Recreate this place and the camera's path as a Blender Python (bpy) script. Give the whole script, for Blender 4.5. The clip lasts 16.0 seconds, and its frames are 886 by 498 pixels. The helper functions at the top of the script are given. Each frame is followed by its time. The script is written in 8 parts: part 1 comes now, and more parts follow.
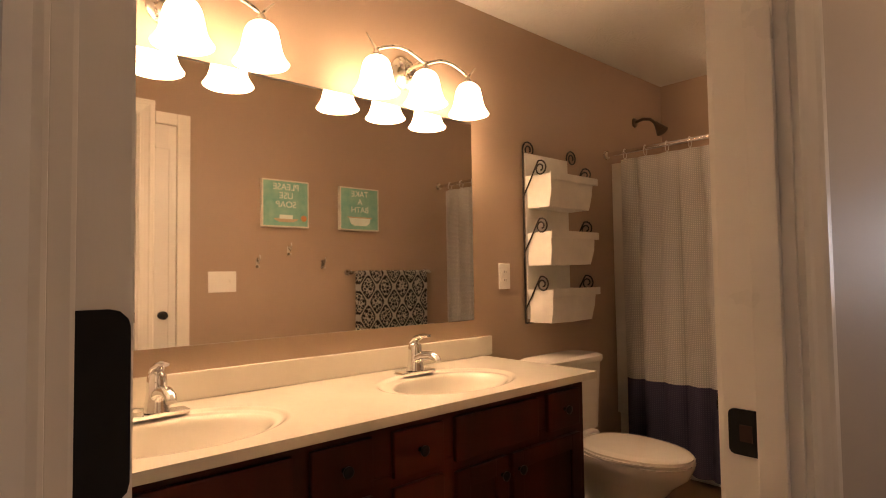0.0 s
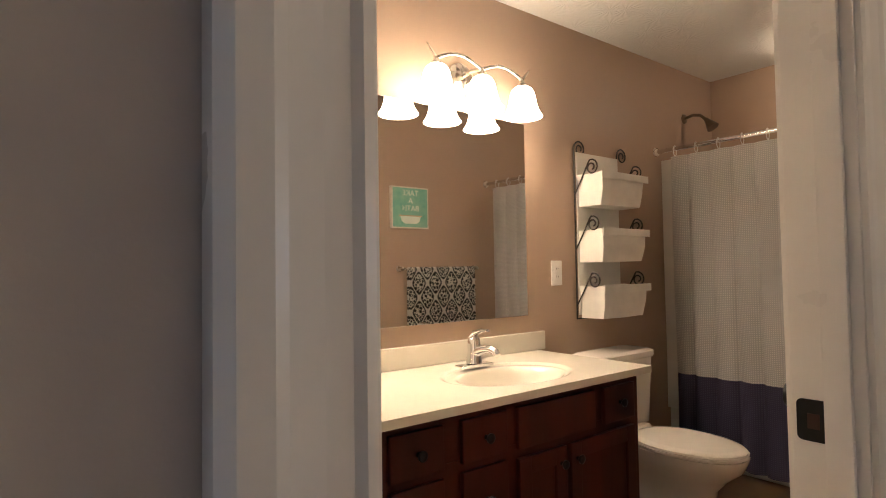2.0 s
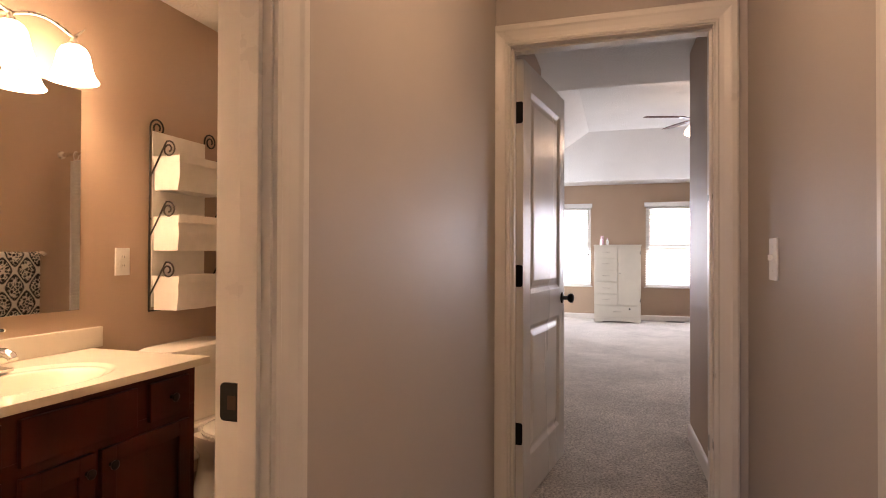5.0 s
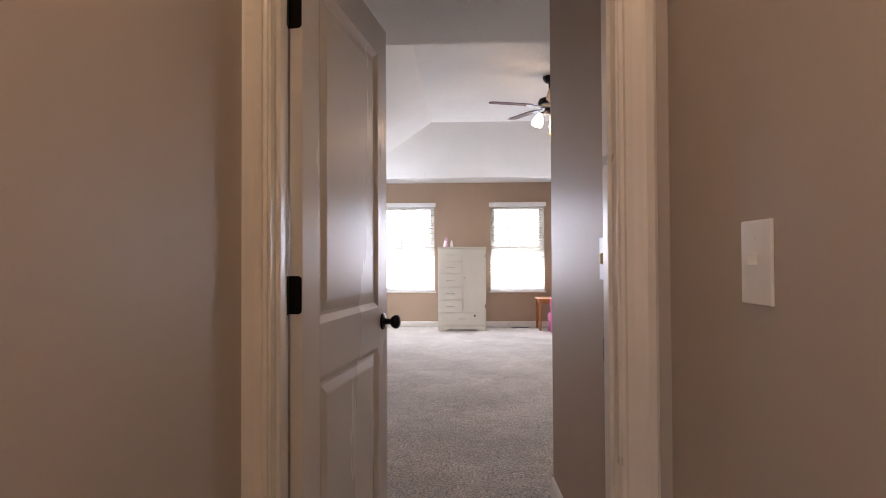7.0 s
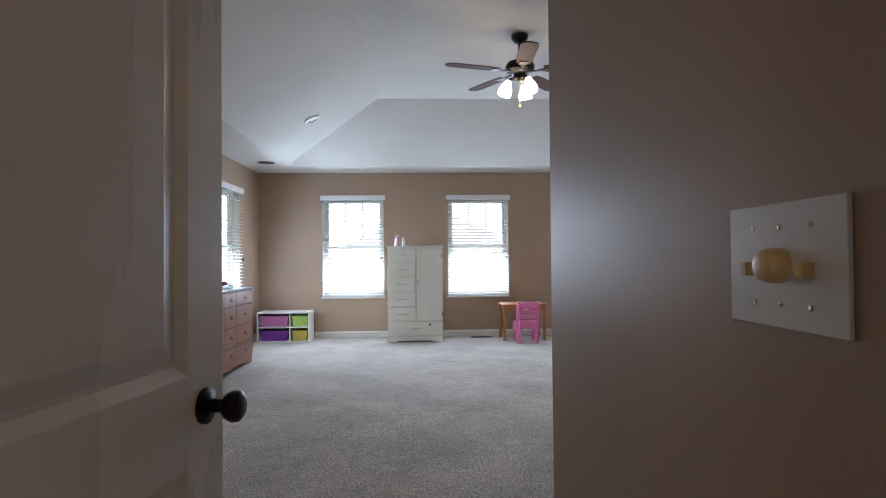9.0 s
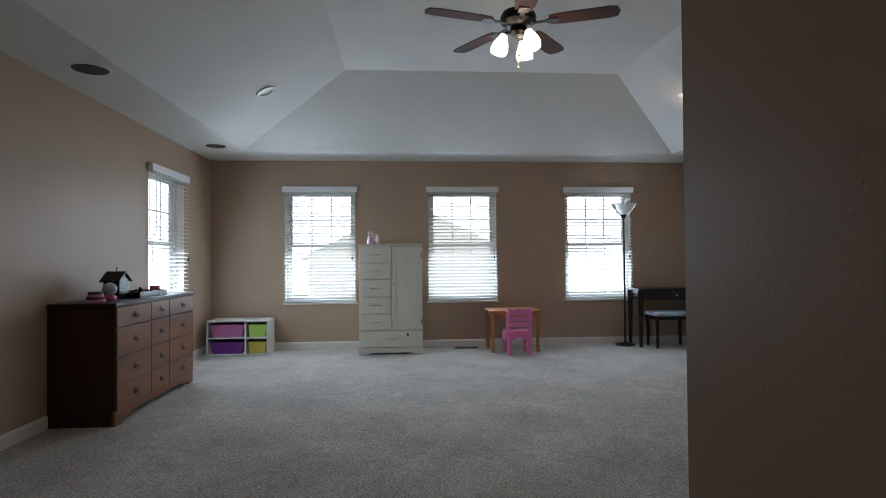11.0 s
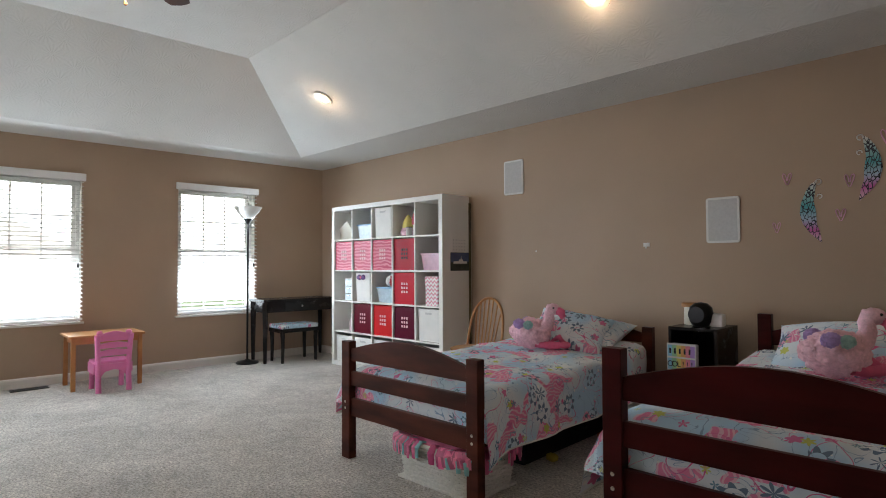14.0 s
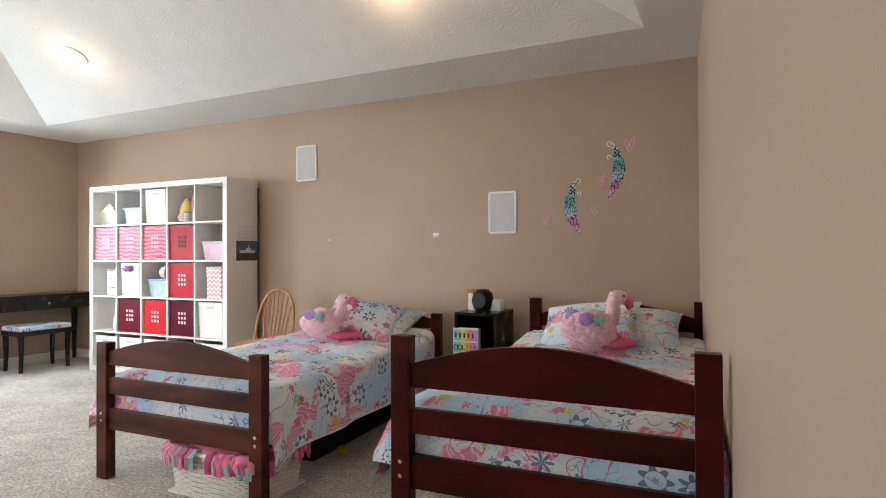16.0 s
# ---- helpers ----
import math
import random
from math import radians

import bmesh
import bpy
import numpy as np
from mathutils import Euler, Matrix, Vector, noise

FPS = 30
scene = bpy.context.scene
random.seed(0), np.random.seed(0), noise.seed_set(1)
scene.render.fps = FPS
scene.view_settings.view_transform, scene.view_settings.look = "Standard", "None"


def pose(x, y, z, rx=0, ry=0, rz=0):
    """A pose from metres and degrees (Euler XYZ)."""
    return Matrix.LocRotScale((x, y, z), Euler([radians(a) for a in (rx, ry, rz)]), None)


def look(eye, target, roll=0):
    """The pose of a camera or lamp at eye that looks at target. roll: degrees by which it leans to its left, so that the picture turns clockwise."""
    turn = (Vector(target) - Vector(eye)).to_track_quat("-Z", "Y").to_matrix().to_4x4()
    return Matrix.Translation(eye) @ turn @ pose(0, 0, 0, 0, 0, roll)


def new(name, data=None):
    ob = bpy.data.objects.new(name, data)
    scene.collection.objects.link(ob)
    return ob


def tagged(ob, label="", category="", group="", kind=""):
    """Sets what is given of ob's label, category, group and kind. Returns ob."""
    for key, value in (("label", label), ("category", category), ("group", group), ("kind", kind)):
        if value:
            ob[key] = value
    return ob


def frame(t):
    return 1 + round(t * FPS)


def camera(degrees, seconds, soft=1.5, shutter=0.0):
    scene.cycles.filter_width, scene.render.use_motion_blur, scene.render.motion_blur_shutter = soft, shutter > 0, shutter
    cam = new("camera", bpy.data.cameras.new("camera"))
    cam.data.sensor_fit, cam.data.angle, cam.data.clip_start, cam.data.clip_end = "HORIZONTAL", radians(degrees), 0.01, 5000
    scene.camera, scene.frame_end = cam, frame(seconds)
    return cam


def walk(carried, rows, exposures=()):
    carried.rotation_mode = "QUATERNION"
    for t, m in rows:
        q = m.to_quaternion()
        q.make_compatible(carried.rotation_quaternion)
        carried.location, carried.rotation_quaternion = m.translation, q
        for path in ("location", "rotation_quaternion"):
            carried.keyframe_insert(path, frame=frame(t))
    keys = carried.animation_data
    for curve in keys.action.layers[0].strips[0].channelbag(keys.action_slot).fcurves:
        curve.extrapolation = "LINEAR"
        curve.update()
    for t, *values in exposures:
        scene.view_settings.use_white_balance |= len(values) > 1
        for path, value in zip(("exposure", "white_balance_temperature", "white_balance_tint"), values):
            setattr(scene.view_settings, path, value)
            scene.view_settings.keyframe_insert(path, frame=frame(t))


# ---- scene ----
cam = camera(76.0, 16.0, 1.0)
PATH = [
    (0, (-0.291, -0.102, 1.14), (1.04, 1.389, 1.226), -0.8),
    (0.5, (-0.28, -0.053, 1.135), (0.939, 1.53, 1.22), -0.9),
    (1, (-0.298, -0.029, 1.111), (0.889, 1.579, 1.193), -0.8),
    (1.5, (-0.3576, -0.0442, 1.131), (0.8374, 1.5578, 1.199), -0.8),
    (2, (-0.4215, -0.1267, 1.153), (0.8085, 1.4483, 1.222), -0.9),
    (2.5, (-0.517, -0.234, 1.147), (0.765, 1.299, 1.213), -0.6),
    (3, (-0.607, -0.307, 1.156), (0.764, 1.148, 1.206), -0.4),
    (3.5, (-0.69, -0.321, 1.139), (0.883, 0.912, 1.181), -0.0),
    (4, (-0.677, -0.32, 1.13), (1.078, 0.638, 1.165), 0.2),
    (4.5, (-0.48, -0.364, 1.149), (1.377, 0.379, 1.173), 0.0),
    (5, (-0.248, -0.381, 1.157), (1.662, 0.211, 1.178), 0.2),
    (7.5, (1.184, -0.384, 1.153), (3.184, -0.372, 1.19), -0.4),
    (8, (1.487, -0.387, 1.136), (3.486, -0.402, 1.174), -0.4),
    (8.5, (1.767, -0.386, 1.131), (3.766, -0.449, 1.167), -0.5),
    (9, (2.058, -0.443, 1.164), (4.056, -0.52, 1.197), -0.5),
    (11.5, (3.274, -0.528, 1.142), (5.262, -0.734, 1.185), -0.4),
    (12, (3.489, -0.583, 1.141), (5.463, -0.902, 1.184), -0.4),
    (12.5, (3.693, -0.623, 1.149), (5.631, -1.112, 1.194), -0.4),
    (13, (3.81, -0.626, 1.124), (5.634, -1.445, 1.183), -0.3),
    (13.5, (3.795, -0.605, 1.151), (5.439, -1.742, 1.208), -0.3),
    (14, (3.766, -0.598, 1.156), (5.247, -1.941, 1.213), -0.3),
    (14.5, (3.741, -0.614, 1.15), (5.08, -2.099, 1.204), -0.3),
    (15, (3.723, -0.598, 1.148), (4.911, -2.206, 1.196), -0.3),
    (15.5, (3.72, -0.594, 1.14), (4.764, -2.299, 1.184), -0.2),
    (16, (3.803, -0.69, 1.144), (4.725, -2.464, 1.164), -0.3),
]
EXPOSURES = [
    (0, 0.12, 7600, 26),
    (0.5, 0.1, 6400, 17),
    (1.0, 0.25, 6000, 13),
    (1.5, 0.45, 5600, 10),
    (3.0, 0.8, 5500, 12),
    (3.5, 0.95, 5350, 16),
    (4.0, 0.75, 5800, 23),
    (4.5, 0.75, 6900, 30),
    (5.0, 0.75, 7300, 29),
    (7.5, 0.55, 6700, 25),
    (8.25, 0.28, 6250, 19),
    (9, 0.1, 6000, 15),
    (11.5, -0.85, 6150, 10),
    (12.5, -0.95, 6250, 12),
    (13.5, -0.35, 6450, 12),
    (14.0, 0.2, 6700, 12),
    (14.5, 0.6, 6800, 11),
    (16, 1.15, 6850, 12),
]
walk(cam, [(t, look(eye, target, roll)) for t, eye, target, roll in PATH], EXPOSURES)

# ---- world, large lights ----
world = bpy.data.worlds.new("world")
scene.world = world
world.use_nodes = True
_sky = world.node_tree.nodes.new("ShaderNodeTexSky")
_sky.sky_type, _sky.sun_disc = "NISHITA", False
_sky.sun_elevation, _sky.sun_rotation = radians(26), radians(256)
world.node_tree.links.new(_sky.outputs[0], world.node_tree.nodes["Background"].inputs[0])
world.node_tree.nodes["Background"].inputs[1].default_value = 0.15

_sun = bpy.data.lights.new("sun", "SUN")
_sun.energy, _sun.angle, _sun.color = 3.5, radians(3), (1.0, 0.96, 0.9)
new("sun", _sun).matrix_basis = look((-40, -10, 20), (0, 0, 0))


def area_lamp(name, eye, target, width, height, watts, color):
    lamp = bpy.data.lights.new(name, "AREA")
    lamp.shape, lamp.size, lamp.size_y = "RECTANGLE", width, height
    lamp.energy, lamp.color = watts, color
    ob = new(name, lamp)
    ob.matrix_basis = look(eye, target)
    return ob


def point_lamp(name, place, watts, color, radius=0.03):
    lamp = bpy.data.lights.new(name, "POINT")
    lamp.energy, lamp.color, lamp.shadow_soft_size = watts, color, radius
    ob = new(name, lamp)
    ob.location = place
    return ob


DAY = (0.71, 0.86, 1.0)
WARM = (1.0, 0.70, 0.42)
WINDOW_Y = (0.565, -1.30, -3.14)
for _y in WINDOW_Y:
    area_lamp("window_daylight", (10.475, _y, 1.34), (0, _y, -2.0), 0.88, 1.46, 34, DAY)
area_lamp("window_daylight", (9.2, 1.885, 1.34), (9.2, -8, -2.0), 0.88, 1.46, 34, DAY)
area_lamp("window_daylight", (-3.25, 0.9, 1.45), (0, 0.9, 1.45), 1.2, 1.4, 11, (0.48, 0.67, 1.0))

# ---- materials ----


def material(name, color, rough=0.6, metal=0.0, spec=0.5, vary=0.12, scale=6.0, bump=0.0, bump_scale=80.0, coat=0.0,
             color2=None, stretch=(1, 1, 1), emit=None, strength=0.0, per_object=0.0, rough_vary=0.08):
    m = bpy.data.materials.new(name)
    m.use_nodes = True
    nt = m.node_tree
    bsdf = nt.nodes["Principled BSDF"]
    bsdf.inputs["Roughness"].default_value = rough
    bsdf.inputs["Metallic"].default_value = metal
    bsdf.inputs["Specular IOR Level"].default_value = spec
    bsdf.inputs["Coat Weight"].default_value = coat
    coord = nt.nodes.new("ShaderNodeTexCoord")
    mapping = nt.nodes.new("ShaderNodeMapping")
    mapping.inputs["Scale"].default_value = stretch
    nt.links.new(coord.outputs["Object"], mapping.inputs[0])
    coarse = nt.nodes.new("ShaderNodeTexNoise")
    coarse.inputs["Scale"].default_value, coarse.inputs["Detail"].default_value = scale, 6
    nt.links.new(mapping.outputs[0], coarse.inputs["Vector"])
    ramp = nt.nodes.new("ShaderNodeMix")
    ramp.data_type = "RGBA"
    low = color2 or tuple(c * (1 - vary) for c in color)
    high = color if color2 else tuple(min(1, c * (1 + vary)) for c in color)
    ramp.inputs["A"].default_value, ramp.inputs["B"].default_value = (*low, 1), (*high, 1)
    spread = nt.nodes.new("ShaderNodeMapRange")
    spread.inputs["From Min"].default_value, spread.inputs["From Max"].default_value = 0.3, 0.7
    nt.links.new(coarse.outputs["Fac"], spread.inputs["Value"])
    nt.links.new(spread.outputs[0], ramp.inputs["Factor"])
    out = ramp.outputs["Result"]
    if per_object:
        info = nt.nodes.new("ShaderNodeObjectInfo")
        hsv = nt.nodes.new("ShaderNodeHueSaturation")
        val = nt.nodes.new("ShaderNodeMapRange")
        val.inputs["To Min"].default_value, val.inputs["To Max"].default_value = 1 - per_object, 1 + per_object
        nt.links.new(info.outputs["Random"], val.inputs["Value"])
        nt.links.new(val.outputs[0], hsv.inputs["Value"])
        nt.links.new(out, hsv.inputs["Color"])
        out = hsv.outputs[0]
    nt.links.new(out, bsdf.inputs["Base Color"])
    rr = nt.nodes.new("ShaderNodeMapRange")
    rr.inputs["To Min"].default_value, rr.inputs["To Max"].default_value = max(0.02, rough - rough_vary), min(1, rough + rough_vary)
    nt.links.new(coarse.outputs["Fac"], rr.inputs["Value"])
    nt.links.new(rr.outputs[0], bsdf.inputs["Roughness"])
    if bump:
        fine = nt.nodes.new("ShaderNodeTexNoise")
        fine.inputs["Scale"].default_value, fine.inputs["Detail"].default_value = bump_scale, 3
        nt.links.new(mapping.outputs[0], fine.inputs["Vector"])
        bn = nt.nodes.new("ShaderNodeBump")
        bn.inputs["Strength"].default_value, bn.inputs["Distance"].default_value = bump, 0.004
        nt.links.new(fine.outputs["Fac"], bn.inputs["Height"])
        nt.links.new(bn.outputs[0], bsdf.inputs["Normal"])
    if emit:
        bsdf.inputs["Emission Color"].default_value = (*emit, 1)
        bsdf.inputs["Emission Strength"].default_value = strength
    return m


def node_kit(m):
    """The tree, its shader and a maker of linked nodes."""
    nt = m.node_tree

    def node(kind, links=None, **values):
        n = nt.nodes.new(kind)
        for key, value in values.items():
            if key == "data_type":
                n.data_type = value
            elif key == "operation":
                n.operation = value
            elif key == "feature":
                n.feature = value
        for slot, source in (links or {}).items():
            if hasattr(source, "is_output"):
                nt.links.new(source, n.inputs[slot])
            else:
                n.inputs[slot].default_value = source
        return n
    return nt, nt.nodes["Principled BSDF"], node


PAINT = material("taupe_paint", (0.445, 0.322, 0.23), rough=0.45, spec=0.28, vary=0.04, scale=1.6, bump=0.10, bump_scale=160, rough_vary=0.05)
BATH_PAINT = material("warm_taupe_paint", (0.40, 0.295, 0.22), rough=0.45, spec=0.4, vary=0.04, scale=1.6, bump=0.10, bump_scale=160, rough_vary=0.05)
HALL_PAINT = material("greige_eggshell_paint", (0.48, 0.43, 0.385), rough=0.50, spec=0.26, vary=0.03, scale=1.6, bump=0.06, bump_scale=160, rough_vary=0.04)
TRIM = material("white_trim_paint", (0.76, 0.72, 0.66), rough=0.30, vary=0.04, scale=4, bump=0.03, bump_scale=60)
DOORPAINT = material("white_door_paint", (0.74, 0.71, 0.67), rough=0.26, vary=0.03, scale=3, bump=0.05, bump_scale=90, stretch=(1, 1, 0.15))
BLACKMETAL = material("oil_rubbed_black_metal", (0.012, 0.011, 0.010), rough=0.35, metal=0.6, vary=0.2, scale=30)
PORCELAIN = material("white_porcelain", (0.80, 0.77, 0.72), rough=0.08, vary=0.02, scale=3, rough_vary=0.02)
MARBLE = material("cultured_marble", (0.70, 0.66, 0.58), rough=0.14, vary=0.03, scale=5, rough_vary=0.03)
CHROME = material("chrome", (0.85, 0.85, 0.86), rough=0.08, metal=1, vary=0.02, rough_vary=0.03)
NICKEL = material("brushed_nickel", (0.62, 0.57, 0.50), rough=0.28, metal=1, vary=0.05, scale=40)
IRON = material("dark_wrought_iron", (0.03, 0.024, 0.02), rough=0.5, metal=0.5, vary=0.25, scale=60)
MUSLIN = material("white_canvas_cloth", (0.78, 0.76, 0.72), rough=0.9, vary=0.05, scale=14, bump=0.25, bump_scale=400)
PLASTIC = material("white_plastic", (0.78, 0.77, 0.74), rough=0.35, vary=0.02)
SLAT = material("white_blind_slat", (0.82, 0.81, 0.79), rough=0.5, vary=0.03)
CHERRY = material("dark_cherry_wood", (0.085, 0.013, 0.006), color2=(0.022, 0.005, 0.003), spec=0.22, rough=0.38, scale=5, stretch=(1, 1, 0.12), bump=0.08, bump_scale=60)
WALNUT = material("espresso_stained_pine", (0.135, 0.034, 0.019), color2=(0.032, 0.007, 0.005), spec=0.16, rough=0.36, scale=9, stretch=(0.22, 1, 1), bump=0.08, bump_scale=40)
MAHOGANY = material("dark_red_mahogany_stain", (0.080, 0.007, 0.007), color2=(0.022, 0.003, 0.003), spec=0.14, rough=0.34, scale=9, stretch=(0.22, 1, 1), bump=0.08, bump_scale=40)
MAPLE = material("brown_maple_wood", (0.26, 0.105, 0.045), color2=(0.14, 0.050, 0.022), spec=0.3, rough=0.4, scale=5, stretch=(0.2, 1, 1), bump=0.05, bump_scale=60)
# brown with the shade of the dresser's sides put into the colour
SHADED_BROWN = material("shade_dark_brown", (0.05, 0.022, 0.013), spec=0.25, rough=0.45, scale=5, stretch=(1, 1, 0.2))
PINE = material("honey_pine", (0.52, 0.245, 0.08), color2=(0.38, 0.16, 0.05), rough=0.4, scale=7, stretch=(1, 0.2, 1))
CREAM = material("cream_lacquer", (0.72, 0.68, 0.58), rough=0.35, vary=0.04, scale=4)
WHITEBOARD = material("white_laminate", (0.80, 0.78, 0.74), rough=0.38, vary=0.03, scale=3)
BLACKWOOD = material("black_lacquered_wood", (0.016, 0.013, 0.012), spec=0.2, rough=0.26, vary=0.2, scale=8)
PINKPLASTIC = material("pink_plastic", (0.80, 0.22, 0.45), rough=0.4, vary=0.04)
GLASSY = bpy.data.materials.new("clear_glass")
GLASSY.use_nodes = True
_nt, _b, _node = node_kit(GLASSY)
_mix = _node("ShaderNodeMixShader", {0: 0.06,
                                     1: _node("ShaderNodeBsdfTransparent").outputs[0],
                                     2: _node("ShaderNodeBsdfGlossy", {"Roughness": 0.02}).outputs[0]})
_nt.links.new(_mix.outputs[0], _nt.nodes["Material Output"].inputs[0])
MIRROR = material("mirror_silver", (0.93, 0.93, 0.92), rough=0.012, metal=1, vary=0.0, rough_vary=0.01)


def glow(name, color, strength):
    m = material(name, (0.85, 0.8, 0.72), rough=0.3, vary=0.02, emit=color, strength=strength)
    return m


SHADE_GLOW = glow("lit_frosted_glass_shade", (1.0, 0.74, 0.46), 16.0)
FAN_GLOW = glow("lit_fan_glass_shade", (1.0, 0.80, 0.56), 7.0)
CAN_GLOW = glow("lit_recessed_lens", (1.0, 0.72, 0.42), 7.0)
CAN_OFF = material("unlit_recessed_lens", (0.62, 0.60, 0.56), rough=0.4)


def make_ceiling():
    m = material("stomped_texture_ceiling", (0.71, 0.70, 0.665), rough=0.85, vary=0.03, scale=2)
    nt, bsdf, node = node_kit(m)
    co = node("ShaderNodeTexCoord")
    warp = node("ShaderNodeTexNoise", {"Vector": co.outputs["Object"], "Scale": 5.0, "Detail": 2.0})
    mixv = node("ShaderNodeMix", {"Factor": 0.10, 6: co.outputs["Object"], 7: warp.outputs["Color"]}, data_type="RGBA")
    vor = node("ShaderNodeTexVoronoi", {"Vector": co.outputs["Object"], "Scale": 6.0, "Randomness": 0.9})
    off = node("ShaderNodeVectorMath", {0: co.outputs["Object"], 1: vor.outputs["Position"]}, operation="SUBTRACT")
    so = node("ShaderNodeSeparateXYZ", {0: off.outputs[0]})
    ang = node("ShaderNodeMath", {0: so.outputs[0], 1: so.outputs[1]}, operation="ARCTAN2")
    sway = node("ShaderNodeMath", {0: warp.outputs[0], 1: 9.0}, operation="MULTIPLY")
    turns = node("ShaderNodeMath", {0: ang.outputs[0], 1: 15.0}, operation="MULTIPLY")
    both = node("ShaderNodeMath", {0: turns.outputs[0], 1: sway.outputs[0]}, operation="ADD")
    star = node("ShaderNodeMath", {0: both.outputs[0]}, operation="SINE")
    fade = node("ShaderNodeMapRange", {"Value": vor.outputs[0], 1: 0.25, 2: 0.75, 3: 0.8, 4: 0.0})
    crow = node("ShaderNodeMath", {0: star.outputs[0], 1: fade.outputs[0]}, operation="MULTIPLY")
    rays = node("ShaderNodeTexVoronoi", {"Vector": mixv.outputs[2], "Scale": 32.0}, feature="DISTANCE_TO_EDGE")
    fine = node("ShaderNodeTexNoise", {"Vector": co.outputs["Object"], "Scale": 60.0, "Detail": 4.0})
    add = node("ShaderNodeMath", {0: rays.outputs[0], 1: fine.outputs[0]}, operation="ADD")
    mul = node("ShaderNodeMath", {0: add.outputs[0], 1: crow.outputs[0]}, operation="ADD")
    bump = node("ShaderNodeBump", {"Height": mul.outputs[0], "Strength": 0.22, "Distance": 0.006})
    nt.links.new(bump.outputs[0], bsdf.inputs["Normal"])
    return m


CEILING = make_ceiling()


def make_carpet():
    m = material("grey_beige_loop_carpet", (0.54, 0.495, 0.445), rough=0.95, spec=0.1, vary=0.16, scale=1.7)
    nt, bsdf, node = node_kit(m)
    co = node("ShaderNodeTexCoord")
    tuft = node("ShaderNodeTexNoise", {"Vector": co.outputs["Object"], "Scale": 70.0, "Detail": 5.0, "Roughness": 0.7})
    swirl = node("ShaderNodeTexNoise", {"Vector": co.outputs["Object"], "Scale": 9.0, "Detail": 5.0, "Distortion": 1.6})
    old = bsdf.inputs["Base Color"].links[0].from_socket
    t2 = node("ShaderNodeMapRange", {"Value": tuft.outputs[0], 1: 0.30, 2: 0.70, 3: 0.36, 4: 1.54})
    s2 = node("ShaderNodeMapRange", {"Value": swirl.outputs[0], 1: 0.35, 2: 0.65, 3: 0.88, 4: 1.10})
    prod = node("ShaderNodeMath", {0: t2.outputs[0], 1: s2.outputs[0]}, operation="MULTIPLY")
    hsv = node("ShaderNodeHueSaturation", {"Value": prod.outputs[0], "Color": old})
    nt.links.new(hsv.outputs[0], bsdf.inputs["Base Color"])
    add = node("ShaderNodeMath", {0: tuft.outputs[0], 1: swirl.outputs[0]}, operation="ADD")
    bump = node("ShaderNodeBump", {"Height": add.outputs[0], "Strength": 0.9, "Distance": 0.012})
    nt.links.new(bump.outputs[0], bsdf.inputs["Normal"])
    return m


CARPET = make_carpet()
VINYL = material("brown_stone_vinyl", (0.20, 0.115, 0.06), color2=(0.10, 0.055, 0.03), rough=0.4, scale=5, bump=0.05)

# ---- mesh helpers ----


def finish(bm, name, mat, smooth=False):
    me = bpy.data.meshes.new(name)
    bmesh.ops.recalc_face_normals(bm, faces=bm.faces[:])
    bm.to_mesh(me)
    bm.free()
    for m in (mat if isinstance(mat, (list, tuple)) else [mat]):
        me.materials.append(m)
    if smooth:
        for p in me.polygons:
            p.use_smooth = True
        me.set_sharp_from_angle(angle=radians(40))
    return me


def part(name, bm, mat, parent=None, label="", smooth=False):
    """Links a bmesh as one mesh object under a thing or a part."""
    ob = new(name, finish(bm, name, mat, smooth))
    if parent is not None:
        ob.parent = parent
    if label:
        tagged(ob, label)
    return ob


def thing(name, place, label, category, rz=0.0, group="", kind=""):
    ob = new(name)
    ob.empty_display_size = 0.05
    ob.matrix_basis = pose(*place, 0, 0, rz)
    return tagged(ob, label, category, group, kind)


def add_box(bm, lo, hi, bevel=0.0, segs=2, m=None):
    r = bmesh.ops.create_cube(bm, size=1)
    vs = r["verts"]
    c = [(a + b) / 2 for a, b in zip(lo, hi)]
    s = [abs(b - a) for a, b in zip(lo, hi)]
    for v in vs:
        v.co = Vector((c[0] + v.co.x * s[0], c[1] + v.co.y * s[1], c[2] + v.co.z * s[2]))
    if bevel:
        es = list({e for v in vs for e in v.link_edges})
        rb = bmesh.ops.bevel(bm, geom=es, offset=min(bevel, min(s) * 0.45), segments=segs, profile=0.7, affect="EDGES")
        vs = list({v for f in rb["faces"] for v in f.verts} | {v for v in vs if v.is_valid})
    if m is not None:
        bmesh.ops.transform(bm, matrix=m, verts=vs)
    return vs


def box(lo, hi, bevel=0.004, segs=2, m=None):
    bm = bmesh.new()
    add_box(bm, lo, hi, bevel, segs, m)
    return bm


def boxes(items, bevel=0.003):
    bm = bmesh.new()
    for lo, hi in items:
        add_box(bm, lo, hi, bevel)
    return bm


def add_lathe(bm, profile, segs=24, center=(0, 0, 0), m=None):
    rings = []
    for r, z in profile:
        rings.append([bm.verts.new((center[0] + r * math.cos(2 * math.pi * i / segs), center[1] + r * math.sin(2 * math.pi * i / segs), center[2] + z)) for i in range(segs)])
    for a, b in zip(rings, rings[1:]):
        for i in range(segs):
            j = (i + 1) % segs
            bm.faces.new((a[i], a[j], b[j], b[i]))
    for ring in (rings[0], rings[-1]):
        if (ring[0].co - ring[segs // 2].co).length > 1e-5:
            bm.faces.new(ring)
    if m is not None:
        bmesh.ops.transform(bm, matrix=m, verts=[v for r in rings for v in r])
    return rings


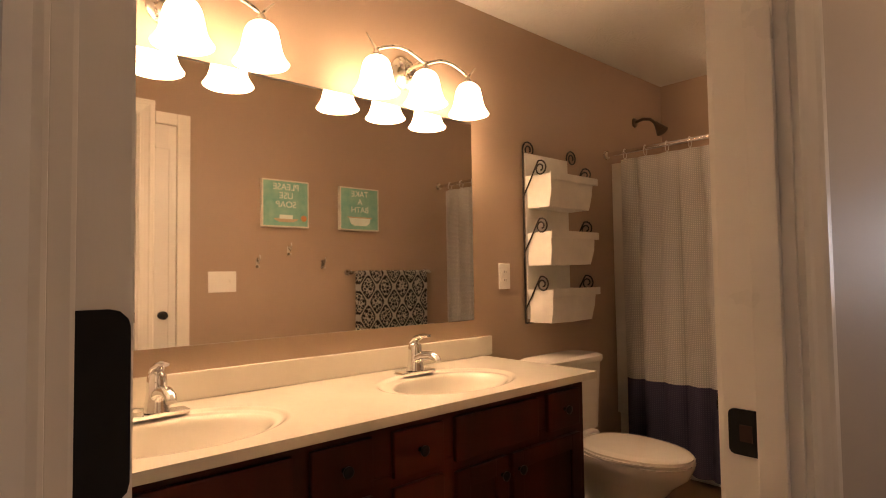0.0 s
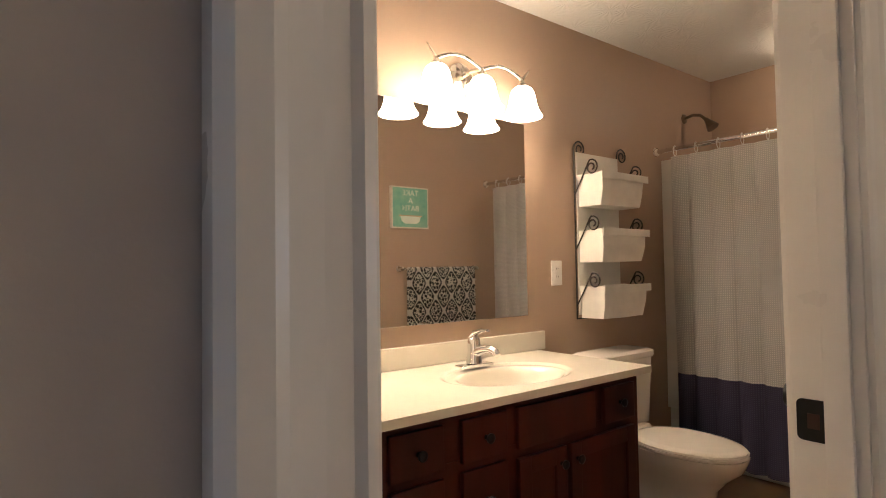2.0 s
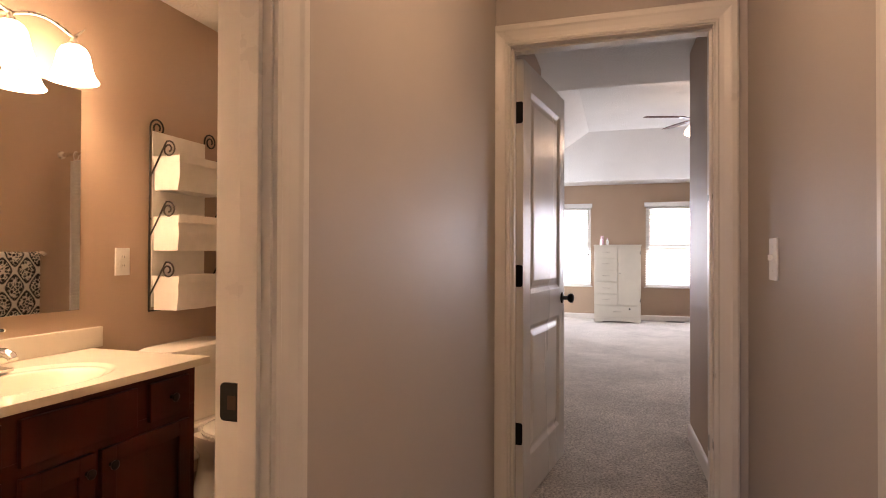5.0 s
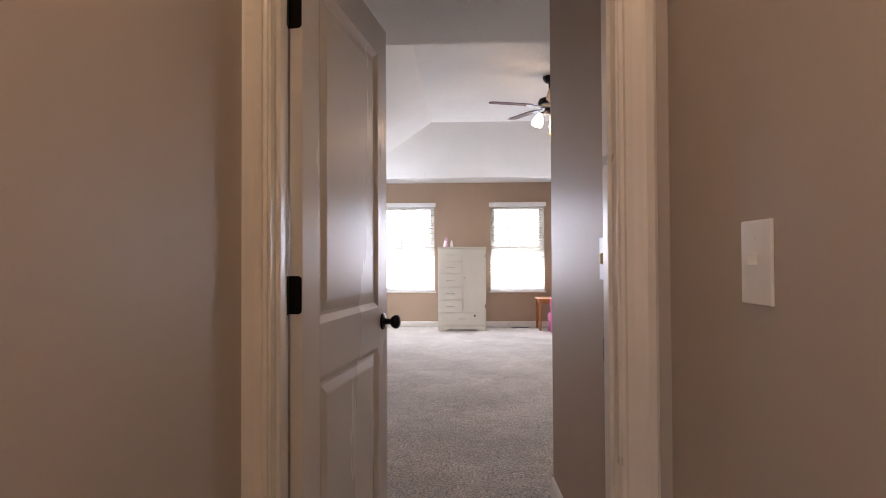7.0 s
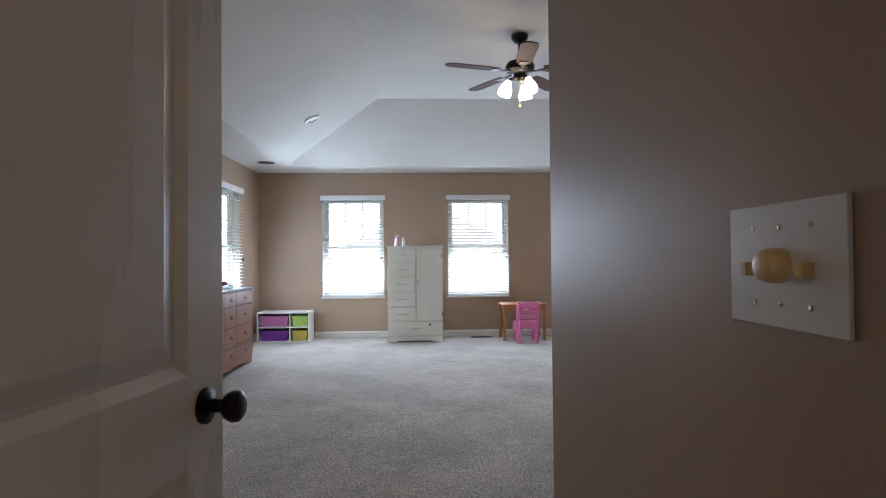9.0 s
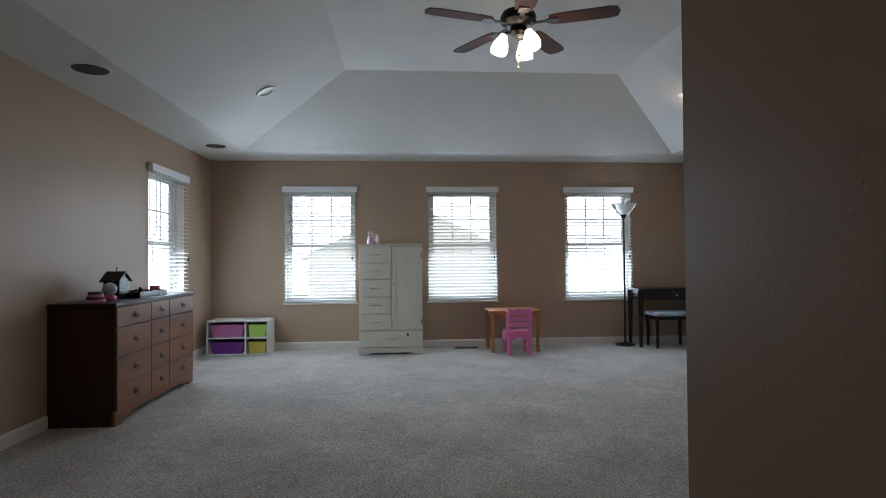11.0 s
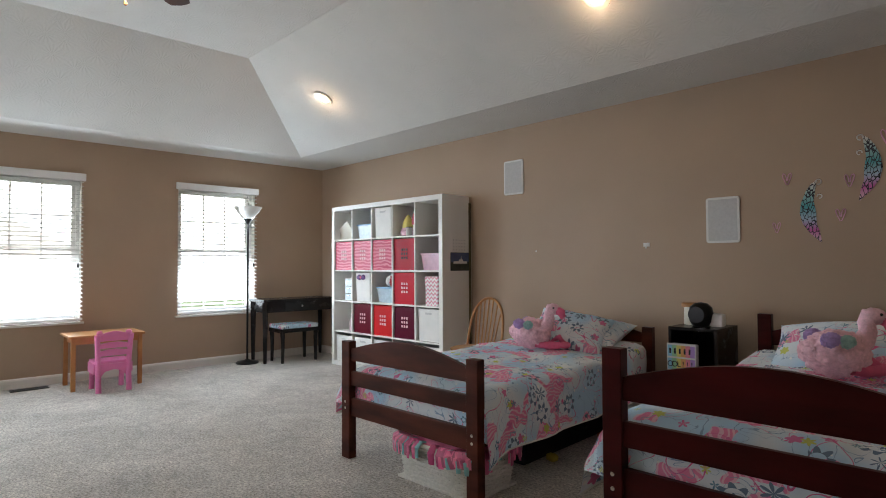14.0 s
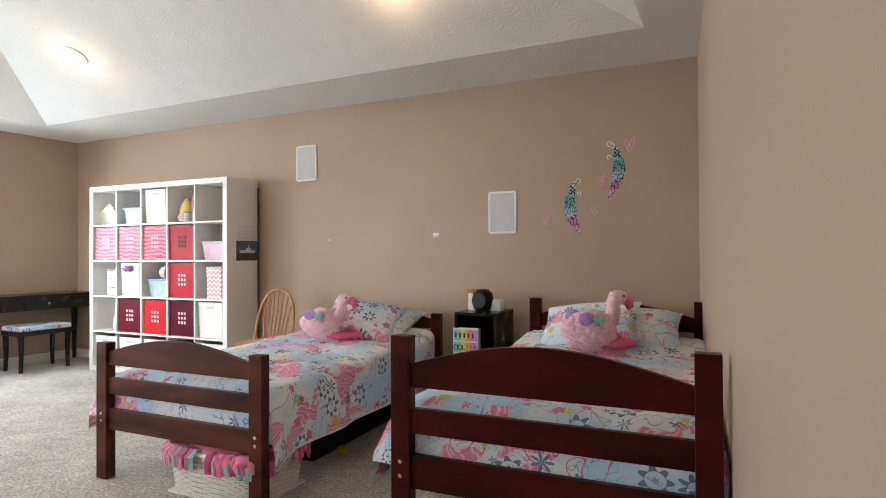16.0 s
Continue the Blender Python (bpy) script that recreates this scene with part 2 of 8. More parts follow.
def lathe(profile, segs=24, center=(0, 0, 0), m=None):
    bm = bmesh.new()
    add_lathe(bm, profile, segs, center, m)
    bmesh.ops.remove_doubles(bm, verts=bm.verts[:], dist=1e-5)
    return bm


def add_tube(bm, pts, radius, segs=8, flat=1.0):
    """A tube along points; radius: a number or one a point."""
    pts = [Vector(p) for p in pts]
    n = len(pts)
    rad = radius if isinstance(radius, (list, tuple)) else [radius] * n
    rings, up = [], None
    for i, p in enumerate(pts):
        d = (pts[min(i + 1, n - 1)] - pts[max(i - 1, 0)]).normalized()
        if up is None:
            up = Vector((0, 0, 1)) if abs(d.z) < 0.9 else Vector((1, 0, 0))
        side = d.cross(up).normalized()
        up = side.cross(d).normalized()
        rings.append([bm.verts.new(p + rad[i] * (math.cos(2 * math.pi * k / segs) * side + flat * math.sin(2 * math.pi * k / segs) * up)) for k in range(segs)])
    for a, b in zip(rings, rings[1:]):
        for k in range(segs):
            bm.faces.new((a[k], a[(k + 1) % segs], b[(k + 1) % segs], b[k]))
    bm.faces.new(rings[0][::-1])
    bm.faces.new(rings[-1])
    return bm


def tube(pts, radius, segs=8, flat=1.0):
    return add_tube(bmesh.new(), pts, radius, segs, flat)


def cyl(a, b, r, segs=16):
    return tube([a, b], r, segs)


def prism(outline, y0, y1, bevel=0.0):
    """A flat outline in x and z, from y0 to y1."""
    bm = bmesh.new()
    fr = [bm.verts.new((x, y0, z)) for x, z in outline]
    bk = [bm.verts.new((x, y1, z)) for x, z in outline]
    bm.faces.new(fr)
    bm.faces.new(bk[::-1])
    n = len(outline)
    for i in range(n):
        bm.faces.new((fr[i], bk[i], bk[(i + 1) % n], fr[(i + 1) % n]))
    if bevel:
        bmesh.ops.bevel(bm, geom=bm.edges[:], offset=bevel, segments=2, profile=0.7, affect="EDGES")
    return bm


def blob(center, radii, sub=3, rough=0.0, scale=6.0, m=None):
    bm = bmesh.new()
    bmesh.ops.create_icosphere(bm, subdivisions=sub, radius=1)
    for v in bm.verts:
        k = 1 + rough * noise.noise(v.co * scale)
        v.co = Vector((center[0] + v.co.x * radii[0] * k, center[1] + v.co.y * radii[1] * k, center[2] + v.co.z * radii[2] * k))
    if m is not None:
        bmesh.ops.transform(bm, matrix=m, verts=bm.verts[:])
    return bm


def spiral(center, r0, turns, start, axis="xz", n=22, sense=1):
    out = []
    for i in range(n):
        a = start + sense * turns * 2 * math.pi * i / (n - 1)
        r = r0 * (1 - 0.72 * i / (n - 1))
        u, w = r * math.cos(a), r * math.sin(a)
        out.append((center[0] + (u if axis == "xz" else 0), center[1] + (0 if axis == "xz" else u), center[2] + w))
    return out

# ---- the large structure ----


def structure(name, bm, mat, label, category, smooth=False):
    return tagged(part(name, bm, mat, None, "", smooth), label, category, "", "structure")


def wall_x(name, x0, x1, y0, y1, z1, holes, mat, label):
    """A wall that runs along x, with holes (x0, x1, z0, z1) through it."""
    bm = bmesh.new()
    cuts = sorted(holes)
    x = x0
    for a, b, c, d in cuts:
        if a > x:
            add_box(bm, (x, y0, 0), (a, y1, z1))
        if c > 0:
            add_box(bm, (a, y0, 0), (b, y1, c))
        if d < z1:
            add_box(bm, (a, y0, d), (b, y1, z1))
        x = b
    if x < x1:
        add_box(bm, (x, y0, 0), (x1, y1, z1))
    return structure(name, bm, mat, label, "wall")


def wall_y(name, y0, y1, x0, x1, z1, holes, mat, label):
    bm = bmesh.new()
    y = y0
    for a, b, c, d in sorted(holes):
        if a > y:
            add_box(bm, (x0, y, 0), (x1, a, z1))
        if c > 0:
            add_box(bm, (x0, a, 0), (x1, b, c))
        if d < z1:
            add_box(bm, (x0, a, d), (x1, b, z1))
        y = b
    if y < y1:
        add_box(bm, (x0, y, 0), (x1, y1, z1))
    return structure(name, bm, mat, label, "wall")


H = 2.45
E_X, N_Y, S_Y = 10.55, 1.96, -4.545
SOUTH_TURN = 2.187


def south_y(x):
    """The inner face of the south wall, which stands a little out of square."""
    return S_Y - 0.0382 * (E_X - x)


WZ0, WZ1 = 0.60, 2.08
# hall north wall: its hall side in hall paint, its bath side in bath paint
wall_x("wall_hall_north", -0.48, 2.20, 0.135, 0.18, H, [(-0.279, 0.525, 0, 2.05)], HALL_PAINT, "smooth greige painted hall wall with a sheen")
wall_x("wall_bath_south", -0.37, 3.40, 0.18, 0.225, H, [(-0.279, 0.525, 0, 2.05)], BATH_PAINT, "warm taupe painted bathroom wall")
wall_y("wall_bath_west", 0.18, 3.0, -0.48, -0.37, H, [], HALL_PAINT, "smooth greige painted wall at the hall corner")
wall_x("wall_bath_north", -0.37, 3.52, 1.765, 1.88, H, [], BATH_PAINT, "warm taupe painted bathroom wall behind the mirror")
wall_y("wall_bath_east", 0.225, 1.765, 3.40, 3.52, H, [], BATH_PAINT, "warm taupe painted wall above the tub")
wall_x("wall_hall_south", -3.1, 2.20, -0.98, -0.86, H, [(0.13, 0.93, 0, 2.05)], HALL_PAINT, "smooth greige painted hall wall with a sheen")
wall_y("wall_bedroom_door", -0.98, 0.195, 2.20, 2.325, H, [(-0.754, 0.088, 0, 2.09)], HALL_PAINT, "greige painted wall round the bedroom doorway")
_bm = bmesh.new()
add_box(_bm, (0, -0.12, 0), (1.343, 0, H), m=Matrix.Translation((2.326, -0.845, 0)) @ pose(0, 0, 0, 0, 0, 1.3))
structure("wall_entry_south", _bm, PAINT, "taupe painted wall of the bedroom entry", "wall")
wall_x("wall_entry_north", 2.325, 3.58, 0.135, 0.195, H, [], PAINT, "taupe painted wall behind the open door")
_bm = bmesh.new()
add_box(_bm, (-0.12, -0.10, 0), (0, 3.996, H), m=Matrix.Translation((4.027, -4.795, 0)) @ pose(0, 0, 0, 0, 0, 5.137))
structure("wall_bedroom_west", _bm, PAINT, "taupe painted bedroom wall beside the bed", "wall")
wall_y("wall_bedroom_northwest", 0.135, N_Y, 3.58, 3.70, H, [], PAINT, "taupe painted bedroom wall")
_holes = [(y - 0.45, y + 0.45, WZ0, WZ1) for y in WINDOW_Y]
wall_y("wall_bedroom_east", S_Y - 0.12, N_Y + 0.14, E_X, E_X + 0.16, H, _holes, PAINT, "taupe painted wall with three windows")
wall_x("wall_bedroom_north", 3.70, E_X, N_Y, N_Y + 0.16, H, [(8.75, 9.65, WZ0, WZ1)], PAINT, "taupe painted wall with one window behind the dresser")
_bm = bmesh.new()
add_box(_bm, (-6.75, -0.12, 0), (0.02, 0, H), m=Matrix.Translation((E_X, S_Y, 0)) @ pose(0, 0, 0, 0, 0, SOUTH_TURN))
structure("wall_bedroom_south", _bm, PAINT, "taupe painted wall behind the beds", "wall")
# hall beyond the corner
wall_x("wall_landing_north", -3.1, -0.48, 3.0, 3.12, H, [], HALL_PAINT, "greige painted landing wall")
wall_y("wall_landing_west", -0.98, 3.12, -3.22, -3.1, H, [(0.3, 1.5, 0.75, 2.15)], HALL_PAINT, "greige painted landing wall with a window opening")

structure("floor_carpet", box((-3.2, -5.0, -0.06), (10.7, 3.1, 0), 0), CARPET, "grey beige textured loop carpet", "carpet")
structure("floor_bath", box((-0.37, 0.20, -0.02), (3.40, 1.765, 0.004), 0), VINYL, "mottled brown stone look vinyl floor", "floor")
structure("ceiling_hall", box((-3.2, -0.98, H), (2.325, 0.20, H + 0.08), 0), CEILING, "white textured hall ceiling", "ceiling")
structure("ceiling_landing", box((-3.2, 0.20, H), (-0.37, 3.1, H + 0.08), 0), CEILING, "white textured landing ceiling", "ceiling")
structure("ceiling_bath", box((-0.40, 0.19, 2.40), (3.45, 1.80, 2.44), 0), CEILING, "white stomped texture bathroom ceiling", "ceiling")
structure("ceiling_entry", box((2.325, -0.98, H), (3.58, 0.20, H + 0.08), 0), CEILING, "white textured ceiling of the bedroom entry", "ceiling")

# tray ceiling: a flat border, four slopes, a raised middle
OX0, OX1, OY1 = 4.27, 9.90, 1.38
IX0, IX1, IY1, TOP = 5.50, 8.79, 0.06, 3.07


def tray_foot(x):
    """The south foot of the tray's slope, along the south wall."""
    return -3.875 - 0.0444 * (OX1 - x)


def tray_head(x):
    return -2.752 - 0.0382 * (IX1 - x)


def tray_ceiling():
    bm = bmesh.new()
    rect = lambda a, b, c, d, z: [bm.verts.new(p) for p in ((a, c, z), (b, c, z), (b, d, z), (a, d, z))]
    corners = lambda a, b, south, d, z: [bm.verts.new(p) for p in ((a, south(a), z), (b, south(b), z), (b, d, z), (a, d, z))]
    outer = rect(3.58, E_X + 0.05, -4.95, N_Y + 0.05, H)
    mid = corners(OX0, OX1, tray_foot, OY1, H)
    inn = corners(IX0, IX1, tray_head, IY1, TOP)
    back = rect(3.58, E_X + 0.05, -4.95, N_Y + 0.05, TOP + 0.15)
    for a, b in ((outer, mid), (mid, inn), (back, outer)):
        for i in range(4):
            j = (i + 1) % 4
            bm.faces.new((a[i], a[j], b[j], b[i]))
    bm.faces.new(inn)
    bm.faces.new(back)
    return bm


structure("ceiling_bedroom", tray_ceiling(), CEILING, "white stomped texture tray ceiling with sloped sides", "ceiling")


def slope_point(side, along, t):
    """A point on the south or north slope of the tray, t from its foot to its top."""
    y0, y1 = (tray_foot(along), tray_head(along)) if side == "south" else (OY1, IY1)
    return (along, y0 + (y1 - y0) * t, H + (TOP - H) * t)


# baseboards
def baseboard(a, b, normal):
    """A white board of 9 cm along the floor from a to b; normal: the way into the room."""
    a, b, n = Vector((*a, 0)), Vector((*b, 0)), Vector((*normal, 0))
    bm = bmesh.new()
    prof = [(0, 0), (0.014, 0), (0.014, 0.07), (0.009, 0.085), (0.003, 0.092), (0, 0.092)]
    r0 = [bm.verts.new(a + n * u + Vector((0, 0, w))) for u, w in prof]
    r1 = [bm.verts.new(b + n * u + Vector((0, 0, w))) for u, w in prof]
    for i in range(len(prof)):
        j = (i + 1) % len(prof)
        bm.faces.new((r0[i], r0[j], r1[j], r1[i]))
    bm.faces.new(r0[::-1])
    bm.faces.new(r1)
    return structure("baseboard", bm, TRIM, "white painted wooden baseboard", "baseboard")


baseboard((E_X, S_Y), (E_X, N_Y), (-1, 0))
baseboard((4.04, south_y(4.04)), (E_X - 0.014, south_y(E_X - 0.014)), (-0.038, 0.999))
baseboard((3.70, N_Y), (E_X - 0.014, N_Y), (0, -1))
baseboard((2.42, -0.8425), (3.668, -0.8145), (-0.023, 1))
baseboard((3.671, -0.83), (4.026, -4.780), (0.996, 0.0895))
baseboard((0.62, 0.135), (2.19, 0.135), (0, -1))
baseboard((-0.48, 0.135), (-0.36, 0.135), (0, -1))
baseboard((1.03, -0.86), (2.19, -0.86), (0, 1))
baseboard((-3.0, -0.86), (0.03, -0.86), (0, 1))
baseboard((-0.48, 0.15), (-0.48, 0.93), (-1, 0))


def casing_profile():
    """Width from the opening outward, and how far it stands off the wall."""
    return [(0, 0), (0, 0.010), (0.008, 0.013), (0.014, 0.010), (0.030, 0.012), (0.050, 0.017), (0.058, 0.021), (0.075, 0.021), (0.083, 0.016), (0.083, 0)]


def casing(name, axis, a, b, top, plane, out):
    """A mitred door casing round the opening from a to b along axis, on the wall plane, standing off it by out (+1 or -1)."""
    bm = bmesh.new()
    path = [((a, 0), (-1, 0)), ((a, top), (-1, 1)), ((b, top), (1, 1)), ((b, 0), (1, 0))]
    rings = []
    for (u, z), (du, dz) in path:
        ring = []
        for w, d in casing_profile():
            uu, zz, dd = u + du * w, z + dz * w, plane + out * d
            ring.append(bm.verts.new((uu, dd, zz) if axis == "x" else (dd, uu, zz)))
        rings.append(ring)
    n = len(casing_profile())
    for p, q in zip(rings, rings[1:]):
        for i in range(n):
            bm.faces.new((p[i], p[(i + 1) % n], q[(i + 1) % n], q[i]))
    bm.faces.new(rings[0])
    bm.faces.new(rings[-1][::-1])
    return structure(name, bm, TRIM, "white moulded door casing", "door casing")


def jamb(axis, a, b, top, d0, d1, stop):
    """The lining of a doorway, with its stop; d0, d1: from one wall side to the other."""
    t = 0.018
    def bx(u0, u1, v0, v1, z0, z1):
        return ((u0, v0, z0), (u1, v1, z1)) if axis == "x" else ((v0, u0, z0), (v1, u1, z1))
    s0, s1 = stop
    items = [bx(a - t, a, d0, d1, 0, top), bx(b, b + t, d0, d1, 0, top), bx(a - t, b + t, d0, d1, top, top + t),
             bx(a, a + 0.011, s0, s1, 0, top), bx(b - 0.011, b, s0, s1, 0, top), bx(a, b, s0, s1, top - 0.011, top)]
    return structure("door_jamb", boxes(items, 0.002), TRIM, "white painted door jamb with a stop", "door jamb")


jamb("x", -0.263, 0.508, 2.032, 0.132, 0.228, (0.148, 0.182))
casing("door_casing_bath_hall", "x", -0.269, 0.514, 2.038, 0.134, -1)
casing("door_casing_bath", "x", -0.269, 0.514, 2.038, 0.226, 1)
jamb("y", -0.738, 0.072, 2.072, 2.197, 2.328, (2.235, 2.285))
casing("door_casing_bedroom_hall", "y", -0.744, 0.078, 2.078, 2.199, -1)
casing("door_casing_bedroom", "y", -0.744, 0.078, 2.078, 2.326, 1)
jamb("x", 0.147, 0.913, 2.032, -0.983, -0.857, (-0.955, -0.92))
casing("door_casing_hall_south", "x", 0.141, 0.919, 2.038, -0.859, 1)
casing("door_casing_landing", "y", 1.00, 1.76, 2.038, -0.481, -1)


def panel_door(name, place, rz, width, label, knobs=True, mid_hinge=1.012, height=2.02):
    """A two-panel moulded door; its hinge edge stands at place, the leaf runs along its own x, 35 mm thick towards +y."""
    ob = thing(name, place, label, "door", rz, "", "structure")
    w, h, t = width, height, 0.035
    st, top, mid0, mid1, bot = 0.115, 0.125, 0.825, 0.975, 0.21
    bm = bmesh.new()
    z0 = 0.012
    add_box(bm, (0, 0, z0), (st, t, h), 0.002)
    add_box(bm, (w - st, 0, z0), (w, t, h), 0.002)
    add_box(bm, (st, 0.0, h - top), (w - st, t, h), 0.001)
    add_box(bm, (st, 0.0, mid0), (w - st, t, mid1), 0.001)
    add_box(bm, (st, 0.0, z0), (w - st, t, bot), 0.001)
    part("frame", bm, DOORPAINT, ob)
    for a, b in ((bot, mid0), (mid1, h - top)):
        bm = bmesh.new()
        for y0, sgn in ((0.0, 1), (t, -1)):
            # moulding that falls from the stile to the sunk field and rises again to the raised panel
            rings = []
            for inset, depth in ((0, 0.0), (0.006, 0.003), (0.020, 0.011), (0.030, 0.011), (0.055, 0.004), (0.060, 0.003)):
                rings.append([bm.verts.new((x, y0 + sgn * depth, z)) for x, z in ((st + inset, a + inset), (w - st - inset, a + inset), (w - st - inset, b - inset), (st + inset, b - inset))])
            for p, q in zip(rings, rings[1:]):
                for i in range(4):
                    bm.faces.new((p[i], p[(i + 1) % 4], q[(i + 1) % 4], q[i]))
            bm.faces.new(rings[-1])
        part("panel", bm, DOORPAINT, ob)
    if knobs:
        for sgn, y in ((-1, 0.0), (1, t)):
            m = Matrix.Translation((w - 0.062, y, 0.915)) @ pose(0, 0, 0, -90 * sgn, 0, 0)
            knob = part("door_knob", lathe([(0, 0), (0.031, 0.0), (0.031, 0.006), (0.012, 0.012), (0.011, 0.032), (0.022, 0.040), (0.0275, 0.052), (0.026, 0.062), (0.016, 0.069), (0, 0.070)], 24, m=m), BLACKMETAL, ob, "black round door knob", True)
        part("latch_plate", box((w - 0.001, 0.006, 0.885), (w + 0.0015, 0.029, 0.945), 0.0004), BLACKMETAL, ob, "black latch plate")
    for z in (0.29, mid_hinge, 1.763):
        leaf = [(0.050, 0), (0.050, 0.10)] + [(0.012 - 0.010 * math.sin(a), 0.09 + 0.010 * math.cos(a)) for a in (0, 0.5, 1.1, 1.57)] + [(0.012 - 0.010 * math.cos(a), 0.010 - 0.010 * math.sin(a)) for a in (0, 0.5, 1.1, 1.57)]
        bm = prism([(u, z + w) for u, w in leaf], -0.0020, 0.0004)
        bmesh.ops.transform(bm, matrix=Matrix(((0, 1, 0, 0), (1, 0, 0, 0), (0, 0, 1, 0), (0, 0, 0, 1))), verts=bm.verts[:])
        hinge = part("hinge", bm, BLACKMETAL, ob, "black hinge leaf with rounded corners")
        part("hinge_pin", cyl((-0.004, t + 0.008, z + 0.10), (-0.004, t + 0.008, z + 0.128), 0.0032, 8), BLACKMETAL, hinge)
        part("hinge_barrel", cyl((-0.004, t + 0.008, z), (-0.004, t + 0.008, z + 0.10), 0.006, 10), BLACKMETAL, hinge)
    return ob


# the bathroom door stands open into the bath; its hinge edge faces the hall
panel_door("door_1", (-0.2125, 0.232, 0), 90, 0.740, "white two-panel bathroom door standing open", True, 1.024)
# the bedroom door stands open into the entry
panel_door("door_2", (2.336, 0.036, 0), -8.4, 0.785, "white two-panel bedroom door standing open", height=2.06)
panel_door("door_3", (0.150, -0.918, 0), 0, 0.760, "closed white two-panel door across the hall")


def rounded_rect(w, h, r, n=5):
    out = []
    for cx, cz, a0 in ((w / 2 - r, h / 2 - r, 0), (-w / 2 + r, h / 2 - r, 90), (-w / 2 + r, -h / 2 + r, 180), (w / 2 - r, -h / 2 + r, 270)):
        for i in range(n + 1):
            a = radians(a0 + 90 * i / n)
            out.append((cx + r * math.cos(a), cz + r * math.sin(a)))
    return out


# strike plate on the bath jamb, and hinge leaves on the bedroom jamb
_s = thing("strike_plate", (0.508, 0.196, 0.925), "black strike plate on the white jamb", "strike plate")
part("plate", prism([(x, z) for x, z in rounded_rect(0.048, 0.06, 0.008)], 0, 0.003), BLACKMETAL, _s)
part("latch_hole", box((-0.006, -0.001, -0.012), (0.010, 0.0038, 0.010), 0.001), SHADED_BROWN, _s, "dark latch hole")
for _c in _s.children:
    _c.matrix_basis = pose(0, 0, 0, 0, 0, 90)
_s = thing("strike_plate", (2.305, -0.7378, 0.925), "black strike plate on the bedroom door jamb", "strike plate")
part("plate", prism([(x, z) for x, z in rounded_rect(0.042, 0.06, 0.008)], 0, 0.003), BLACKMETAL, _s)
part("latch_hole", box((-0.008, -0.001, -0.012), (0.008, 0.0038, 0.010), 0.001), SHADED_BROWN, _s, "dark latch hole")
for _z in (0.29, 1.012, 1.763):
    _h = thing("jamb_hinge", (2.306, 0.0715, _z), "black hinge leaf on the white door jamb", "hinge", group="jamb hinges")
    part("leaf", box((-0.022, -0.002, 0), (0.022, 0.001, 0.10), 0.001), BLACKMETAL, _h)

# ---- windows ----


def window(name, place, rz):
    """A double-hung window in its opening, 0.90 by 1.48 m, with a sill; its own +y points outdoors, its origin is the middle of the foot at the wall's inner face."""
    ob = thing(name, place, "white double-hung window with grid bars", "window", rz, "", "structure")
    w, h = 0.45, WZ1 - WZ0
    part("window_frame", boxes([((-w, 0.085, 0), (-w + 0.035, 0.15, h)), ((w - 0.035, 0.085, 0), (w, 0.15, h)), ((-w, 0.085, h - 0.035), (w, 0.15, h)), ((-w, 0.085, 0), (w, 0.15, 0.035))]), PLASTIC, ob)
    for k, (a, b, y) in enumerate(((0.035, h / 2 + 0.02, 0.09), (h / 2 - 0.02, h - 0.035, 0.118))):
        sash = part("sash", boxes([((-w + 0.035, y, a), (-w + 0.07, y + 0.028, b)), ((w - 0.07, y, a), (w - 0.035, y + 0.028, b)), ((-w + 0.07, y, a), (w - 0.07, y + 0.028, a + 0.04)), ((-w + 0.07, y, b - 0.04), (w - 0.07, y + 0.028, b))]), PLASTIC, ob)
        pane = part("pane", box((-w + 0.07, y + 0.012, a + 0.04), (w - 0.07, y + 0.016, b - 0.04), 0), GLASSY, sash)
        pane.visible_shadow = False
        for x in (-0.127, 0.127):
            part("grid_bar", box((x - 0.008, y + 0.004, a + 0.04), (x + 0.008, y + 0.011, b - 0.04), 0.001), PLASTIC, sash)
        zc = (a + b) / 2
        part("grid_bar", box((-w + 0.07, y + 0.003, zc - 0.008), (w - 0.07, y + 0.010, zc + 0.008), 0.001), PLASTIC, sash)
    part("window_sill", box((-w - 0.03, -0.03, -0.022), (w + 0.03, 0.084, 0.0), 0.005), TRIM, ob)
    part("drywall_return", boxes([((-w, 0.0, 0), (-w + 0.003, 0.085, h)), ((w - 0.003, 0, 0), (w, 0.085, h)), ((-w + 0.003, 0, h - 0.003), (w - 0.003, 0.085, h))], 0), TRIM, ob)
    return ob


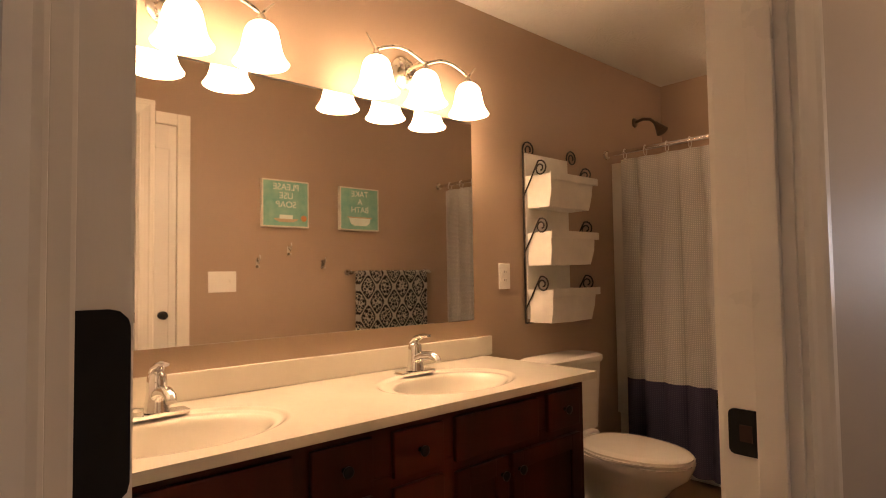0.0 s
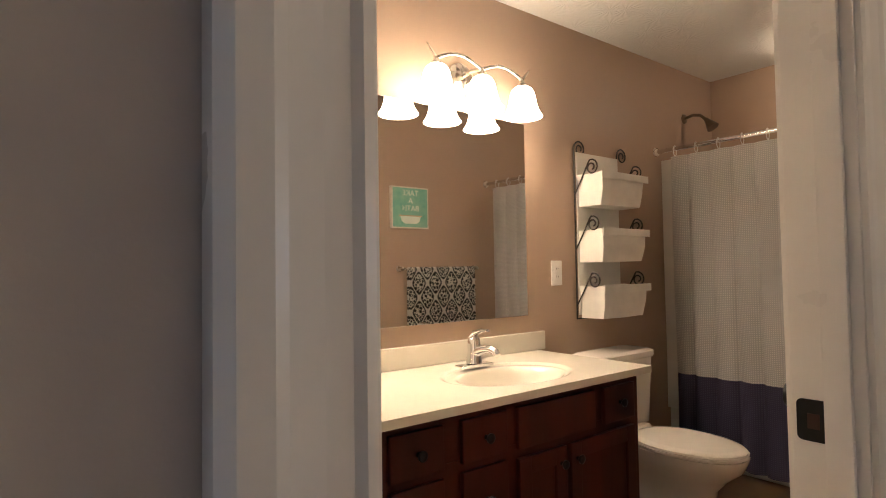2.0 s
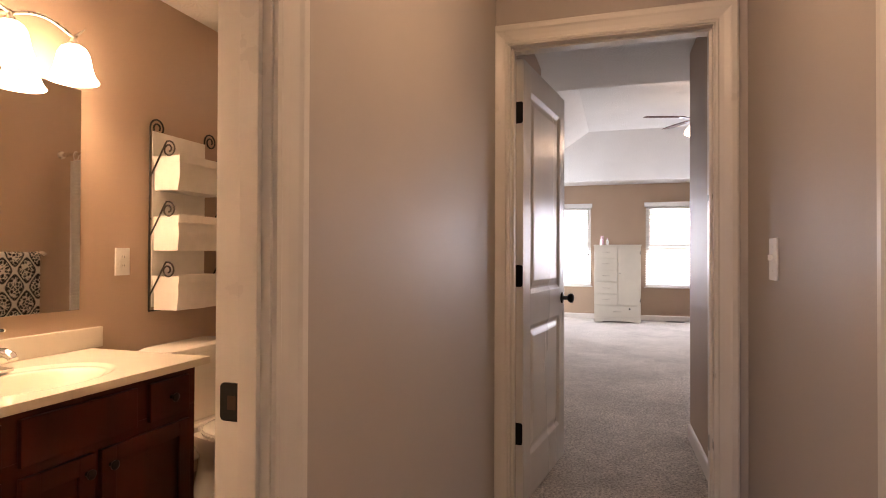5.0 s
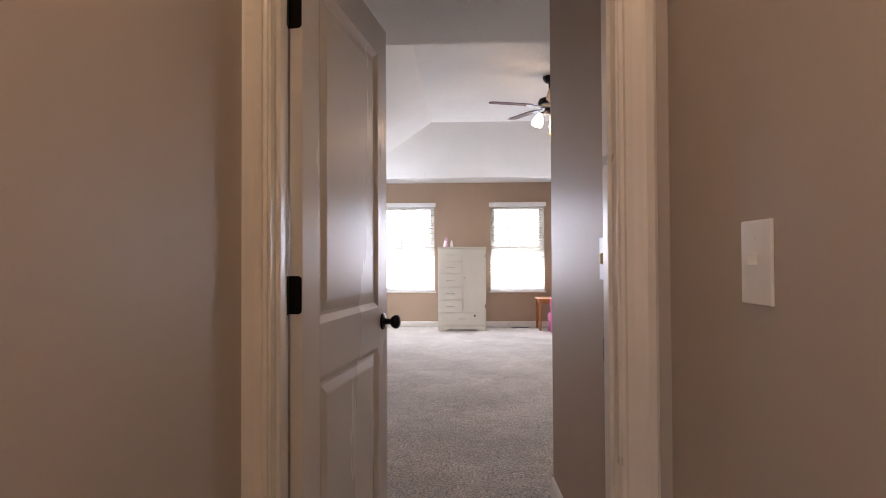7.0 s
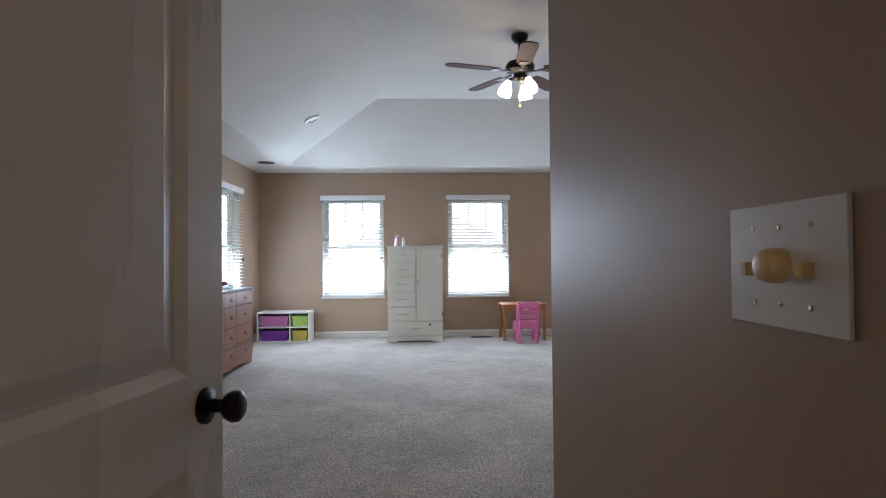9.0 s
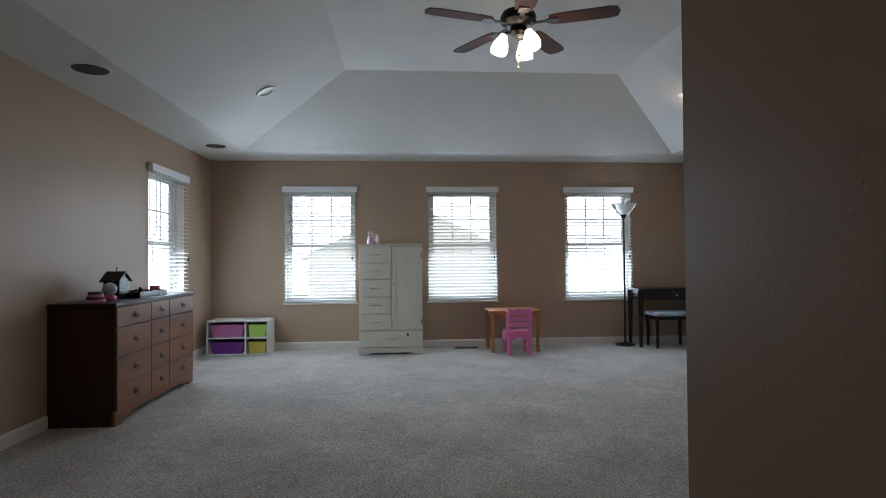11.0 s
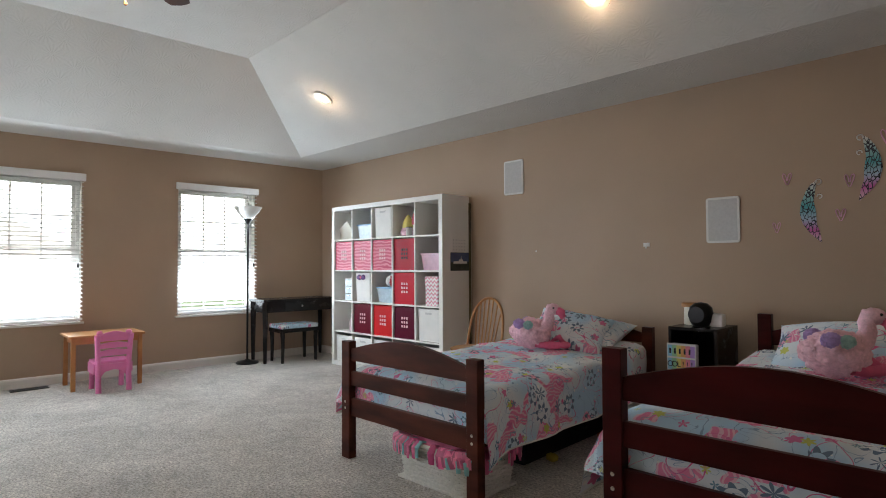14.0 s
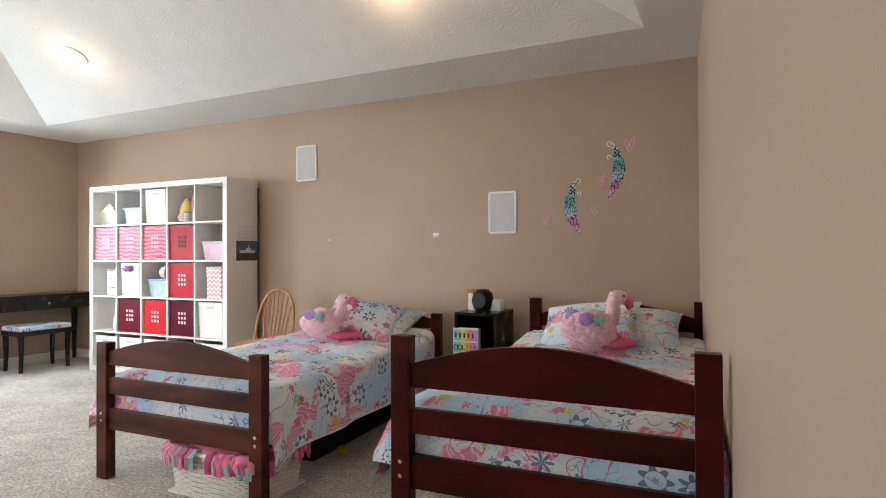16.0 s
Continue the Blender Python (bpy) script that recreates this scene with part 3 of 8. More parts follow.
def blind(place, rz):
    ob = thing("window_blind", place, "white slatted faux wood blind, lowered and open", "blind", rz, "window blinds")
    w, h = 0.465, WZ1 - WZ0
    part("valance", box((-w - 0.015, -0.055, h - 0.045), (w + 0.015, -0.006, h + 0.03), 0.006), SLAT, ob)
    me = None
    z = 0.075
    while z < h - 0.05:
        if me is None:
            sl = part("slat", box((-w + 0.004, -0.025, -0.0014), (w - 0.004, 0.025, 0.0014), 0.0008, 1), SLAT, ob)
            me = sl.data
        else:
            sl = new("slat", me)
            sl.parent = ob
        sl.matrix_basis = pose(0, -0.028, z, 14, 0, 0)
        z += 0.0435
    part("bottom_rail", box((-w + 0.004, -0.052, 0.018), (w - 0.004, -0.004, 0.040), 0.004), SLAT, ob)
    for x in (-0.30, 0.30):
        part("ladder_cord", boxes([((x - 0.0012, -0.0545, 0.03), (x + 0.0012, -0.0525, h - 0.04)), ((x - 0.0012, -0.0035, 0.03), (x + 0.0012, -0.0015, h - 0.04))], 0), SLAT, ob)
    part("tilt_wand", cyl((-w + 0.05, -0.062, h - 0.06), (-w + 0.05, -0.062, h - 0.62), 0.004, 8), SLAT, ob)
    part("cord_tassel", lathe([(0, 0.05), (0.004, 0.05), (0.008, 0.03), (0.010, 0), (0, 0)], 10, (w - 0.05, -0.062, 0.55)), BLACKMETAL, ob, "dark cord tassel")
    return ob


for _i, _y in enumerate(WINDOW_Y):
    window("window_%d" % (_i + 1), (E_X, _y, WZ0), -90)
    blind((E_X, _y, WZ0), -90)
window("window_4", (9.2, N_Y, WZ0), 0)
blind((9.2, N_Y, WZ0), 0)

# ---- bathroom ----


def vanity():
    ob = thing("vanity_cabinet", (0.63, 1.765, 0), "dark cherry double vanity cabinet with black knobs", "vanity")
    x0, x1, yf, zt = -0.965, 0.955, -0.565, 0.73
    part("body", boxes([((x0, yf, 0.10), (x1, -0.004, 0.58)), ((x0, yf + 0.07, 0.004), (x1, -0.004, 0.0995))], 0.003), CHERRY, ob)
    part("face_frame", box((x0, yf, 0.5805), (x1, yf + 0.02, zt), 0.002), CHERRY, ob)
    part("end_panel", box((x1 - 0.02, yf + 0.0205, 0.5805), (x1, -0.004, zt), 0.002), CHERRY, ob)

    def front(name, a, b, c, d, knob):
        bm = bmesh.new()
        add_box(bm, (a, yf - 0.018, c), (b, yf - 0.001, d), 0.004)
        if name == "door":
            s = 0.055
            bm.free()
            bm = box((a + s, yf - 0.010, c + s), (b - s, yf - 0.001, d - s), 0.002)
        f = part(name, bm, CHERRY, ob)
        if name == "door":
            for nm, lo, hi in (("stile", (a, yf - 0.02, c), (a + s, yf - 0.001, d)), ("stile", (b - s, yf - 0.02, c), (b, yf - 0.001, d)), ("rail", (a + s, yf - 0.02, c), (b - s, yf - 0.001, c + s)), ("rail", (a + s, yf - 0.02, d - s), (b - s, yf - 0.001, d))):
                part(nm, box(lo, hi, 0.003), CHERRY, f)
        if knob:
            kx, kz = knob
            m = Matrix.Translation((kx, yf - 0.018, kz)) @ pose(0, 0, 0, 90, 0, 0)
            part("knob", lathe([(0, 0), (0.008, 0), (0.006, 0.010), (0.015, 0.018), (0.016, 0.024), (0.010, 0.029), (0, 0.030)], 16, m=m), BLACKMETAL, f, "round black knob", True)
    for a, b in ((-0.22, -0.035), (0.035, 0.22)):
        for c, d in ((0.57, 0.70), (0.35, 0.545), (0.13, 0.325)):
            front("drawer", a, b, c, d, ((a + b) / 2, (c + d) / 2))
    for sgn in (-1, 1):
        u = lambda a, b: (a, b) if sgn > 0 else (-b, -a)
        a, b = u(0.27, 0.665)
        front("false_front", a, b, 0.565, 0.70, None)
        a, b = u(0.72, 0.91)
        front("drawer", a, b, 0.565, 0.70, ((a + b) / 2, 0.635))
        a, b = u(0.27, 0.50)
        front("door", a, b, 0.13, 0.535, ((b - 0.03) if sgn > 0 else (a + 0.03), 0.48))
        a, b = u(0.525, 0.91)
        front("door", a, b, 0.13, 0.535, ((a + 0.03) if sgn > 0 else (b - 0.03), 0.48))
    return ob


vanity()

SINKS = (0.17, 1.09)


def countertop():
    ob = thing("countertop", (0, 0, 0), "cream cultured marble top with two oval basins", "countertop")
    x0, x1, y0, y1, zt, zb = -0.366, 1.612, 1.150, 1.764, 0.757, 0.730
    bm = bmesh.new()
    nx, ny = 300, 96
    basin = []
    for i in range(nx + 1):
        row = []
        for j in range(ny + 1):
            x, y = x0 + (x1 - x0) * i / nx, y0 + (y1 - y0) * j / ny
            z = zt
            for cx in SINKS:
                r = math.hypot((x - cx) / 0.285, (y - 1.425) / 0.205)
                q = math.hypot((x - cx) / 0.235, (y - 1.405) / 0.165)
                if r < 1.0:
                    e = min(1, (1 - r) / 0.08)
                    z = zt - 0.008 * e * e * (3 - 2 * e)
                if q < 1.0:
                    z = zt - 0.008 - 0.121 * (1 - q ** 3.0) ** 1.35
            row.append(bm.verts.new((x, y, z)))
        basin.append(row)
    for i in range(nx):
        for j in range(ny):
            bm.faces.new((basin[i][j], basin[i + 1][j], basin[i + 1][j + 1], basin[i][j + 1]))
    edge = [basin[i][0] for i in range(nx + 1)] + [basin[nx][j] for j in range(1, ny + 1)]
    low = [bm.verts.new((v.co.x, v.co.y, zb)) for v in edge]
    for k in range(len(edge) - 1):
        bm.faces.new((edge[k], low[k], low[k + 1], edge[k + 1]))
    part("top", bm, MARBLE, ob, "", True)
    part("backsplash", box((x0, 1.742, 0.758), (x1 + 0.045, 1.763, 0.846), 0.005), MARBLE, ob)
    for cx in SINKS:
        part("drain", lathe([(0, 0.004), (0.018, 0.004), (0.022, 0.001), (0.022, -0.004), (0, -0.004)], 20, (cx, 1.405, 0.628)), CHROME, ob, "chrome drain", True)
    return ob


countertop()


def faucet(x):
    ob = thing("faucet", (x, 1.615, 0.757), "polished chrome single-lever faucet", "faucet", group="vanity faucets")
    bm = bmesh.new()
    add_box(bm, (-0.082, -0.028, -0.002), (0.082, 0.028, 0.012), 0.012, 3)
    part("base", bm, CHROME, ob, "", True)
    part("body", lathe([(0, 0), (0.034, 0.006), (0.030, 0.03), (0.026, 0.06), (0.027, 0.085), (0.024, 0.105), (0.012, 0.116), (0, 0.118)], 20, (0, 0, 0.008)), CHROME, ob, "", True)
    part("spout", tube([(0, -0.005, 0.055), (0, -0.05, 0.072), (0, -0.095, 0.078), (0, -0.125, 0.070), (0, -0.133, 0.058)], [0.021, 0.018, 0.016, 0.015, 0.014], 14), CHROME, ob, "", True)
    part("lever", tube([(0, 0.012, 0.118), (0, -0.012, 0.136), (0, -0.05, 0.148), (0, -0.085, 0.150)], [0.020, 0.020, 0.014, 0.009], 12, 0.6), CHROME, ob, "", True)
    return ob


for _x in SINKS:
    faucet(_x)

_m = thing("wall_mirror", (0, 0, 0), "large frameless mirror above the vanity", "mirror")
part("glass", box((-0.36, 1.758, 0.925), (1.556, 1.764, 1.838), 0.001), MIRROR, _m)


def bath_light(cx):
    ob = thing("vanity_light", (cx, 1.765, 1.985), "brushed nickel three-shade vanity light, lit", "wall light", group="vanity lights")
    part("wall_plate", lathe([(0, 0), (0.068, 0), (0.068, 0.008), (0.058, 0.016), (0.045, 0.020), (0.018, 0.028), (0, 0.030)], 32, m=pose(0, 0, 0, 90, 0, 0)), NICKEL, ob, "", True)
    part("arm", tube([(0, -0.02, 0.0), (0, -0.07, 0.012), (0.004, -0.145, 0.005)], 0.008, 10), NICKEL, ob, "", True)
    pts = []
    for i in range(41):
        t = -1 + 2 * i / 40
        x = 0.285 * t
        z = 0.000 + 0.036 * abs(math.sin(math.pi * x / 0.24)) + (0.030 * max(0, abs(x) - 0.24) / 0.045)
        pts.append((x, -0.145, z))
    part("wavy_bar", tube(pts, [0.0025 + 0.0045 * min(1, (20 - abs(i - 20)) / 4) for i in range(41)], 10), NICKEL, ob, "", True)
    for dx in (-0.24, 0, 0.24):
        part("socket_cup", lathe([(0, 0.005), (0.008, 0.005), (0.012, -0.01), (0.028, -0.032), (0.030, -0.040), (0, -0.040)], 20, (dx, -0.145, 0)), NICKEL, ob, "", True)
        prof = [(0.028, -0.030), (0.042, -0.040), (0.052, -0.058), (0.058, -0.085), (0.063, -0.112), (0.071, -0.138), (0.083, -0.157), (0.088, -0.163), (0.085, -0.166), (0.068, -0.140), (0.059, -0.112), (0.054, -0.086), (0.048, -0.060), (0.030, -0.044)]
        part("glass_shade", lathe(prof, 32, (dx, -0.145, 0)), SHADE_GLOW, ob, "lit frosted glass bell shade", True)
    return ob


for _x in (0.235, 1.165):
    bath_light(_x)
    for _dx in (-0.24, 0, 0.24):
        point_lamp("vanity_bulb", (_x + _dx, 1.62, 1.862), 2.2, WARM, 0.02)


def hanging_rack():
    ob = thing("hanging_rack", (2.10, 1.765, 0.885), "black scrolled iron wall rack with three white cloth bins", "wall rack")
    w, h = 0.185, 0.88
    for sx in (-1, 1):
        x = sx * w
        pts = [(x, -0.012, 0.0), (x, -0.012, h * 0.5), (x, -0.012, h)] + [(p[0], -0.012, p[2]) for p in spiral((x + 0.046, 0, h), 0.046, 1.6, math.pi, sense=-1)]
        part("upright", tube(pts, 0.0042, 8), IRON, ob, "", True)
    for z in (0.0, 0.44):
        part("crossbar", cyl((-w, -0.012, z), (w, -0.012, z), 0.004, 8), IRON, ob)
    part("back_cloth", box((-w + 0.006, -0.022, 0.02), (w - 0.006, -0.018, h - 0.02), 0.001), MUSLIN, ob, "white cloth back")
    for k in range(3):
        zb = 0.005 + 0.285 * k
        for sx in (-1, 1):
            x = sx * (w + 0.004)
            pts = [(x, -0.014, zb + 0.06), (x, -0.06, zb + 0.135), (x, -0.105, zb + 0.215)] + spiral((x, -0.125, zb + 0.190), 0.040, 1.5, radians(75), axis="yz", sense=1)
            part("scroll_arm", tube(pts, 0.004, 8), IRON, ob, "", True)
        bm = bmesh.new()
        b0 = [(-w + 0.010, -0.028), (w - 0.010, -0.028), (w - 0.016, -0.160), (-w + 0.016, -0.160)]
        b1 = [(-w + 0.006, -0.026), (w - 0.006, -0.026), (w + 0.004, -0.178), (-w + 0.002, -0.178)]
        lv = [(b0, 0.0), ([(0.5 * (p[0] + q[0]), 0.5 * (p[1] + q[1]) - 0.006) for p, q in zip(b0, b1)], 0.075), (b1, 0.16)]
        rings = [[bm.verts.new((x, y, zb + z)) for x, y in pts] for pts, z in lv]
        inner = [[bm.verts.new((x * 0.97, y * 0.97 - 0.001, zb + z + 0.004)) for x, y in pts] for pts, z in lv]
        for rg in (rings, inner):
            for p, q in zip(rg, rg[1:]):
                for i in range(4):
                    bm.faces.new((p[i], p[(i + 1) % 4], q[(i + 1) % 4], q[i]))
            bm.faces.new(rg[0])
        for i in range(4):
            bm.faces.new((rings[-1][i], rings[-1][(i + 1) % 4], inner[-1][(i + 1) % 4], inner[-1][i]))
        bmesh.ops.subdivide_edges(bm, edges=bm.edges[:], cuts=3, use_grid_fill=True)
        for v in bm.verts:
            v.co += 0.006 * Vector((noise.noise(v.co * 9 + Vector((k, 0, 0))), noise.noise(v.co * 9 + Vector((3, k, 0))), 0.5 * noise.noise(v.co * 9 + Vector((7, 0, k)))))
        bin_ = part("cloth_bin", bm, MUSLIN, ob, "white canvas bin", True)
        part("cuff", box((-w - 0.002, -0.187, zb + 0.130), (w + 0.030, -0.182, zb + 0.168), 0.002), MUSLIN, bin_)
    return ob


hanging_rack()


def plate(name, place, rz, w, h, label, kind):
    ob = thing(name, place, label, "switch plate" if kind != "outlet" else "outlet", rz)
    part("plate", box((-w / 2, -0.006, -h / 2), (w / 2, 0, h / 2), 0.003, 3), PLASTIC, ob)
    return ob


_o = plate("outlet", (1.77, 1.764, 1.122), 0, 0.078, 0.124, "white double outlet on the taupe wall", "outlet")
for _z in (-0.02, 0.02):
    _f = part("socket", box((-0.017, -0.0085, _z - 0.014), (0.017, -0.005, _z + 0.014), 0.002), PLASTIC, _o)
    for _x in (-0.006, 0.006):
        part("slot", box((_x - 0.001, -0.0092, _z - 0.002), (_x + 0.001, -0.0083, _z + 0.006), 0), BLACKMETAL, _f)
_o = plate("switch_plate", (0.975, 0.2255, 1.108), 180, 0.165, 0.124, "white triple switch plate on the bathroom wall", "switch")
for _x in (-0.046, 0, 0.046):
    part("toggle", box((_x - 0.005, -0.018, -0.004), (_x + 0.005, -0.005, 0.012), 0.002), PLASTIC, _o)


def toilet():
    ob = thing("toilet", (2.065, 1.765, 0.004), "white two-piece porcelain toilet with a closed lid", "toilet")

    def loft(sections, caps=True):
        bm = bmesh.new()
        rings = []
        n = 32
        for z, cy, rx, ryf, ryb, sq in sections:
            ring = []
            for i in range(n):
                a = 2 * math.pi * i / n
                c, s = math.cos(a), math.sin(a)
                e = 2 / sq
                x = rx * math.copysign(abs(c) ** e, c)
                y = (ryf if s < 0 else ryb) * math.copysign(abs(s) ** e, s)
                ring.append(bm.verts.new((x, cy + y, z)))
            rings.append(ring)
        for p, q in zip(rings, rings[1:]):
            for i in range(n):
                bm.faces.new((p[i], p[(i + 1) % n], q[(i + 1) % n], q[i]))
        if caps:
            bm.faces.new(rings[0][::-1])
            bm.faces.new(rings[-1])
        return bm
    part("pedestal", loft([(0, -0.42, 0.112, 0.26, 0.25, 2.6), (0.026, -0.42, 0.108, 0.25, 0.25, 2.6), (0.088, -0.42, 0.085, 0.20, 0.24, 2.4), (0.158, -0.43, 0.092, 0.20, 0.24, 2.3), (0.219, -0.46, 0.13, 0.22, 0.26, 2.2), (0.271, -0.48, 0.166, 0.26, 0.30, 2.2), (0.319, -0.485, 0.180, 0.275, 0.32, 2.2), (0.337, -0.485, 0.182, 0.28, 0.32, 2.2)]), PORCELAIN, ob, "", True)
    bm = bmesh.new()
    add_box(bm, (-0.13, -0.25, 0.18), (0.13, -0.01, 0.35), 0.03, 3)
    part("tank_shelf", bm, PORCELAIN, ob, "", True)
    part("seat", loft([(0.338, -0.47, 0.184, 0.29, 0.22, 2.1), (0.343, -0.47, 0.188, 0.295, 0.22, 2.1), (0.354, -0.47, 0.186, 0.292, 0.22, 2.3)]), PORCELAIN, ob, "white toilet seat", True)
    part("lid", loft([(0.356, -0.47, 0.184, 0.288, 0.22, 2.1), (0.366, -0.47, 0.185, 0.290, 0.22, 2.1), (0.374, -0.47, 0.176, 0.28, 0.21, 2.1), (0.378, -0.47, 0.15, 0.25, 0.18, 2.1)]), PORCELAIN, ob, "white closed lid", True)
    for x in (-0.07, 0.07):
        part("lid_hinge", box((x - 0.02, -0.262, 0.335), (x + 0.02, -0.225, 0.368), 0.006), PORCELAIN, ob)
    tank = part("tank", loft([(0.345, -0.115, 0.205, 0.09, 0.09, 6), (0.50, -0.115, 0.215, 0.095, 0.095, 6), (0.675, -0.115, 0.228, 0.10, 0.10, 6)]), PORCELAIN, ob, "", True)
    part("tank_lid", loft([(0.676, -0.115, 0.235, 0.108, 0.105, 6), (0.688, -0.115, 0.240, 0.112, 0.106, 6), (0.707, -0.115, 0.238, 0.110, 0.105, 6), (0.717, -0.115, 0.215, 0.09, 0.085, 6)]), PORCELAIN, ob, "", True)
    part("flush_lever", tube([(-0.15, -0.212, 0.64), (-0.15, -0.228, 0.64), (-0.10, -0.232, 0.636)], 0.006, 8), CHROME, tank, "chrome flush lever", True)
    for x in (-0.10, 0.10):
        part("bolt_cap", lathe([(0, 0.02), (0.010, 0.016), (0.014, 0), (0, 0)], 12, (x, -0.36, 0.028)), PORCELAIN, ob, "", True)
    # a low bowl under a tank of full height
    for c in ob.children:
        if c.name.split(".")[0] in ("pedestal", "seat", "lid", "lid_hinge"):
            c.scale.z = 0.93
    return ob


toilet()


def cloth_material(name, kind):
    m = material(name, (0.6, 0.56, 0.52), rough=0.9, spec=0.1, vary=0.04, scale=3, bump=0.15, bump_scale=500)
    nt, bsdf, node = node_kit(m)
    co = node("ShaderNodeTexCoord")
    if kind == "check":
        sep = node("ShaderNodeSeparateXYZ", {0: co.outputs["Object"]})
        waves = []
        for ax in (1, 2):
            mul = node("ShaderNodeMath", {0: sep.outputs[ax], 1: 2 * math.pi / 0.0098}, operation="MULTIPLY")
            sn = node("ShaderNodeMath", {0: mul.outputs[0]}, operation="SINE")
            waves.append(node("ShaderNodeMapRange", {"Value": sn.outputs[0], 1: -0.2, 2: 0.2, 3: 0, 4: 1}))
        tot = node("ShaderNodeMath", {0: waves[0].outputs[0], 1: waves[1].outputs[0]}, operation="MULTIPLY")
        mix = node("ShaderNodeMix", {"Factor": tot.outputs[0], 6: (0.66, 0.64, 0.63, 1), 7: (0.90, 0.88, 0.84, 1)}, data_type="RGBA")
        low = node("ShaderNodeMix", {"Factor": tot.outputs[0], 6: (0.085, 0.075, 0.13, 1), 7: (0.13, 0.118, 0.19, 1)}, data_type="RGBA")
        edge = node("ShaderNodeMath", {0: sep.outputs[2], 1: 0.525}, operation="GREATER_THAN")
        fin = node("ShaderNodeMix", {"Factor": edge.outputs[0], 6: low.outputs[2], 7: mix.outputs[2]}, data_type="RGBA")
        nt.links.new(fin.outputs[2], bsdf.inputs["Base Color"])
    return m


CURTAIN = cloth_material("grey_check_curtain_cloth", "check")
LINER = material("frosted_liner", (0.80, 0.77, 0.72), rough=0.5, vary=0.05)


def curtain():
    rod = thing("curtain_rod", (2.70, 0, 1.835), "chrome shower curtain rod with clear rings", "curtain rod")
    part("rod", cyl((0, 0.2255, 0), (0, 1.7645, 0), 0.0125, 14), CHROME, rod, "", True)
    for y, s in ((0.2255, 1), (1.7645, -1)):
        part("flange", lathe([(0, 0), (0.028, 0), (0.026, 0.010), (0.014, 0.014), (0, 0.014)], 20, m=Matrix.Translation((0, y, 0)) @ pose(0, 0, 0, -90 * s, 0, 0)), NICKEL, rod, "", True)
    ob = thing("shower_curtain", (2.70, 0, 0), "grey checked shower curtain with a dark grey band at the foot", "shower curtain")

    def sheet(y0, y1, z0, z1, amp, n, x, seed):
        bm = bmesh.new()
        nz = 24
        g = []
        for i in range(n + 1):
            t = i / n
            row = []
            for j in range(nz + 1):
                k = j / nz
                ph = t * 11 * 2 * math.pi
                a = amp * (0.5 + 0.6 * k) * (0.75 + 0.6 * noise.noise(Vector((t * 7, seed, 0))))
                dx = a * math.sin(ph + 0.5 * math.sin(ph * 0.37 + seed)) + 0.02 * noise.noise(Vector((t * 5, k * 2, seed)))
                row.append(bm.verts.new((x + dx, y0 + (y1 - y0) * t + 0.012 * math.cos(ph), z0 + (z1 - z0) * (1 - k))))
            g.append(row)
        for i in range(n):
            for j in range(nz):
                bm.faces.new((g[i][j], g[i + 1][j], g[i + 1][j + 1], g[i][j + 1]))
        bmesh.ops.solidify(bm, geom=bm.faces[:], thickness=0.0012)
        return bm
    part("curtain", sheet(0.30, 1.655, 0.055, 1.79, 0.021, 220, -0.005, 1.0), CURTAIN, ob, "", True)
    part("liner", sheet(0.32, 1.758, 0.30, 1.79, 0.006, 120, 0.062, 4.0), LINER, ob, "pale frosted liner", True)
    for i in range(11):
        y = 0.36 + 0.128 * i
        pts = [(0.019 * math.cos(a), y, 1.835 - 0.012 + 0.030 * math.sin(a)) for a in [2 * math.pi * k / 16 for k in range(17)]]
        part("ring", tube(pts, 0.0022, 6), PLASTIC, ob, "clear curtain ring", True)


curtain()

_t = thing("bathtub", (0, 0, 0), "white bathtub behind the shower curtain", "bathtub")
part("apron", box((2.66 + 0.12, 0.2265, 0.004), (2.66 + 0.16, 1.764, 0.42), 0.01), PORCELAIN, _t)
part("rim", boxes([((2.78, 0.2265, 0.421), (2.88, 1.764, 0.45)), ((3.32, 0.2265, 0.421), (3.399, 1.764, 0.45)), ((2.88, 0.2265, 0.421), (3.32, 0.32, 0.45)), ((2.88, 1.67, 0.421), (3.32, 1.764, 0.45))], 0.008), PORCELAIN, _t)
part("basin", box((2.84, 0.28, 0.02), (3.36, 1.70, 0.08), 0.02), PORCELAIN, _t)

AGEDNICKEL = material("aged_nickel", (0.20, 0.16, 0.12), rough=0.30, metal=1.0, vary=0.1)
_s = thing("shower_fixture", (3.04, 1.764, 2.09), "brushed nickel shower head on a bent arm", "shower head")
part("flange", lathe([(0, 0), (0.032, 0), (0.028, 0.008), (0.012, 0.012), (0, 0.012)], 20, m=pose(0, 0, 0, 90, 0, 0)), AGEDNICKEL, _s, "", True)
part("arm", tube([(0, 0, 0), (0, -0.06, 0.012), (0, -0.11, 0.0), (0, -0.145, -0.035)], 0.010, 10), AGEDNICKEL, _s, "", True)
part("head", lathe([(0, 0.03), (0.014, 0.03), (0.018, 0.01), (0.036, -0.035), (0.038, -0.045), (0, -0.045)], 20, m=Matrix.Translation((0, -0.16, -0.055)) @ pose(0, 0, 0, -35, 0, 0)), AGEDNICKEL, _s, "", True)


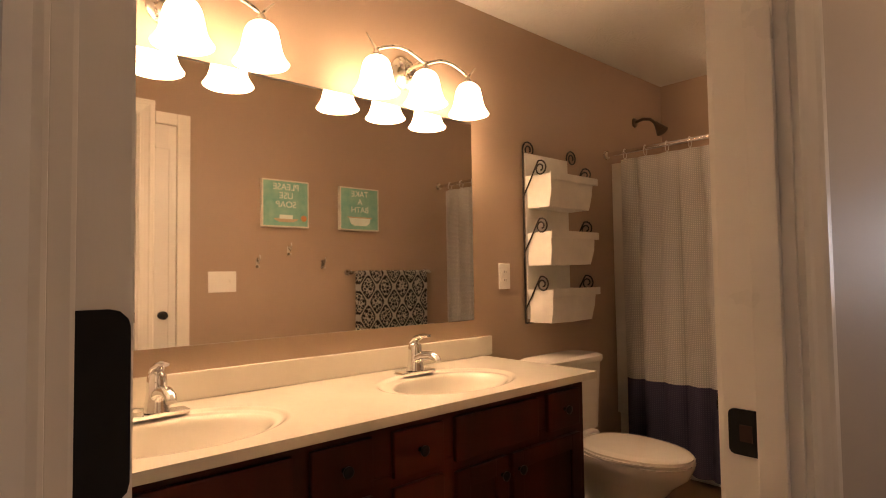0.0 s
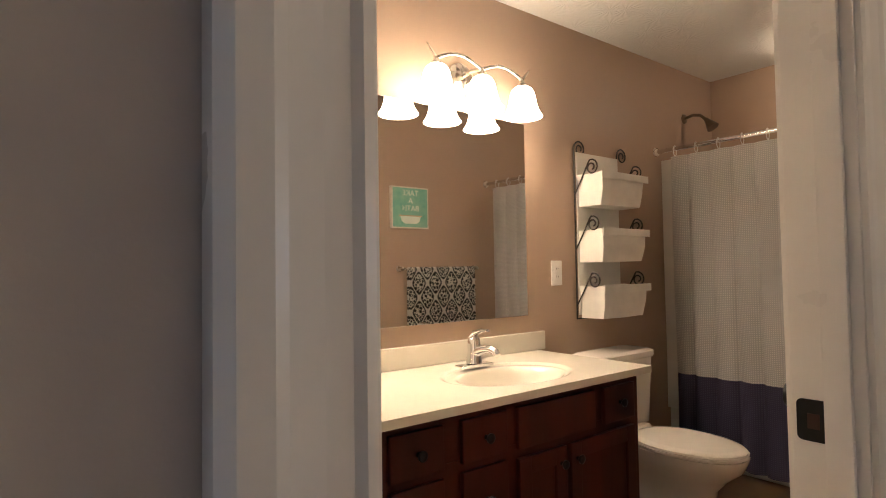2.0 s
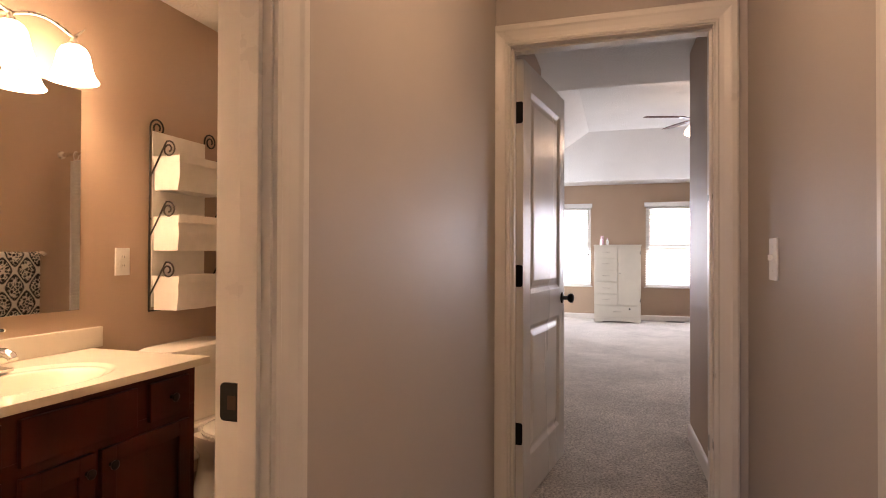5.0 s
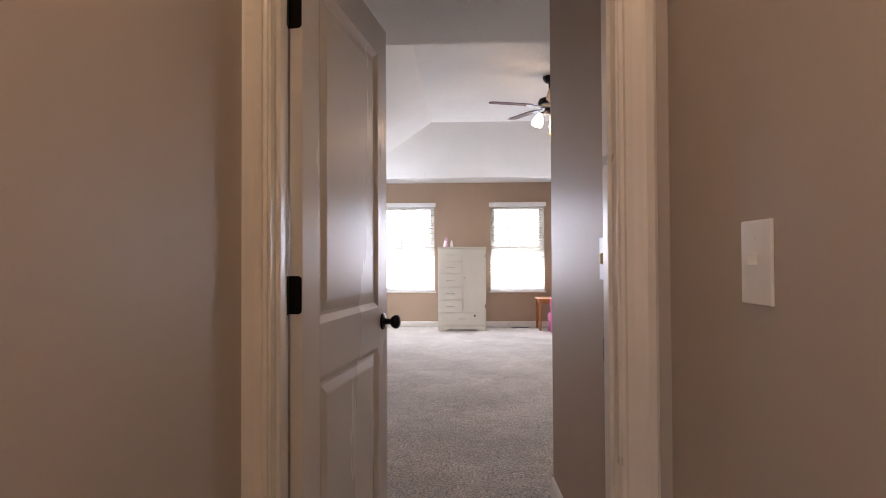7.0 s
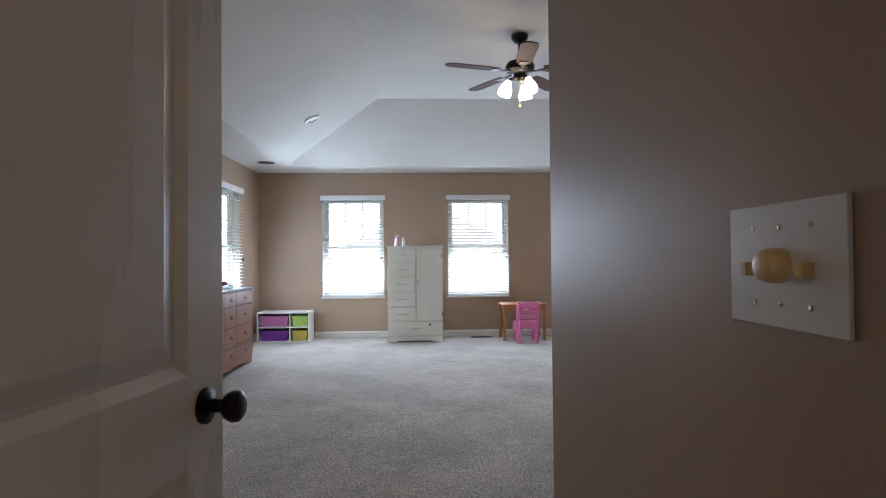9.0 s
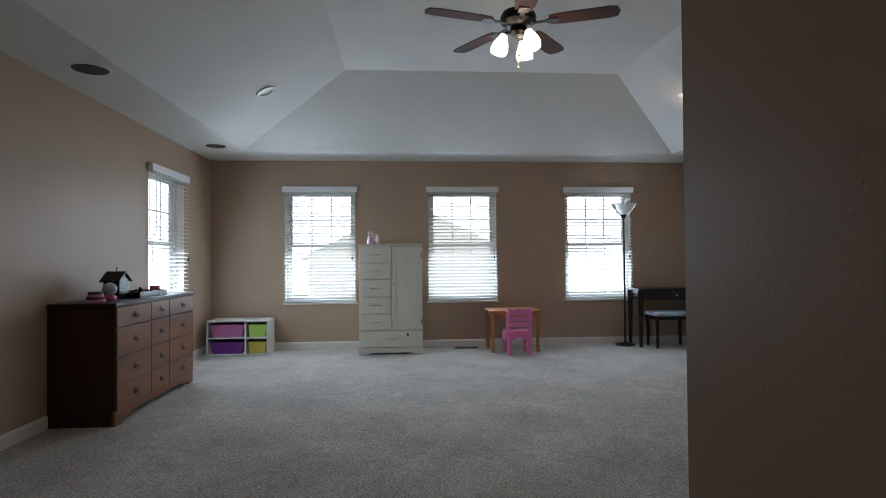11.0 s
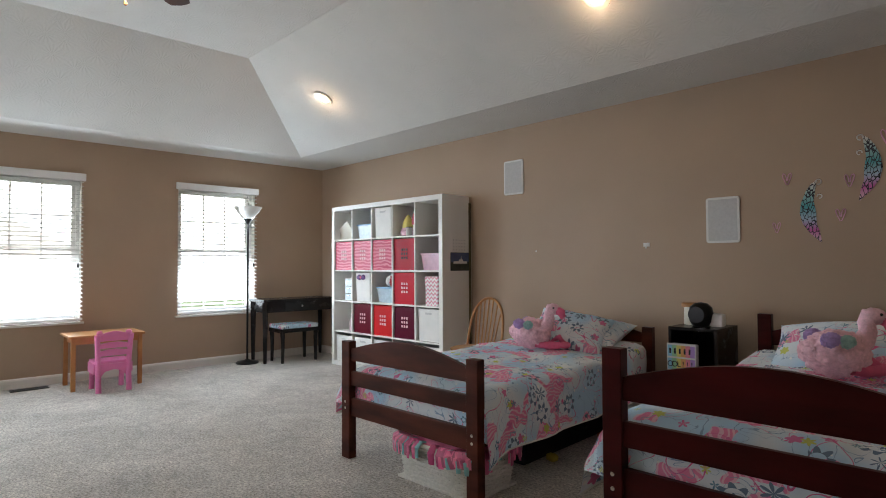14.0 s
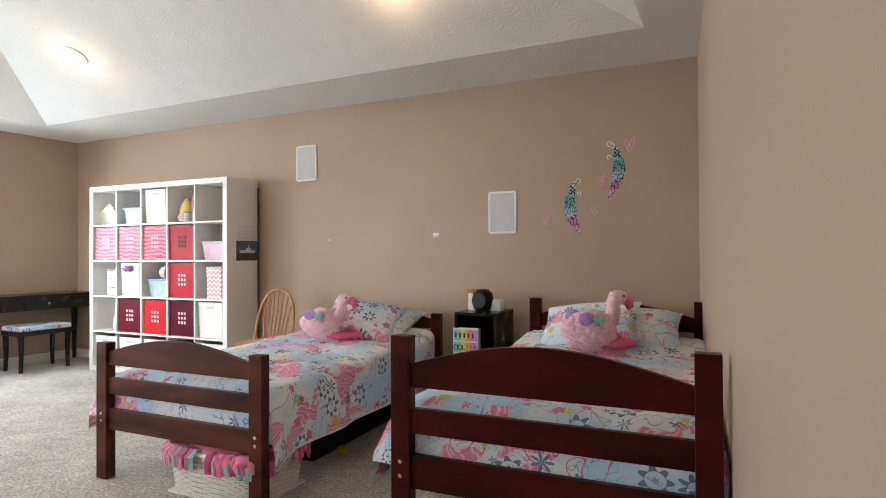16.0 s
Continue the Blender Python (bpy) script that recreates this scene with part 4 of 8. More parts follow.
def can_light(place, lit, tilt=0.0):
    ob = thing("recessed_light", place, "white recessed ceiling light, lit" if lit else "white recessed ceiling light, unlit", "ceiling light", group="recessed lights")
    m = pose(0, 0, 0, tilt, 0, 0)
    part("trim_ring", lathe([(0.060, -0.002), (0.066, -0.014), (0.092, -0.012), (0.096, -0.002), (0.09, 0.012), (0.06, 0.012)], 32, m=m), TRIM, ob, "", True)
    part("lens", lathe([(0, -0.004), (0.04, -0.005), (0.062, -0.001), (0.062, 0.006), (0, 0.006)], 28, m=m), CAN_GLOW if lit else CAN_OFF, ob, "lit lens" if lit else "dark lens", True)
    return ob


can_light((3.07, 1.02, 2.396), True)
point_lamp("tub_can_bulb", (3.07, 1.02, 2.30), 2.5, WARM, 0.03)

# stand-in casing and door strip on the bath's south wall, added for the mirror
structure("trim_standin", boxes([((0.715, 0.2255, 0.004), (0.785, 0.243, 2.066)), ((0.60, 0.2255, 2.000), (0.7145, 0.243, 2.066))], 0.004), TRIM, "white painted casing added for the mirror's reflection", "casing")
_c = thing("standin_door", (0, 0, 0), "white narrow panelled stand-in door for the mirror's reflection", "door")
part("slab", box((0.600, 0.2257, 0.012), (0.712, 0.231, 1.996), 0.001), DOORPAINT, _c)
part("panel_moulding", boxes([((0.672, 0.2312, 0.12), (0.682, 0.236, 1.86)), ((0.602, 0.2312, 1.86), (0.682, 0.236, 1.872))], 0.001), DOORPAINT, _c)
part("knob", lathe([(0, 0), (0.022, 0), (0.020, 0.006), (0.009, 0.012), (0.012, 0.028), (0.024, 0.040), (0.020, 0.052), (0, 0.056)], 20, m=Matrix.Translation((0.640, 0.2312, 0.93)) @ pose(0, 0, 0, -90, 0, 0)), BLACKMETAL, _c, "round black knob", True)

# south wall of the bath, seen in the mirror
TEAL = material("sea_green_canvas", (0.16, 0.42, 0.34), color2=(0.28, 0.52, 0.40), rough=0.8, scale=18)
LETTER = material("pale_lettering", (0.72, 0.80, 0.72), rough=0.8)
SOAP = material("tan_painted_dish", (0.55, 0.42, 0.28), rough=0.8)
ORANGE = material("orange_paint_dot", (0.62, 0.25, 0.10), rough=0.8)
DARKINK = material("dark_ink", (0.03, 0.03, 0.035), rough=0.7)
CANVASEDGE = material("cream_canvas_edge", (0.68, 0.64, 0.55), rough=0.9, vary=0.1, scale=30)


def text_mesh(body, size, depth=0.001):
    cu = bpy.data.curves.new("lettering", "FONT")
    cu.body, cu.size, cu.extrude, cu.align_x, cu.align_y = body, size, depth, "CENTER", "CENTER"
    tmp = bpy.data.objects.new("lettering", cu)
    scene.collection.objects.link(tmp)
    dg = bpy.context.evaluated_depsgraph_get()
    me = bpy.data.meshes.new_from_object(tmp.evaluated_get(dg))
    bpy.data.objects.remove(tmp)
    return me


def lettering(parent, body, size, m, mat, label=""):
    me = text_mesh(body, size)
    me.materials.clear()
    me.materials.append(mat)
    ob = new("lettering", me)
    ob.parent = parent
    ob.matrix_basis = m
    if label:
        tagged(ob, label)
    return ob


def bath_picture(x, words, kind):
    ob = thing("canvas_picture", (x, 0.2255, 1.60), "square sea green canvas print with pale words about " + kind, "picture", 180, "bath pictures")
    part("canvas", box((-0.162, -0.028, -0.152), (0.162, 0, 0.152), 0.003), CANVASEDGE, ob)
    part("print", box((-0.152, -0.0295, -0.142), (0.152, -0.0275, 0.142), 0), TEAL, ob)
    for i, w in enumerate(words):
        lettering(ob, w, 0.058, Matrix.Translation((0, -0.0302, 0.105 - 0.056 * i)) @ pose(0, 0, 0, 90, 0, 0), LETTER)
    if kind == "soap":
        part("soap_dish", lathe([(0, -0.02), (0.05, -0.018), (0.085, 0.0), (0.080, 0.004), (0, 0.004)], 24, m=Matrix.Translation((0, -0.0302, -0.10)) @ Matrix.Diagonal((1, 0.012, 1, 1))), SOAP, ob)
        part("soap", box((-0.045, -0.0315, -0.098), (0.045, -0.0297, -0.072), 0), LETTER, ob)
        part("orange_dot", lathe([(0, 0.0006), (0.02, 0.0006), (0.02, 0), (0, 0)], 20, m=Matrix.Translation((-0.125, -0.0296, -0.09)) @ pose(0, 0, 0, 90, 0, 0)), ORANGE, ob)
    else:
        part("tub", prism([(-0.09, -0.062), (-0.078, -0.10), (-0.05, -0.118), (0.05, -0.118), (0.078, -0.10), (0.09, -0.062)], -0.0312, -0.0297), LETTER, ob)
        part("tub_rim", box((-0.10, -0.0315, -0.064), (0.10, -0.0297, -0.056), 0), SOAP, ob)
    return ob


bath_picture(1.37, ("PLEASE", "USE", "SOAP"), "soap")
bath_picture(1.93, ("TAKE", "A", "BATH"), "baths")
for _x, _z in ((1.19, 1.22), (1.40, 1.30), (1.645, 1.21)):
    _h = thing("coat_hook", (_x, 0.2255, _z), "small aged brass double coat hook", "hook", 180, "coat hooks")
    part("base", box((-0.009, -0.005, -0.03), (0.009, 0, 0.03), 0.002), NICKEL, _h)
    part("upper_prong", tube([(0, -0.003, 0.0), (0, -0.03, 0.0), (0, -0.045, 0.03), (0, -0.04, 0.05)], 0.004, 8), NICKEL, _h, "", True)
    part("lower_prong", tube([(0, -0.003, -0.01), (0, -0.022, -0.03), (0, -0.035, -0.02)], 0.004, 8), NICKEL, _h, "", True)
_b = thing("towel_bar", (2.19, 0.2255, 1.155), "brushed nickel towel bar", "towel bar", 180)
part("bar", cyl((-0.36, -0.06, 0), (0.36, -0.06, 0), 0.008, 12), NICKEL, _b, "", True)
for _x in (-0.35, 0.35):
    part("post", tube([(_x, 0, 0), (_x, -0.062, 0)], [0.022, 0.012], 14), NICKEL, _b, "", True)


def damask():
    m = material("black_white_damask_towel", (0.7, 0.68, 0.64), rough=0.95, vary=0.03, bump=0.3, bump_scale=300)
    nt, bsdf, node = node_kit(m)
    co = node("ShaderNodeTexCoord")
    sep = node("ShaderNodeSeparateXYZ", {0: co.outputs["Object"]})
    fx = node("ShaderNodeMath", {0: sep.outputs[0], 1: 2 * math.pi / 0.15}, operation="MULTIPLY")
    fz = node("ShaderNodeMath", {0: sep.outputs[2], 1: 2 * math.pi / 0.21}, operation="MULTIPLY")
    cx = node("ShaderNodeMath", {0: fx.outputs[0]}, operation="COSINE")
    cz = node("ShaderNodeMath", {0: fz.outputs[0]}, operation="COSINE")
    sm = node("ShaderNodeMath", {0: cx.outputs[0], 1: cz.outputs[0]}, operation="ADD")
    lace = node("ShaderNodeTexVoronoi", {"Vector": co.outputs["Object"], "Scale": 44.0}, feature="DISTANCE_TO_EDGE")
    lm = node("ShaderNodeMath", {0: lace.outputs[0], 1: 4.0}, operation="MULTIPLY")
    ab = node("ShaderNodeMath", {0: sm.outputs[0]}, operation="ABSOLUTE")
    band = node("ShaderNodeMapRange", {"Value": ab.outputs[0], 1: 0.16, 2: 0.26, 3: 1.0, 4: 0.0})
    leaf = node("ShaderNodeMath", {0: lm.outputs[0], 1: 0.42}, operation="LESS_THAN")
    core = node("ShaderNodeMapRange", {"Value": ab.outputs[0], 1: 0.55, 2: 0.65, 3: 0.0, 4: 1.0})
    lc = node("ShaderNodeMath", {0: leaf.outputs[0], 1: core.outputs[0]}, operation="MULTIPLY")
    tot = node("ShaderNodeMath", {0: band.outputs[0], 1: lc.outputs[0]}, operation="MAXIMUM")
    mix = node("ShaderNodeMix", {"Factor": tot.outputs[0], 6: (0.02, 0.02, 0.025, 1), 7: (0.72, 0.70, 0.66, 1)}, data_type="RGBA")
    nt.links.new(mix.outputs[2], bsdf.inputs["Base Color"])
    return m


_tw = thing("bath_towel", (2.19, 0.2255, 1.155), "black and white damask towel folded over the bar", "towel", 180)
_bm = bmesh.new()
_prof = [(-0.072, -0.46), (-0.075, -0.2), (-0.073, 0.0), (-0.060, 0.012), (-0.047, 0.0), (-0.045, -0.2), (-0.044, -0.40)]
_cols = [[_bm.verts.new((-0.312 + 0.624 * i / 20, y + 0.004 * noise.noise(Vector((i * 0.3, z * 4, 0))), z)) for y, z in _prof] for i in range(21)]
for _p, _q in zip(_cols, _cols[1:]):
    for _k in range(len(_prof) - 1):
        _bm.faces.new((_p[_k], _p[_k + 1], _q[_k + 1], _q[_k]))
bmesh.ops.solidify(_bm, geom=_bm.faces[:], thickness=0.006)
part("cloth", _bm, damask(), _tw, "", True)

# ---- hall ----
_o = plate("switch_plate", (1.806, -0.8595, 1.147), 180, 0.092, 0.136, "white single light switch plate on the hall wall", "switch")
part("toggle", box((-0.005, -0.020, -0.004), (0.005, -0.005, 0.014), 0.002), PLASTIC, _o, "switch toggle")
for _z in (-0.038, 0.038):
    part("screw", lathe([(0, 0), (0.003, 0), (0.003, 0.001), (0, 0.0015)], 8, m=Matrix.Translation((0, -0.006, _z)) @ pose(0, 0, 0, 90, 0, 0)), PLASTIC, _o)
_o = plate("switch_plate", (2.657, -0.8370, 1.153), 181.3, 0.190, 0.136, "white triple switch plate with a knob dimmer and a plug", "switch")
BRASS = material("aged_ivory_plastic", (0.62, 0.44, 0.20), rough=0.35)
part("dimmer_knob", lathe([(0, 0), (0.019, 0), (0.019, 0.012), (0.016, 0.022), (0.013, 0.024), (0, 0.024)], 24, m=Matrix.Translation((0.0, -0.006, 0)) @ pose(0, 0, 0, 90, 0, 0)), BRASS, _o, "yellowed round dimmer knob", True)
for _x in (-0.046, 0.046):
    part("toggle", box((_x - 0.005, -0.020, -0.012), (_x + 0.005, -0.005, 0.004), 0.002), BRASS, _o, "yellowed toggle")
for _x in (-0.046, 0.0, 0.046):
    for _z in (-0.042, 0.042):
        part("screw", lathe([(0, 0), (0.003, 0), (0.003, 0.001), (0, 0.0015)], 8, m=Matrix.Translation((_x, -0.006, _z)) @ pose(0, 0, 0, 90, 0, 0)), NICKEL, _o)
_o = plate("switch_plate", (-0.4805, 0.66, 1.15), -90, 0.070, 0.124, "white light switch plate on the corner wall", "switch")
part("toggle", box((-0.005, -0.020, -0.004), (0.005, -0.005, 0.014), 0.002), PLASTIC, _o, "switch toggle")
_p = thing("hall_picture", (-0.481, 0.60, 1.63), "dark canvas painting with yellow ground on the corner wall", "picture", -90)
OCHRE = material("ochre_painted_canvas", (0.36, 0.32, 0.13), color2=(0.22, 0.20, 0.10), rough=0.6, scale=9)
part("canvas", box((-0.10, -0.034, -0.33), (0.10, -0.001, 0.33), 0.003), DARKINK, _p)
part("painted_edge", box((0.0995, -0.033, -0.20), (0.102, -0.004, 0.328), 0), OCHRE, _p, "ochre painted canvas edge")
part("painted_front", box((-0.098, -0.0355, -0.26), (0.098, -0.0335, 0.328), 0), material("pale_blue_streaks", (0.42, 0.46, 0.55), color2=(0.16, 0.16, 0.24), rough=0.5, scale=7, stretch=(4, 1, 0.6)), _p, "pale blue streaked front")

# ---- bedroom ----
GREYGRILLE = material("grey_speaker_grille", (0.58, 0.57, 0.56), rough=0.7, vary=0.06, scale=60, bump=0.3, bump_scale=600)


def floral(name, base, coords="UV", pink=0.575):
    """A printed cloth: pale blue and white ground, pink strokes, grey and blue rosettes, yellow-green dots."""
    m = material(name, base, rough=0.9, spec=0.1, vary=0.03, scale=5, bump=0.2, bump_scale=300)
    nt, bsdf, node = node_kit(m)
    cloth = node("ShaderNodeTexCoord").outputs[coords]
    warp = node("ShaderNodeTexNoise", {"Vector": cloth, "Scale": 7.0, "Detail": 2.0})
    vec = node("ShaderNodeMix", {"Factor": 0.16, 6: cloth, 7: warp.outputs["Color"]}, data_type="RGBA").outputs[2]
    ground = node("ShaderNodeTexNoise", {"Vector": cloth, "Scale": 3.2, "Detail": 1.0})
    gr = node("ShaderNodeMapRange", {"Value": ground.outputs[0], 1: 0.42, 2: 0.56, 3: 0, 4: 1})
    color = node("ShaderNodeMix", {"Factor": gr.outputs[0], 6: (0.50, 0.69, 0.82, 1), 7: (0.76, 0.79, 0.81, 1)}, data_type="RGBA").outputs[2]

    def layer(color, mask, rgb):
        return node("ShaderNodeMix", {"Factor": mask, 6: color, 7: (*rgb, 1)}, data_type="RGBA").outputs[2]

    def motif(scale, shift, keep, inner, outer, petals):
        """Flower-like rings on some cells of a cell pattern."""
        moved = node("ShaderNodeVectorMath", {0: cloth, 1: shift}, operation="ADD").outputs[0]
        vor = node("ShaderNodeTexVoronoi", {"Vector": moved, "Scale": scale, "Randomness": 0.8})
        sepc = node("ShaderNodeSeparateColor", {0: vor.outputs["Color"]})
        pick = node("ShaderNodeMath", {0: sepc.outputs[0], 1: keep}, operation="LESS_THAN")
        off = node("ShaderNodeVectorMath", {0: moved, 1: vor.outputs["Position"]}, operation="SUBTRACT").outputs[0]
        so = node("ShaderNodeSeparateXYZ", {0: off})
        ang = node("ShaderNodeMath", {0: so.outputs[0], 1: so.outputs[1]}, operation="ARCTAN2")
        an = node("ShaderNodeMath", {0: ang.outputs[0], 1: petals}, operation="MULTIPLY")
        sn = node("ShaderNodeMath", {0: an.outputs[0]}, operation="SINE")
        wob = node("ShaderNodeMath", {0: sn.outputs[0], 1: 0.22 * outer}, operation="MULTIPLY")
        dist = node("ShaderNodeMath", {0: vor.outputs["Distance"], 1: wob.outputs[0]}, operation="ADD")
        hi = node("ShaderNodeMath", {0: dist.outputs[0], 1: outer}, operation="LESS_THAN")
        lo = node("ShaderNodeMath", {0: vor.outputs["Distance"], 1: inner}, operation="GREATER_THAN")
        a = node("ShaderNodeMath", {0: hi.outputs[0], 1: lo.outputs[0]}, operation="MULTIPLY")
        return node("ShaderNodeMath", {0: a.outputs[0], 1: pick.outputs[0]}, operation="MULTIPLY").outputs[0]
    # broad pink shapes with stroke lines in them
    big = node("ShaderNodeTexNoise", {"Vector": vec, "Scale": 5.6, "Detail": 1.5, "Distortion": 0.8})
    mass = node("ShaderNodeMath", {0: big.outputs[0], 1: pink}, operation="GREATER_THAN")
    wave = node("ShaderNodeTexWave", {"Vector": vec, "Scale": 16.0, "Distortion": 5.0, "Detail": 1.0})
    wv = node("ShaderNodeMath", {0: wave.outputs[1], 1: 0.35}, operation="GREATER_THAN")
    pinkm = node("ShaderNodeMath", {0: mass.outputs[0], 1: wv.outputs[0]}, operation="MULTIPLY")
    color = layer(color, mass.outputs[0], (0.86, 0.54, 0.62))
    color = layer(color, pinkm.outputs[0], (0.82, 0.26, 0.42))
    # thin pink curls
    curl = node("ShaderNodeTexNoise", {"Vector": cloth, "Scale": 5.5, "Detail": 0.0, "Distortion": 1.2})
    c1 = node("ShaderNodeMath", {0: curl.outputs[0], 1: 0.47}, operation="SUBTRACT")
    c2 = node("ShaderNodeMath", {0: c1.outputs[0]}, operation="ABSOLUTE")
    c3 = node("ShaderNodeMath", {0: c2.outputs[0], 1: 0.007}, operation="LESS_THAN")
    color = layer(color, c3.outputs[0], (0.74, 0.16, 0.34))
    # thin slate blue scrolls
    scroll = node("ShaderNodeTexNoise", {"Vector": vec, "Scale": 9.0, "Detail": 0.0, "Distortion": 1.6})
    s1 = node("ShaderNodeMath", {0: scroll.outputs[0], 1: 0.53}, operation="SUBTRACT")
    s2 = node("ShaderNodeMath", {0: s1.outputs[0]}, operation="ABSOLUTE")
    s3 = node("ShaderNodeMath", {0: s2.outputs[0], 1: 0.009}, operation="LESS_THAN")
    color = layer(color, s3.outputs[0], (0.30, 0.42, 0.54))
    color = layer(color, motif(8.5, (0.3, 0.1, 0.0), 0.34, 0.30, 0.40, 7.0), (0.17, 0.23, 0.31))
    color = layer(color, motif(8.5, (0.3, 0.1, 0.0), 0.34, 0.06, 0.13, 5.0), (0.17, 0.23, 0.31))
    color = layer(color, motif(12.0, (1.3, 0.7, 0.0), 0.28, 0.0, 0.28, 5.0), (0.72, 0.20, 0.38))
    color = layer(color, motif(11.0, (2.3, 1.7, 0.0), 0.24, 0.0, 0.24, 6.0), (0.60, 0.62, 0.16))
    color = layer(color, motif(14.0, (4.1, 3.7, 0.0), 0.26, 0.16, 0.26, 5.0), (0.16, 0.30, 0.38))
    dots = motif(26.0, (0.9, 0.2, 0.0), 0.35, 0.0, 0.20, 1.0)
    color = layer(color, dots, (0.85, 0.84, 0.80))
    nt.links.new(color, bsdf.inputs["Base Color"])
    return m


FLORAL = floral("flamingo_print_cotton", (0.6, 0.66, 0.7))
PALE_FLORAL = floral("pale_flower_print_cotton", (0.6, 0.66, 0.7), "UV", 0.60)


def bed_frame(place, rz, top, arch_at, rails, wood, label):
    """A twin bed; its own origin is the middle of the foot end on the floor, its head lies at +y."""
    ob = thing("bed_frame", place, label, "bed", rz, "twin beds")
    W, L = 0.545, 1.99
    pw = 0.075
    for y0, hh, nm in ((0.0, top, "foot_post"), (L - pw, top, "head_post")):
        for sx in (-1, 1):
            xa = sx * W - (pw if sx > 0 else 0)
            post = part(nm, box((xa, y0, 0), (xa + pw, y0 + 0.055, hh), 0.006, 3), wood, ob)
            if nm == "foot_post":
                for z in (rails[1][0] + 0.045, rails[1][1] - 0.025):
                    part("bolt_head", lathe([(0, 0), (0.008, 0), (0.007, 0.002), (0, 0.003)], 12, m=Matrix.Translation((xa + pw / 2, -0.0005, z)) @ pose(0, 0, 0, 90, 0, 0)), NICKEL, post, "small steel bolt head")

    def arch(y, z0, z1, rise):
        n = 16
        out = [(-W + pw, z0), (W - pw, z0)]
        for i in range(n + 1):
            t = 1 - 2 * i / n
            out.append(((W - pw) * t, z1 + rise * math.cos(t * math.pi / 2)))
        return prism(out, y, y + 0.025, 0.003)
    part("arched_rail", arch(0.015, *arch_at), wood, ob)
    part("arched_rail", arch(L - 0.06, *arch_at), wood, ob)
    lift = rails[1][0] - 0.255
    for a, b in rails:
        part("cross_rail", box((-W + pw, 0.015, a), (W - pw, 0.040, b), 0.004), wood, ob)
        part("cross_rail", box((-W + pw, L - 0.06, a), (W - pw, L - 0.035, b), 0.004), wood, ob)
    for sx in (-1, 1):
        xa = sx * (W - 0.04) - (0.025 if sx > 0 else 0)
        part("side_rail", box((xa, 0.05, 0.26 + lift), (xa + 0.025, L - 0.07, 0.38 + lift), 0.004), wood, ob)
    for k in range(9):
        part("slat", box((-W + 0.045, 0.12 + 0.21 * k, 0.28 + lift), (W - 0.045, 0.19 + 0.21 * k, 0.298 + lift), 0.002), PINE, ob)
    return ob


def mattress(place, rz, lift):
    ob = thing("mattress", place, "white mattress on the bed slats", "mattress", rz, "mattresses")
    part("core", box((-0.475, 0.06, 0.300 + lift), (0.475, 1.92, 0.485 + lift), 0.05, 4), MUSLIN, ob, "", True)
    part("piping", boxes([((-0.477, 0.1, 0.455 + lift), (-0.474, 1.88, 0.465 + lift)), ((0.474, 0.1, 0.455 + lift), (0.477, 1.88, 0.465 + lift))], 0.001), MUSLIN, ob)
    return ob


